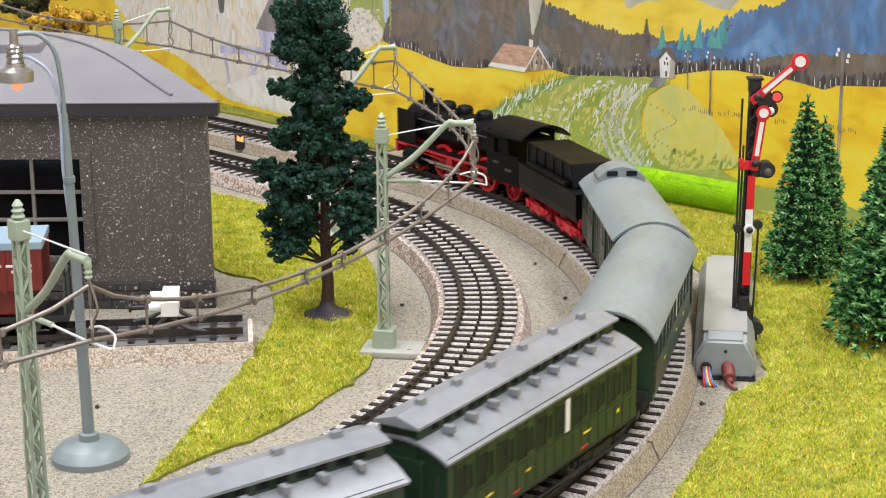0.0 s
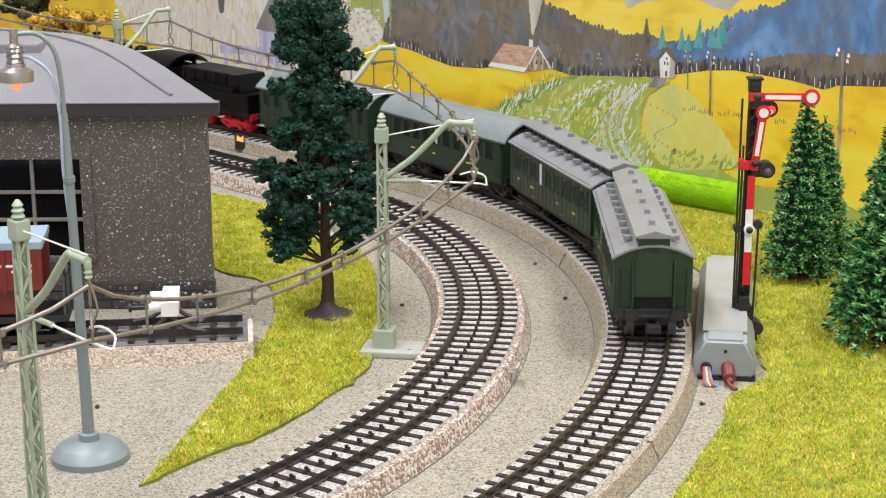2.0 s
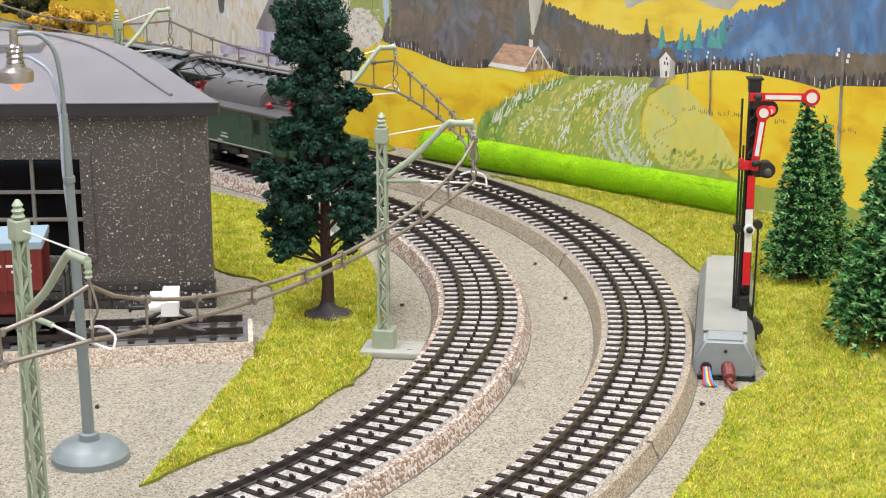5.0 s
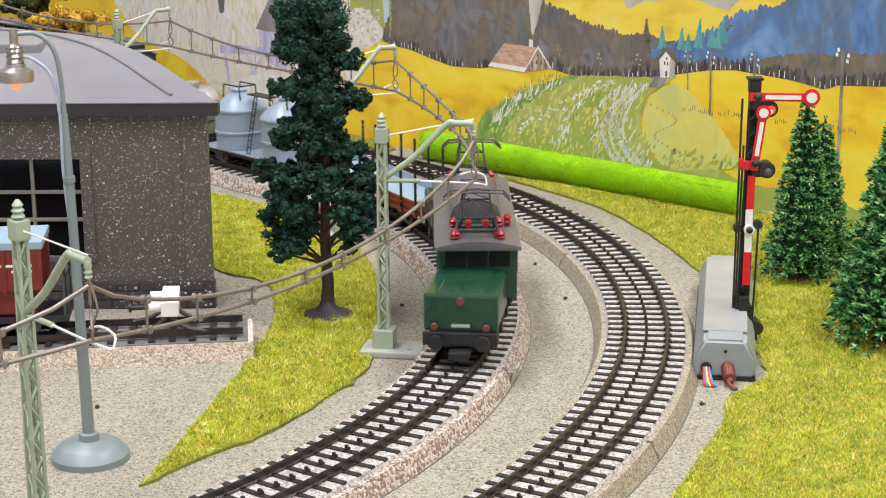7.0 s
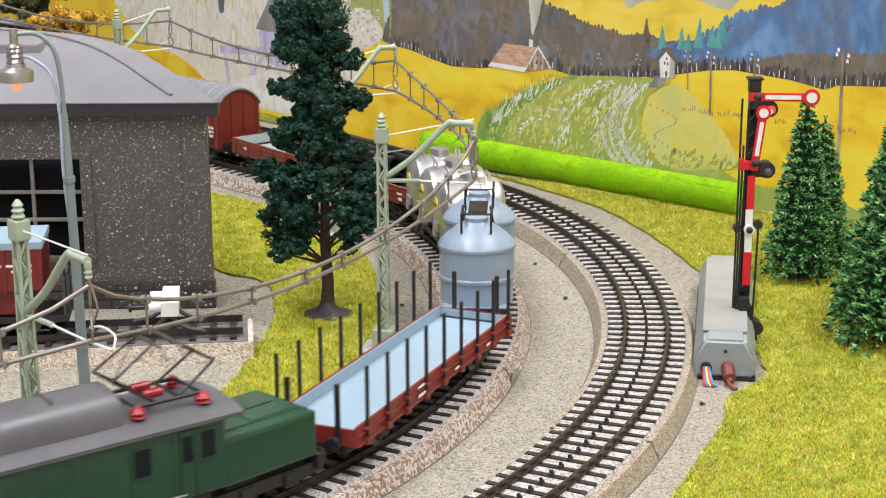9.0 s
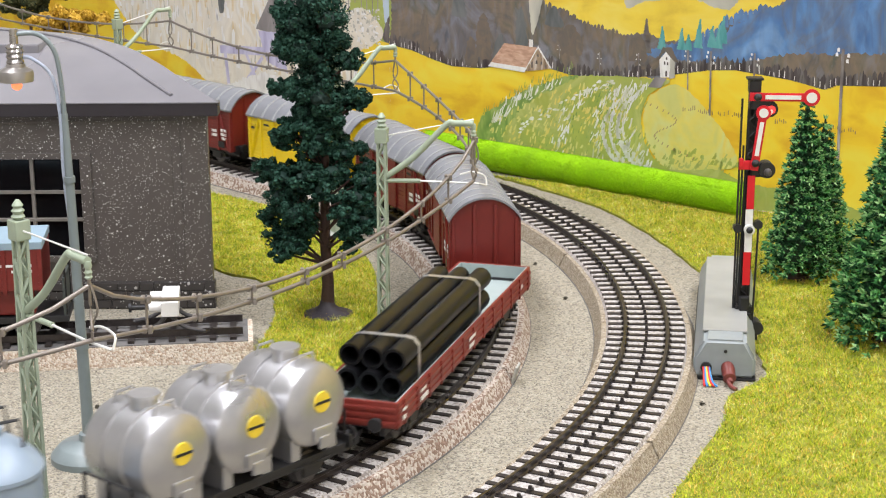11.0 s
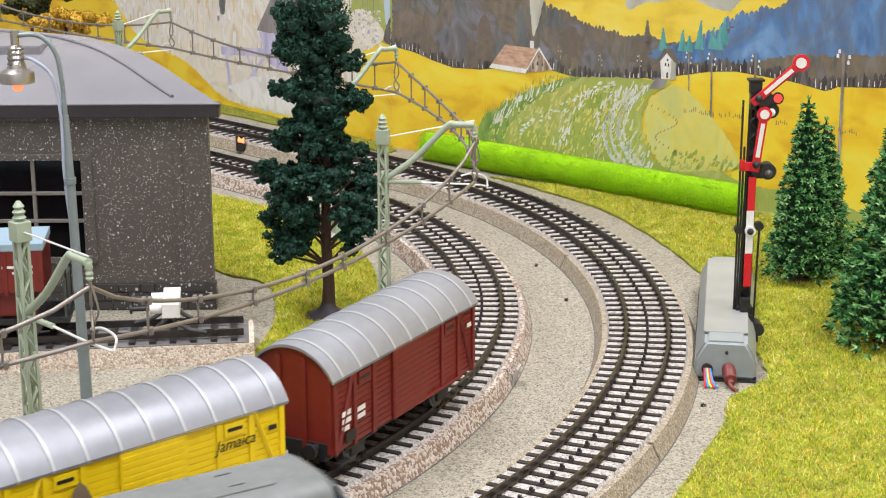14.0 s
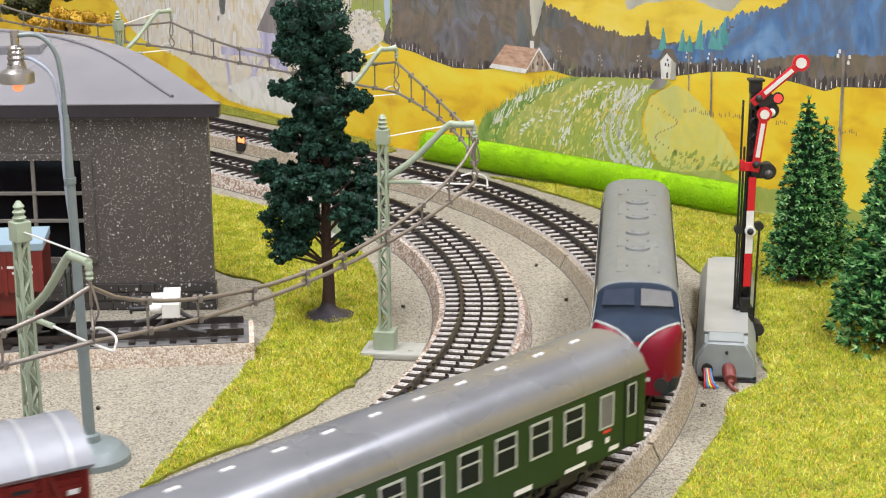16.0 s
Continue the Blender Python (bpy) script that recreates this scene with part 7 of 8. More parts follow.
def silo_wagon():
    t = thing("silo_wagon", "wagon with two blue-grey conical-topped silos", "goods wagon")
    S = M["silo_grey"]
    for x in (-24, 24):
        bm = bmesh.new()
        lathe(bm, [(c[0] * K, c[1] * K) for c in ((12, 9.4), (15.0, 9.6), (15.0, 18.6), (15.8, 19), (15.8, 20.2), (15.4, 20.6), (15.4, 31.6), (16.1, 32), (16.1, 33.2), (15.4, 34.4), (12.6, 37.2), (9, 40), (5.4, 42.2), (4.8, 42.6), (4.8, 44.2), (1.2, 44.8))], 36, pose(x * K, 0, 0))
        s = smooth(part("silo", bm, S, t), 28)
        bm = bmesh.new()
        for sd in (-1, 1):
            tube(bm, [((x - 9) * K, sd * 6 * K, 39 * K), ((x - 8) * K, sd * 6 * K, 47 * K), ((x + 8) * K, sd * 6 * K, 47 * K), ((x + 9) * K, sd * 6 * K, 39 * K)], 0.5 * K, 6)
        tube(bm, [((x - 8) * K, -6 * K, 47 * K), ((x - 8) * K, 6 * K, 47 * K)], 0.5 * K, 6)
        part("top_rail", bm, M["black"], s)
    slab("catwalk", t, M["black"], [(-11, 11, -4, 4, 42.5, 43.2, 0.1)])
    slab("deck", t, M["silo_grey"], [(-49, 49, -13.5, 13.5, 8.6, 9.6, 0.2)])
    for sd in (-1, 1):
        bm = bmesh.new()
        for x in (-1.5, 1.5):
            cy(bm, (x, sd * 12, 9.5), (x, sd * 5, 43), 0.35, 0.35, 5)
        for k in range(9):
            f = k / 9
            cy(bm, (-1.5, sd * (12 - 7 * f), 10 + 33 * f), (1.5, sd * (12 - 7 * f), 10 + 33 * f), 0.3, 0.3, 5)
        part("ladder", bm, M["black"], t)
    four_wheel(t, 50, 30)
    return t


def tank_wagon():
    t = thing("barrel_wagon", "black flat wagon carrying three silver barrel tanks", "goods wagon")
    for x in (-28.4, 0, 28.4):
        bm = bmesh.new()
        lathe(bm, [(c[0] * K, c[1] * K) for c in ((6, -15.8), (10.5, -15), (13, -13), (13.6, -11), (13.6, -5), (14.1, -4.8), (14.1, -3.6), (13.6, -3.4), (13.6, 3.4), (14.1, 3.6), (14.1, 4.8), (13.6, 5), (13.6, 11), (13, 13), (10.5, 15), (6, 15.8))], 32, pose(x * K, 0, 26 * K, 90))
        b = smooth(part("barrel", bm, M["silver"], t), 30)
        for sd in (-1, 1):
            bm = bmesh.new()
            cy(bm, (x, sd * 15.6, 28), (x, sd * 16.3, 28), 3.6, 3.4, 18)
            d = part("warning_disc", bm, M["cable_yellow"], b)
            slab("disc_bar", d, M["black"], [(x - 3.2, x + 3.2, sd * 16.4 - 0.15, sd * 16.4 + 0.15, 27.6, 28.4)])
            slab("end_valve", b, M["silver"], [(x - 4, x + 4, sd * 15.6 - 1, sd * 15.6 + 1, 15.5, 20, 0.6), (x - 2, x + 2, sd * 16.4 - 0.8, sd * 16.4 + 0.8, 13, 17, 0.4)])
        slab("saddle", b, M["silver"], [(x - 10, x - 6, -12, 12, 9.4, 17, 0.4), (x + 6, x + 10, -12, 12, 9.4, 17, 0.4)])
        bm = bmesh.new()
        cy(bm, (x, 0, 38), (x, 0, 42), 4.6, 4.2, 18)
        cy(bm, (x, 0, 42), (x, 0, 43), 5, 4.8, 18)
        smooth(part("manhole", bm, M["silver"], b), 35)
        for y in (-9, 9):
            bm = bmesh.new()
            tube(bm, [((x - 4) * K, y * K, 38.5 * K), ((x - 3) * K, y * K, 42 * K), ((x + 3) * K, y * K, 42 * K), ((x + 4) * K, y * K, 38.5 * K)], 0.5 * K, 6)
            part("grip", bm, M["silver"], b)
    slab("deck", t, M["black"], [(-44, 44, -12.5, 12.5, 8.4, 9.6, 0.2)])
    for sg in (-1, 1):
        bm = bmesh.new()
        for y in (-11, 0, 11):
            cy(bm, (sg * 43.2, y, 9), (sg * 43.2, y, 20), 0.5, 0.5, 6)
        cy(bm, (sg * 43.2, -11, 20), (sg * 43.2, 11, 20), 0.5, 0.5, 6)
        part("end_railing", bm, M["black"], t)
    four_wheel(t, 44, 27)
    return t


def pipe_wagon():
    t = thing("pipe_wagon", "long brown low-sided wagon loaded with black pipes", "goods wagon")
    slab("floor", t, M["floor_grey"], [(-82, 82, -14.6, 14.6, 10.4, 11.4)])
    for sd in (-1, 1):
        s = slab("side_board", t, M["brown_flat"], [(-83, 83, sd * 15.2 - 0.5, sd * 15.2 + 0.5, 9, 18, 0.2)])
        slab("board_rib", s, M["brown_flat"], [(-83, 83, sd * 15.8 - 0.25, sd * 15.8 + 0.25, z, z + 1.3, 0.15) for z in (10, 12.4, 14.8)])
        slab("board_hinge", s, M["brown_flat"], [(x, x + 1.2, sd * 16 - 0.35, sd * 16 + 0.35, 9, 17.6, 0.1) for x in range(-78, 80, 13)])
        slab("inner_lining", s, M["floor_grey"], [(-82, 82, sd * 14.5 - 0.2, sd * 14.5 + 0.2, 11, 17.9)])
    for sg in (-1, 1):
        a = sorted((sg * 82.2, sg * 83.2))
        e = slab("end_board", t, M["brown_flat"], [(a[0], a[1], -15.4, 15.4, 9, 18, 0.2)])
        slab("board_rib", e, M["brown_flat"], [(min(sg * 83, sg * 83.7), max(sg * 83, sg * 83.7), -15, 15, z, z + 1.3, 0.15) for z in (10, 12.4, 14.8)])
        b = sorted((sg * 81.8, sg * 82.2))
        slab("inner_lining", e, M["floor_grey"], [(b[0], b[1], -14.4, 14.4, 11, 17.8)])
    bars(t, [(-62, 11, 8, 1.6), (-62, 14, 6, 1), (-6, 11, 6, 1.6), (-6, 14, 8, 1.2), (66, 13, 3, 1.6), (-80, 11, 3, 1.6), (-80, 14, 4, 1)], 16.3, M["white"])
    slab("solebar", t, M["black"], [(-83, 83, sd * 10 - 1, sd * 10 + 1, 6, 9, 0.2) for sd in (-1, 1)])
    load = thing("pipe_bundle", "strapped bundle of six black pipes", "pipes")
    for row, z in ((0, 18.2), (1, 26.2)):
        for k in range(3):
            bm = bmesh.new()
            y = (k - 1) * 8.3
            R, r = 4.05, 3.1
            n = 24
            x0, x1 = -69 + row * 3 + k, 34 + row * 2 - k
            ring = lambda x, q: [bm.verts.new((x * K, (y + q * math.cos(2 * math.pi * j / n)) * K, (z + q * math.sin(2 * math.pi * j / n)) * K)) for j in range(n)]
            seq = [ring(x0 + 14, r), ring(x0, r), ring(x0, R), ring(x1, R), ring(x1, r), ring(x1 - 14, r)]
            for a, b in zip(seq, seq[1:]):
                for j in range(n):
                    bm.faces.new((a[j], a[(j + 1) % n], b[(j + 1) % n], b[j]))
            bm.faces.new(seq[0]), bm.faces.new(seq[-1])
            bmesh.ops.recalc_face_normals(bm, faces=bm.faces[:])
            smooth(part("pipe", bm, M["pipe"], load), 40)
    for x in (-44, 14):
        slab("bolster", load, M["wood_brown"], [(x - 2, x + 2, -12.4, 12.4, 11.4, 14.3, 0.3)])
    for x in (-52, 20):
        bm = bmesh.new()
        pts = [(-12.5, 12.6), (-12.5, 27.6), (-10.6, 29.9), (-8.3, 30.4), (0, 30.4), (8.3, 30.4), (10.6, 29.9), (12.5, 27.6), (12.5, 12.6)]
        for (y0, z0), (y1, z1) in zip(pts, pts[1:]):
            v = [bm.verts.new((xx * K, yy * K, zz * K)) for xx, yy, zz in ((x - 1.4, y0, z0), (x + 1.4, y0, z0), (x + 1.4, y1, z1), (x - 1.4, y1, z1))]
            bm.faces.new(v)
        part("strap", bm, M["silver"], load)
    ends(t, 83, 11)
    for x in (-58, 58):
        bogie(t, x, 21)
    return t, load


def box_wagon(colour, ribbed, name, label, roof_m, script=False):
    t = thing(name, label, "goods wagon", "covered wagons")
    C = M[colour]
    shell(t, 15, -46, 46, 9, 33, 8, C, grooves=13)
    roof(t, 16.2, -47.5, 47.5, 32.2, 9.4, M[roof_m], 0.9, label="pale metallic curved roof")
    if ribbed:
        ridge = None
        for x in np.arange(-42, 46, 10.5):
            if ridge is None:
                ridge = roof(t, 16.4, -0.5, 0.5, 32.4, 9.6, M["roof_rib"], 0.9, "roof_rib")
                ridge.matrix_basis = pose(x * K, 0, 0)
            else:
                twin(ridge, pose(x * K, 0, 0))
    for sd in (-1, 1):
        d = slab("sliding_door", t, C, [(-11, 11, sd * 15.5 - 0.4, sd * 15.5 + 0.4, 9.6, 32, 0.2)])
        for k in range(11):
            slab("door_board", d, C, [(-10.4, 10.4, sd * 15.9 - 0.15, sd * 15.9 + 0.15, 10 + k * 1.85, 11.4 + k * 1.85, 0.08)])
        for z in (9, 31.6):
            slab("door_rail", t, C, [(-11, 36, sd * 15.7 - 0.4, sd * 15.7 + 0.4, z, z + 0.8, 0.1)])
        for x in (-45.2, -34, -22.5, 22.5, 34, 45.2):
            slab("wall_post", t, C, [(x - 0.9, x + 0.9, sd * 15.3 - 0.4, sd * 15.3 + 0.4, 8.6, 32.6, 0.15)])
        for x0, x1 in ((-44, -35), (44, 35)):
            bm = bmesh.new()
            cy(bm, (x0, sd * 15.3, 9.5), (x1, sd * 15.3, 32), 0.8, 0.8, 4)
            part("wall_brace", bm, C, t)
        for x in (-28, 28):
            h = slab("vent_hatch", t, C, [(x - 3.6, x + 3.6, sd * 15.3 - 0.3, sd * 15.3 + 0.3, 26.5, 30.5, 0.2)])
            slab("vent_slot", h, M["black"], [(x - 2.6, x + 2.6, sd * 15.65 - 0.1, sd * 15.65 + 0.1, 28, 29)])
        slab("foot_step", t, M["black"], [(x - 3, x + 3, sd * 14.5 - 1, sd * 14.5 + 1, 4.5, 5.2, 0.1) for x in (-40, 40)])
    for sg in (-1, 1):
        for y in (-13.8, -4.6, 4.6, 13.8):
            a = sorted((sg * 46, sg * 46.7))
            slab("end_post", t, C, [(a[0], a[1], y - 0.8, y + 0.8, 9, 33 if abs(y) > 8 else 38, 0.15)])
    ink = M["black"] if colour == "yellow" else M["white"]
    bars(t, [(-42, 19.5, 5, 1.5), (-42, 17.2, 5, 1.5), (-42, 14.9, 4, 1.5), (-33, 18.5, 4.5, 1.5), (-33, 16.2, 4.5, 1.5), (40, 25, 3, 1.4)], 15.72, ink)
    if colour != "yellow":
        bars(t, [(-40, 10.6, 6, 3.4)], 15.7, M["black"], "load_table")
    if script:
        for sd, rz in ((-1, 0), (1, 180)):
            cu = bpy.data.curves.new("word", "FONT")
            cu.body, cu.size, cu.extrude, cu.align_x, cu.shear = "Jamaica", 4.8 * K, 0.05 * K, "CENTER", 0.25
            o = new("word", cu)
            o.data.materials.append(M["black"])
            o.parent = t
            o.matrix_basis = pose(28 * K * (1 if sd < 0 else -1), sd * 15.75 * K, 23 * K, 90, 0, rz)
            # the printed figure becomes a plain dark shape
            bm = bmesh.new()
            pts = [(-2.6, 11), (2.4, 11), (3.0, 17), (3.6, 22), (2, 25.5), (0.2, 27), (-1.8, 25.5), (-3.4, 21)]
            fc = bm.faces.new([bm.verts.new(((-24 + x) * K, sd * 15.8 * K, z * K)) for x, z in pts])
            part("printed_patch", bm, M["wood_brown"], t)
    four_wheel(t, 46.5, 28)
    return t


# ---------- diesel engine and its coach ----------
def diesel_engine():
    t = thing("diesel_locomotive", "dark red and slate diesel locomotive, grey roof", "locomotive")
    def plan(a):
        """Half width, top height and corner radius of the body at the distance a from its middle."""
        w = 16.4 if a < 87 else 16.4 * (1 - 0.46 * ((a - 87) / 14.5) ** 2.4)
        top = float(np.interp(a, [0, 83.5, 84.5, 90, 94, 97, 99, 100.3, 101.2], [40.5, 40.5, 39.8, 30.6, 28.8, 27.2, 25.4, 23.2, 20.5]))
        return w, top, 6.0 if a < 83.5 else float(np.interp(a, [83.5, 90, 97, 101.2], [6, 3.4, 4.4, 5]))

    def ring(a):
        """One half of the section, from the skirt over the side to the middle of the top."""
        w, top, r = plan(a)
        sh = top - r
        out = [(w * 0.93, 5.5), (w, 10)] + [(w, 10 + (min(24.5, sh) - 10) * k / 4) for k in range(1, 5)]
        lean = 0.012 + 0.0098 * max(0.0, sh - 24.5)
        out += [(w * (1 - lean * k / 3), min(24.5, sh) + (sh - min(24.5, sh)) * k / 3) for k in range(1, 4)]
        return out + [(w * (1 - lean) * math.cos(q) ** 0.62, sh + r * math.sin(q)) for q in [math.pi / 2 * k / 9 for k in range(1, 9)]] + [(0, top)]

    wedge = lambda a: float(np.interp(a, [84, 89, 93, 98, 101.2], [17, 16.6, 12.6, 5.4, 0]))
    half = [0, 20, 40, 60, 76, 82, 83.5, 84] + [84.5 + 0.55 * k for k in range(31)]
    xs = [-a for a in reversed(half[1:])] + half
    bm = bmesh.new()
    rings = []
    for x in xs:
        h = ring(abs(x))
        rings.append([bm.verts.new((x * K, y * K, z * K)) for y, z in h + [(-y, z) for y, z in reversed(h[:-1])]])
    for i, (a, b) in enumerate(zip(rings, rings[1:])):
        xm = abs(xs[i] + xs[i + 1]) / 2
        for k in range(len(a) - 1):
            f = bm.faces.new((a[k], a[k + 1], b[k + 1], b[k]))
            c = f.calc_center_median() / K
            if c.z < 9:
                f.material_index = 3 if xm < 90 else 1
            elif xm < 84:
                f.material_index = 0 if c.z < 24.5 else 1 if c.z < 34.6 else 2
            else:
                f.material_index = 1 if abs(c.y) < wedge(xm) and c.z > 18 and (c.z > 24.4 or xm > 93) else 0
    for r, rev in ((rings[0], True), (rings[-1], False)):
        bm.faces.new(r[::-1] if rev else r).material_index = 0
    bmesh.ops.recalc_face_normals(bm, faces=bm.faces[:])
    smooth(part("body", bm, [M["red_diesel"], M["slate"], M["diesel_roof"], M["frame_grey"]], t), 40)

    def on_top(a, y):
        """Height of the skin over the point a, y."""
        h = ring(a)
        return float(np.interp(-y, [-q for q, _ in h[2:]], [z for _, z in h[2:]]))

    for sd in (-1, 1):
        slab("trim_line", t, M["frame_alu"], [(-88, 88, sd * 16.3 - 0.25, sd * 16.3 + 0.25, 24.2, 24.9, 0.1)])
        slab("lower_trim", t, M["frame_alu"], [(-84, 84, sd * 16.3 - 0.25, sd * 16.3 + 0.25, 9.8, 10.2, 0.1)])
        for x in (-72, 72):
            sg = 1 if x > 0 else -1
            for lo, hi in (((68.5, 74), (68.5, 74)), ((75.2, 80.2), (75.2, 80.2)), ((81.2, 89), (81.2, 84.8))):
                for nm, m, g, y0, y1 in (("window_trim", M["frame_alu"], 0.6, 16.0, 16.5), ("cab_window", M["glass_dark"], 0.0, 16.1, 16.65)):
                    bm = bmesh.new()
                    quad = [(lo[0] - g, 26.6 - g), (lo[1] + g, 26.6 - g), (hi[1] + g, 33.4 + g), (hi[0] - g, 33.4 + g)]
                    a = [bm.verts.new((sg * q * K, sd * y0 * K, z * K)) for q, z in quad]
                    b = [bm.verts.new((sg * q * K, sd * y1 * K, z * K)) for q, z in quad]
                    bm.faces.new(a), bm.faces.new(b)
                    for k in range(4):
                        bm.faces.new((a[k], a[(k + 1) % 4], b[(k + 1) % 4], b[k]))
                    bmesh.ops.recalc_face_normals(bm, faces=bm.faces[:])
                    part(nm, bm, m, t)
            slab("door_seam", t, M["frame_grey"], [(x - 9 - 0.2, x - 9 + 0.2, sd * 16.4 - 0.1, sd * 16.4 + 0.1, 10.5, 24), (x - 0.2, x + 0.2, sd * 16.4 - 0.1, sd * 16.4 + 0.1, 10.5, 24)])
            bm = bmesh.new()
            for q in (x - 11, x + 2):
                cy(bm, (q, sd * 16.9, 12), (q, sd * 16.9, 22), 0.3, 0.3, 6)
            part("grab_rail", bm, M["frame_grey"], t)
        for x in (-42, -24, -6, 12, 30, 48):
            slab("engine_room_pane", t, M["glass_slate"], [(x - 6, x + 6, sd * 16.2 - 0.15, sd * 16.2 + 0.15, 26.3, 33.4, 0.3)])
        for x in (-18, 16):
            w = slab("side_window", t, M["glass_dark"], [(x - 7, x + 7, sd * 16.35 - 0.12, sd * 16.35 + 0.12, 15.5, 21.5, 0.2)])
            slab("window_rim", w, M["red_diesel"], [(x - 7.6, x + 7.6, sd * 16.5 - 0.2, sd * 16.5 + 0.2, 21.5, 22.1), (x - 7.6, x + 7.6, sd * 16.5 - 0.2, sd * 16.5 + 0.2, 14.9, 15.5)])
        for x in (-46, 46):
            g = slab("grille", t, M["frame_grey"], [(x - 3.4, x + 3.4, sd * 16.4 - 0.15, sd * 16.4 + 0.15, 14, 21.5)])
            slab("grille_slat", g, M["frame_alu"], [(x - 3.2, x + 3.2, sd * 16.65 - 0.2, sd * 16.65 + 0.2, 14.4 + k * 1.2, 15 + k * 1.2) for k in range(6)])
        slab("emblem", t, M["frame_alu"], [(-1.6, 1.6, sd * 16.5 - 0.12, sd * 16.5 + 0.12, 15, 18, 0.4)])
        bars(t, [(-34, 12, 6, 0.8), (26, 12, 6, 0.8), (-60, 7, 8, 0.8), (40, 7, 8, 0.8)], 16.5, M["frame_alu"], "lettering")
    for sg in (-1, 1):
        for sd in (-1, 1):
            bm = bmesh.new()
            v = [bm.verts.new((sg * x * K, sd * y * K, z * K)) for x, y, z in ((88.5, 1.2, 33.1), (88.2, 12.8, 32.8), (85.3, 11.8, 37.3), (85.3, 1.2, 38.2))]
            bm.faces.new(v)
            bmesh.ops.recalc_face_normals(bm, faces=bm.faces[:])
            r = bmesh.ops.extrude_face_region(bm, geom=bm.faces[:])
            bmesh.ops.translate(bm, verts=[q for q in r["geom"] if isinstance(q, bmesh.types.BMVert)], vec=(sg * 0.0008, 0, 0.0005))
            bmesh.ops.recalc_face_normals(bm, faces=bm.faces[:])
            # one pane is paler: reflected light put into its colour
            part("windscreen", bm, M["glass_frosted_glare"] if sd < 0 else M["glass_slate"], t)
            bm = bmesh.new()
            cy(bm, (sg * 95, sd * 9, 12.5), (sg * 100.2, sd * 9, 12.5), 1.8, 1.8, 14)
            hl = part("headlamp", bm, M["frame_grey"], t)
            bm = bmesh.new()
            line = [(88, 16.4, 24.6), (89.5, 16.1, 24.9)] + [(a, wedge(a), on_top(a, wedge(a))) for a in (91, 92, 93, 94, 95, 96, 97, 98, 99, 100, 100.6, 101.1)]
            tube(bm, [(sg * x * K, sd * y * K, z * K) for x, y, z in line], 0.5 * K, 6)
            part("nose_trim", bm, M["frame_alu"], t)
        bm = bmesh.new()
        cy(bm, (sg * 99, 0, 17.5), (sg * 101.7, 0, 17.5), 1.2, 1.2, 14)
        part("top_lamp", bm, M["plug_brown"], t)
        a = sorted((sg * 101, sg * 101.4))
        slab("nose_emblem", t, M["frame_alu"], [(a[0], a[1], -1.8, 1.8, 13.2, 15.6, 0.1)])
        slab("nose_lettering", t, M["frame_alu"], [(a[0], a[1], -5, 5, 10.6, 11.8, 0.1)])
    for x in (-38, -14, 12, 38):
        bm = bmesh.new()
        cy(bm, (x, 0, 40), (x, 0, 41.2), 5, 4.6, 22)
        cy(bm, (x, 0, 41.2), (x, 0, 41.6), 2.6, 2.2, 18)
        smooth(part("roof_fan", bm, M["diesel_roof"], t), 30)
    for x in (-62, -26, 26, 62):
        slab("roof_panel", t, M["diesel_roof"], [(x - 9, x + 9, -8, 8, 39.9, 40.5, 0.3)])
    for x in (-62, -26, 26, 62):
        for sd in (-1, 1):
            slab("roof_bolt", t, M["diesel_roof"], [(x - 2, x + 2, sd * 4 - 0.4, sd * 4 + 0.4, 40.4, 40.9, 0.1)])
    for ob in t.children:
        if ob.name.startswith(("engine_room_pane", "window_trim", "cab_window")):
            for v in ob.data.vertices:
                v.co.y -= math.copysign(max(0.0, v.co.z - 24.5 * K) * 0.168, v.co.y)
    slab("tank", t, M["frame_grey"], [(-22, 22, -13.5, 13.5, 2.5, 7, 0.6)])
    for x in (-62, 62):
        bogie(t, x, 34, None, 5.6)
    ends(t, 98, 9.5)
    return t


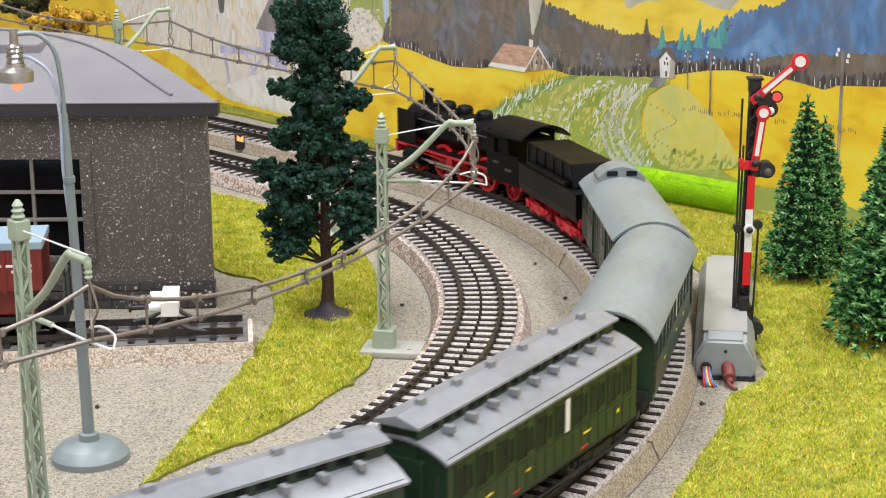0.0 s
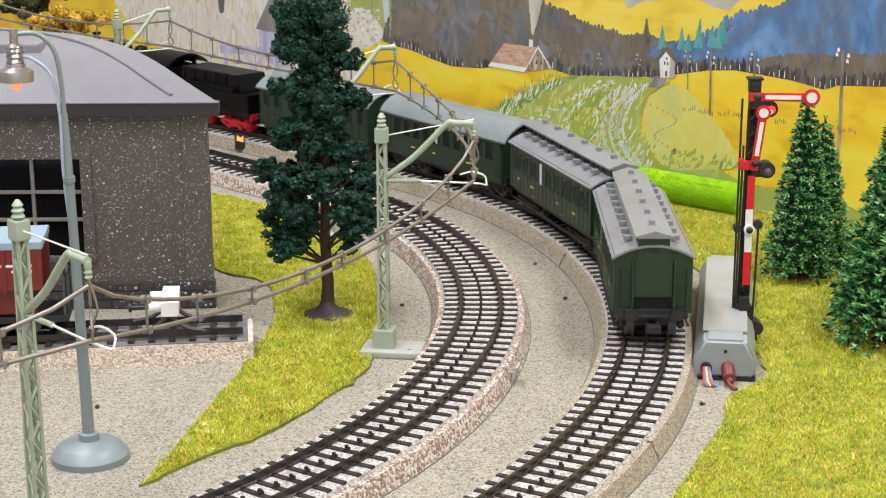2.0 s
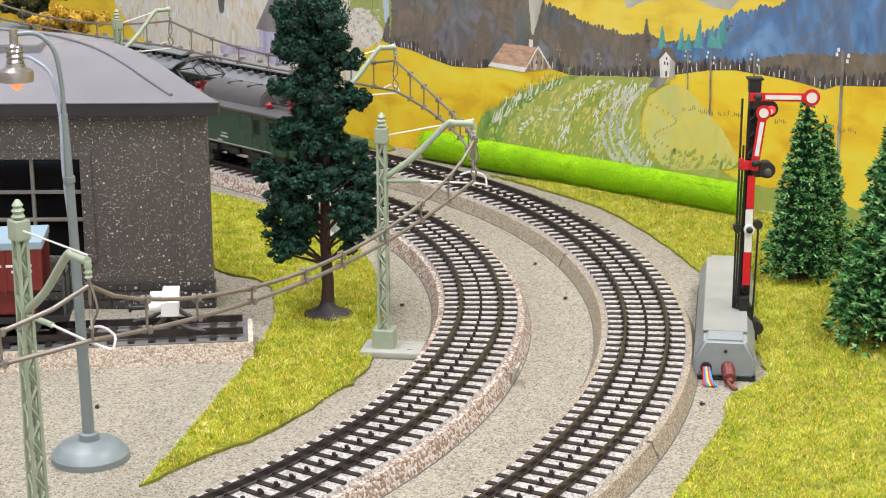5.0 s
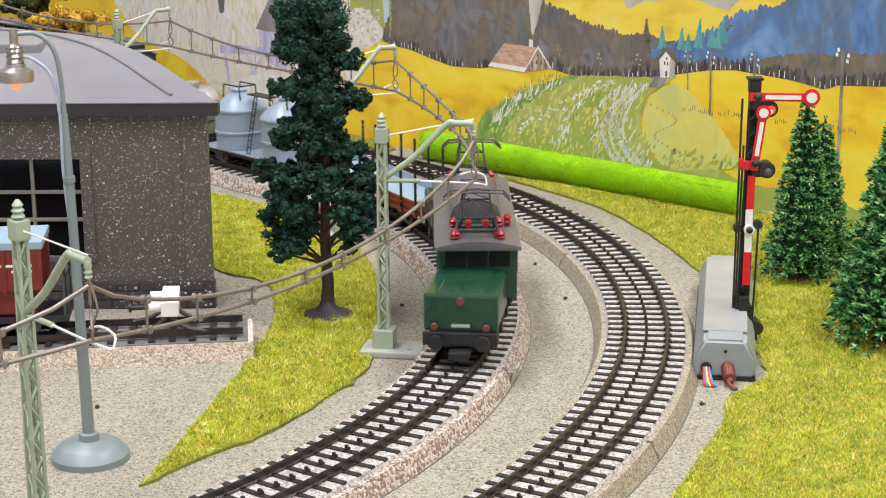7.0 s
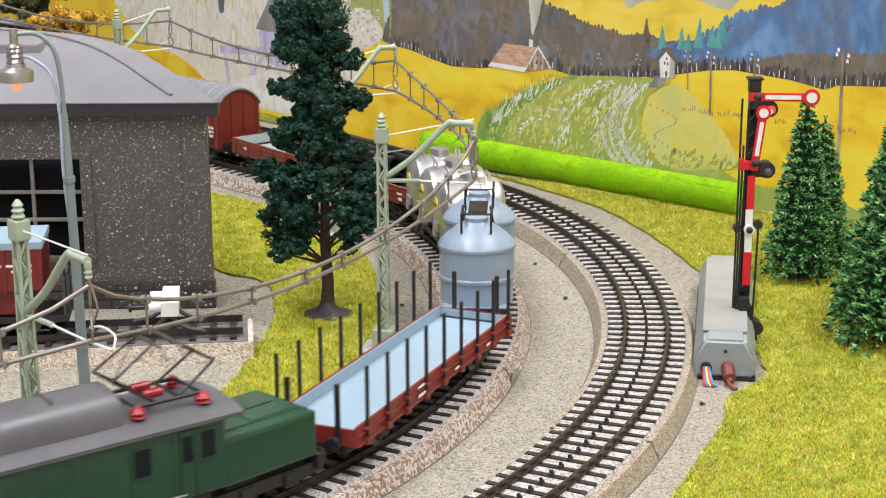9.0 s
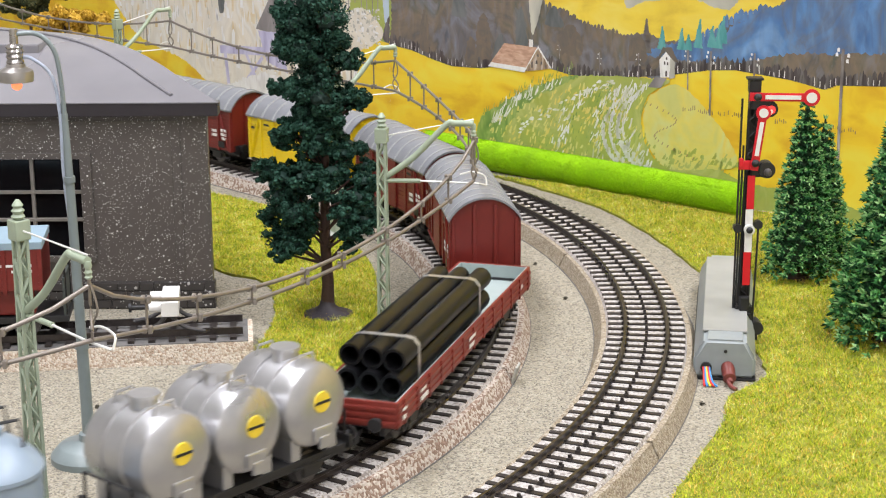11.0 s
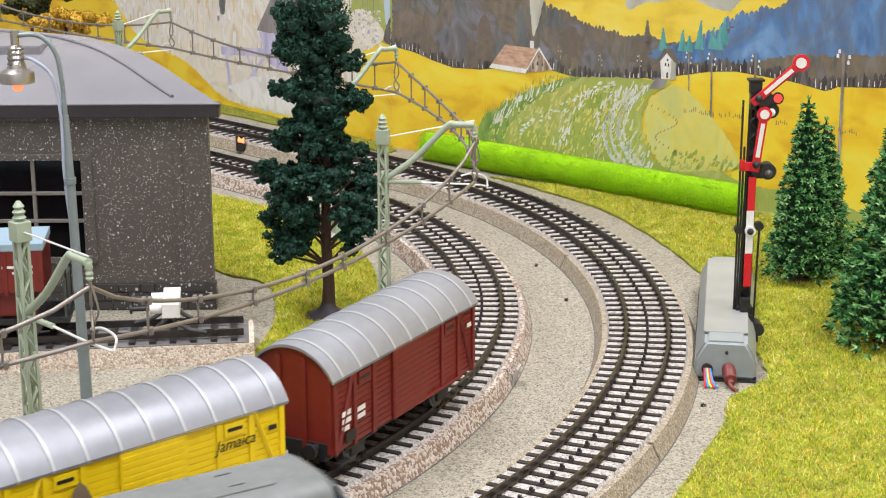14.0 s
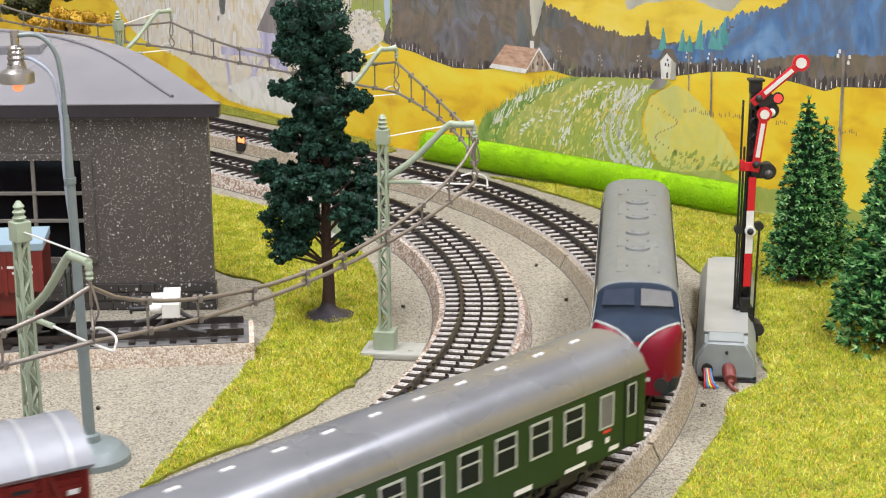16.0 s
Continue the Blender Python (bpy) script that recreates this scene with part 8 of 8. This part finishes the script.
def express_coach():
    t = thing("express_coach", "green express coach with silver-grey roof", "railway coach")
    G = M["green_bright"]
    shell(t, 16, -125, 125, 8, 33, 4, G)
    top = [(-16.2, 31.5), (-16, 33.5), (-15, 36), (-12.6, 38.6), (-9, 40.6), (-4.5, 41.7), (0, 42), (4.5, 41.7), (9, 40.6), (12.6, 38.6), (15, 36), (16, 33.5), (16.2, 31.5)]
    bm = bmesh.new()
    extrude(bm, [(y * K, z * K) for y, z in top + [(12, 31.5), (-12, 31.5)]], -0.1265, 0.1265)
    bmesh.ops.bevel(bm, geom=[e for e in bm.edges if abs(e.verts[0].co.x - e.verts[1].co.x) < 1e-6 and e.verts[0].co.z > 0.0316 and e.verts[1].co.z > 0.0316], offset=0.0015, segments=3, affect="EDGES")
    rf = smooth(part("roof", bm, M["roof_coach"], t, "satin silver-grey roof"), 32)
    bm = bmesh.new()
    bx(bm, -2.0, -0.4, -0.7, 0.7, 0, 0.7, 0.25)
    bx(bm, 0.4, 2.0, -0.7, 0.7, 0, 0.7, 0.25)
    v = part("roof_vent", bm, M["white"], rf)
    v.matrix_basis = pose(-0.108, 0, 0.0417)
    for k in range(1, 13):
        twin(v, pose((-108 + 18 * k) * K, 0, 0.0417))
    panes(t, [x for x in np.arange(-88, 90, 16.0)], 18.5, 28.5, 8.4, 16.02, M["glass_dark"], M["frame_alu"], 0.7)
    panes(t, [x for x in np.arange(-88, 90, 16.0)], 24.6, 25.2, 8.4, 16.2, M["frame_alu"], None, 0.3, "window_bar")
    panes(t, [-104.5, 104.5], 18.5, 28.5, 6.0, 16.06, M["glass_frosted_glare"], M["frame_alu"], 0.6, "frosted_window")
    panes(t, [-117.5, 117.5], 19, 29, 3.6, 16.06, M["glass_dark"], M["frame_alu"], 0.5, "door_window")
    panes(t, [-117.5, 117.5], 9, 31, 7.0, 16.03, G, M["black"], 0.2, "door")
    bars(t, [(90, 13.5, 7, 2.4), (60, 8.6, 8, 1.6), (84, 8.6, 10, 1.2), (104, 12.8, 2.2, 1.8), (106, 9.5, 5, 1.4), (-30, 8.6, 10, 1.4)], 16.15, M["white"])
    bars(t, [(103, 16.2, 4, 1.0)], 16.15, M["cable_red"], "class_mark")
    slab("underframe", t, M["black"], [(-124, 124, -12.5, 12.5, 5.8, 8), (-40, -12, -12, 12, 2, 6, 0.6), (10, 44, -12, 12, 2, 6, 0.6)])
    for sg in (-1, 1):
        a = sorted((sg * 125, sg * 127.5))
        slab("gangway", t, M["black"], [(a[0], a[1], -5.5, 5.5, 9, 31, 0.3)])
    ends(t, 126, 10)
    for x in (-90, 90):
        bogie(t, x, 28)
    return t


def hopper_wagon(m):
    """The wagon that stands on the siding before the shed."""
    t = thing("hopper_wagon", "dark red hopper wagon with pale top on siding", "goods wagon", m=m)
    bm = bmesh.new()
    bx(bm, 8, 70, -14, 14, 20, 37, 0.5)
    part("body", bm, M["brown"], t)
    slab("top_edge", t, M["light_blue"], [(7.5, 70.5, -14.4, 14.4, 37, 40, 0.3)])
    slab("body_rib", t, M["brown"], [(x, x + 1.6, -14.6, 14.6, 19, 37, 0.1) for x in (8, 22, 36, 50, 64)])
    slab("lower_chute", t, M["brown"], [(12, 66, -10, 10, 9, 20, 1.0)])
    slab("end_wall", t, M["frame_grey"], [(0, 1, -11, 11, 8, 24, 0.1)])
    slab("lettering", t, M["white"], [(12, 22, -14.2, -14.05, 30, 31), (12, 20, -14.2, -14.05, 27.6, 28.6), (12, 19, -14.2, -14.05, 25, 26), (12, 24, 14.05, 14.2, 30, 31), (12, 20, 14.05, 14.2, 27.6, 28.6)])
    slab("underframe", t, M["black"], [(-1, 80, -11.5, 11.5, 6, 8.5, 0.2)])
    bm = bmesh.new()
    for y in (-9, 9):
        cy(bm, (0, y, 8), (0, y, 30), 0.5, 0.5, 6)
    part("handrail", bm, M["black"], t)
    wheelset(t, 16, 5.2)
    wheelset(t, 58, 5.2)
    return t


hopper_wagon(SM @ pose(0.074, 0, 0.0125))
# ---- sleepers, contact studs: the nearest singly, the rest joined ----
for tr, root, red in (("inner", TRACKS["inner"], 1), ("outer", TRACKS["outer"], 0)):
    bm = bmesh.new()
    box(bm, -0.00115, 0.00115, -0.0158, 0.0158, 0.0058, 0.0084)
    for sd in (-0.0086, 0.0086):
        for q in (-0.0012, 0.0012):
            box(bm, -0.0006, 0.0006, sd + q - 0.0004, sd + q + 0.0004, 0.0084, 0.009)
    one = part("sleeper", bm, M["sleeper"], root)
    bm = bmesh.new()
    box(bm, -0.0014, 0.0014, -0.0006, 0.0006, 0.0082, 0.0092)
    box(bm, -0.0005, 0.0005, -0.0005, 0.0005, 0.0092, 0.0102)
    stud = part("contact_stud", bm, M["sleeper"], root)
    V, F = [], []
    s, first = -0.9, True
    while s < 1.2:
        p, h = along(tr, s)
        m = Matrix.Translation(p) @ Matrix.Rotation(h, 4, "Z")
        if -0.34 < s < 0.48:
            for src in (one, stud):
                o = src if first else src.copy()
                if not first:
                    scene.collection.objects.link(o)
                o.matrix_basis = m
            first = False
        else:
            k = len(V)
            for x, y, z in ((-1, -1, 0), (1, -1, 0), (1, 1, 0), (-1, 1, 0), (-1, -1, 1), (1, -1, 1), (1, 1, 1), (-1, 1, 1)):
                V.append(m @ Vector((x * 0.00125, y * 0.0158, 0.0058 + z * 0.0026)))
            F += [(k + a, k + b, k + c, k + d) for a, b, c, d in ((3, 2, 1, 0), (4, 5, 6, 7), (0, 1, 5, 4), (1, 2, 6, 5), (2, 3, 7, 6), (3, 0, 4, 7))]
        s += 0.0075
    me = bpy.data.meshes.new("far_sleepers")
    me.from_pydata(V, [], F)
    me.materials.append(M["sleeper"])
    o = new("far_sleepers", me)
    o.parent = root
    tagged(o, kind="stuff")
# ---- trains and their runs ----
engine, ENGINE_WHEELS = steam_engine()
STEAM = [(compartment_coach("dark green clerestory compartment coach, last in train"), 0.129, 38), (compartment_coach("dark green clerestory compartment coach with grey roof"), 0.129, 38), (saloon_coach(), 0.132, 38), (baggage_car(), 0.122, 36), (tender(), 0.0915, 22), (engine, 0.1335, 20)]
e_loco, E_HOODS = electric_engine()
pipes, PIPE_LOAD = pipe_wagon()
FREIGHT = [(e_loco, 0.199, 46), (stake_wagon(), 0.148, 42), (silo_wagon(), 0.1045, 28), (tank_wagon(), 0.0965, 27), (pipes, 0.190, 61),
           (box_wagon("brown", True, "covered_wagon", "brown planked covered wagon with silver-ribbed roof behind pipes", "roof_silver"), 0.1005, 29),
           (box_wagon("brown", True, "covered_wagon", "brown planked covered wagon with ribbed silver roof", "roof_silver"), 0.1035, 29),
           (box_wagon("yellow", True, "banana_wagon", "bright yellow covered wagon with ribbed silver roof", "roof_silver", True), 0.1095, 29),
           (box_wagon("brown", True, "covered_wagon", "brown covered wagon with ribbed roof, last in train", "roof_silver"), 0.116, 29)]
DIESEL = [(express_coach(), 0.279, 90), (diesel_engine(), 0.254, 66)]
for group, size in ((STEAM[:3], 0.955), (STEAM[3:4], 0.88), (FREIGHT[:1], 0.97), (FREIGHT[2:3], 0.94), (FREIGHT[4:5], 1.06), (FREIGHT[5:6], 0.98), (FREIGHT[6:7], 1.0), (FREIGHT[7:8], 1.02), (FREIGHT[8:], 1.05), (DIESEL[1:], 1.02)):
    for car, _, _ in group:
        car.scale = (size, 1, 1.07 if car.name.startswith(("covered", "banana")) else 1.055 if car.name.startswith("diesel") else 1.04 if car is e_loco else 1)
PIPE_LOAD.scale = (1.06, 1, 1)
# where the train's near (first listed) end stands on its track, second by second
RUNS = [
    ("outer", STEAM, [(0, -0.431), (0.5, -0.345), (1.0, -0.2535), (1.5, -0.168), (3.0, 0.122), (3.5, 0.216), (4.2, 0.303), (6.3, 0.528), (8, 0.66), (16, 1.1)]),
    ("inner", FREIGHT, [(0, 1.0), (4.2, 0.345), (6.3, 0.015), (7, -0.097), (8, -0.260), (9, -0.416), (11.3, -0.800), (12.5, -1.028), (13.0, -1.117), (13.5, -1.2115), (14, -1.280), (14.5, -1.2915), (15, -1.3115), (15.4, -1.3625), (16, -1.4605)]),
    ("outer", DIESEL, [(0, -2.6), (12, -1.17), (13.8, -0.858), (14, -0.823), (14.5, -0.736), (15, -0.6485), (16, -0.4515)]),
]


def station(run, t):
    """A smooth run through the given stations."""
    ts, ss = [r[0] for r in run], [r[1] for r in run]
    n = len(ts)
    d = [(ss[i + 1] - ss[i]) / (ts[i + 1] - ts[i]) for i in range(n - 1)]
    g = [d[0]] + [(d[i - 1] + d[i]) / 2 for i in range(1, n - 1)] + [d[-1]]
    i = min(max(int(np.searchsorted(ts, t)) - 1, 0), n - 2)
    h = ts[i + 1] - ts[i]
    u = (t - ts[i]) / h
    return ss[i] * (1 + 2 * u) * (1 - u) ** 2 + g[i] * h * u * (1 - u) ** 2 + ss[i + 1] * u * u * (3 - 2 * u) + g[i + 1] * h * u * u * (u - 1)


def motions():
    times = [k * 0.2 for k in range(81)]
    for track, cars, run in RUNS:
        off = 0.0
        for car, pitch, half in cars:
            rows = [(t, car_pose(track, station(run, t) + off + pitch / 2, half * K)) for t in times]
            walk(car, rows)
            if car is pipes:
                walk(PIPE_LOAD, rows)
            if car is e_loco:
                for h, sg in E_HOODS:
                    walk(h, [(t, (m @ Matrix.Diagonal((0.97, 1, 1.04, 1))).inverted() @ car_pose(track, station(run, t) + off + pitch / 2 + sg * 0.0485, 0.020) @ Matrix.Diagonal((0.97, 1, 1.04, 1))) for t, m in rows])
            if car is engine:
                for w, x, r in ENGINE_WHEELS:
                    walk(w, [(t, pose(x * K, 0, r * K, 0, math.degrees((station(run, t) + 0.443) / (r * K)), 0)) for t in [k / 20 for k in range(90)]] + [(16.0, pose(x * K, 0, r * K, 0, math.degrees((station(run, 4.45) + 0.443) / (r * K)), 0))])
            off += pitch
    walk(arm_up, [(0, UP_ARM(41)), (0.35, UP_ARM(41)), (0.5, UP_ARM(-1)), (12.65, UP_ARM(-1)), (12.8, UP_ARM(20)), (12.95, UP_ARM(41)), (16, UP_ARM(41))])


motions()
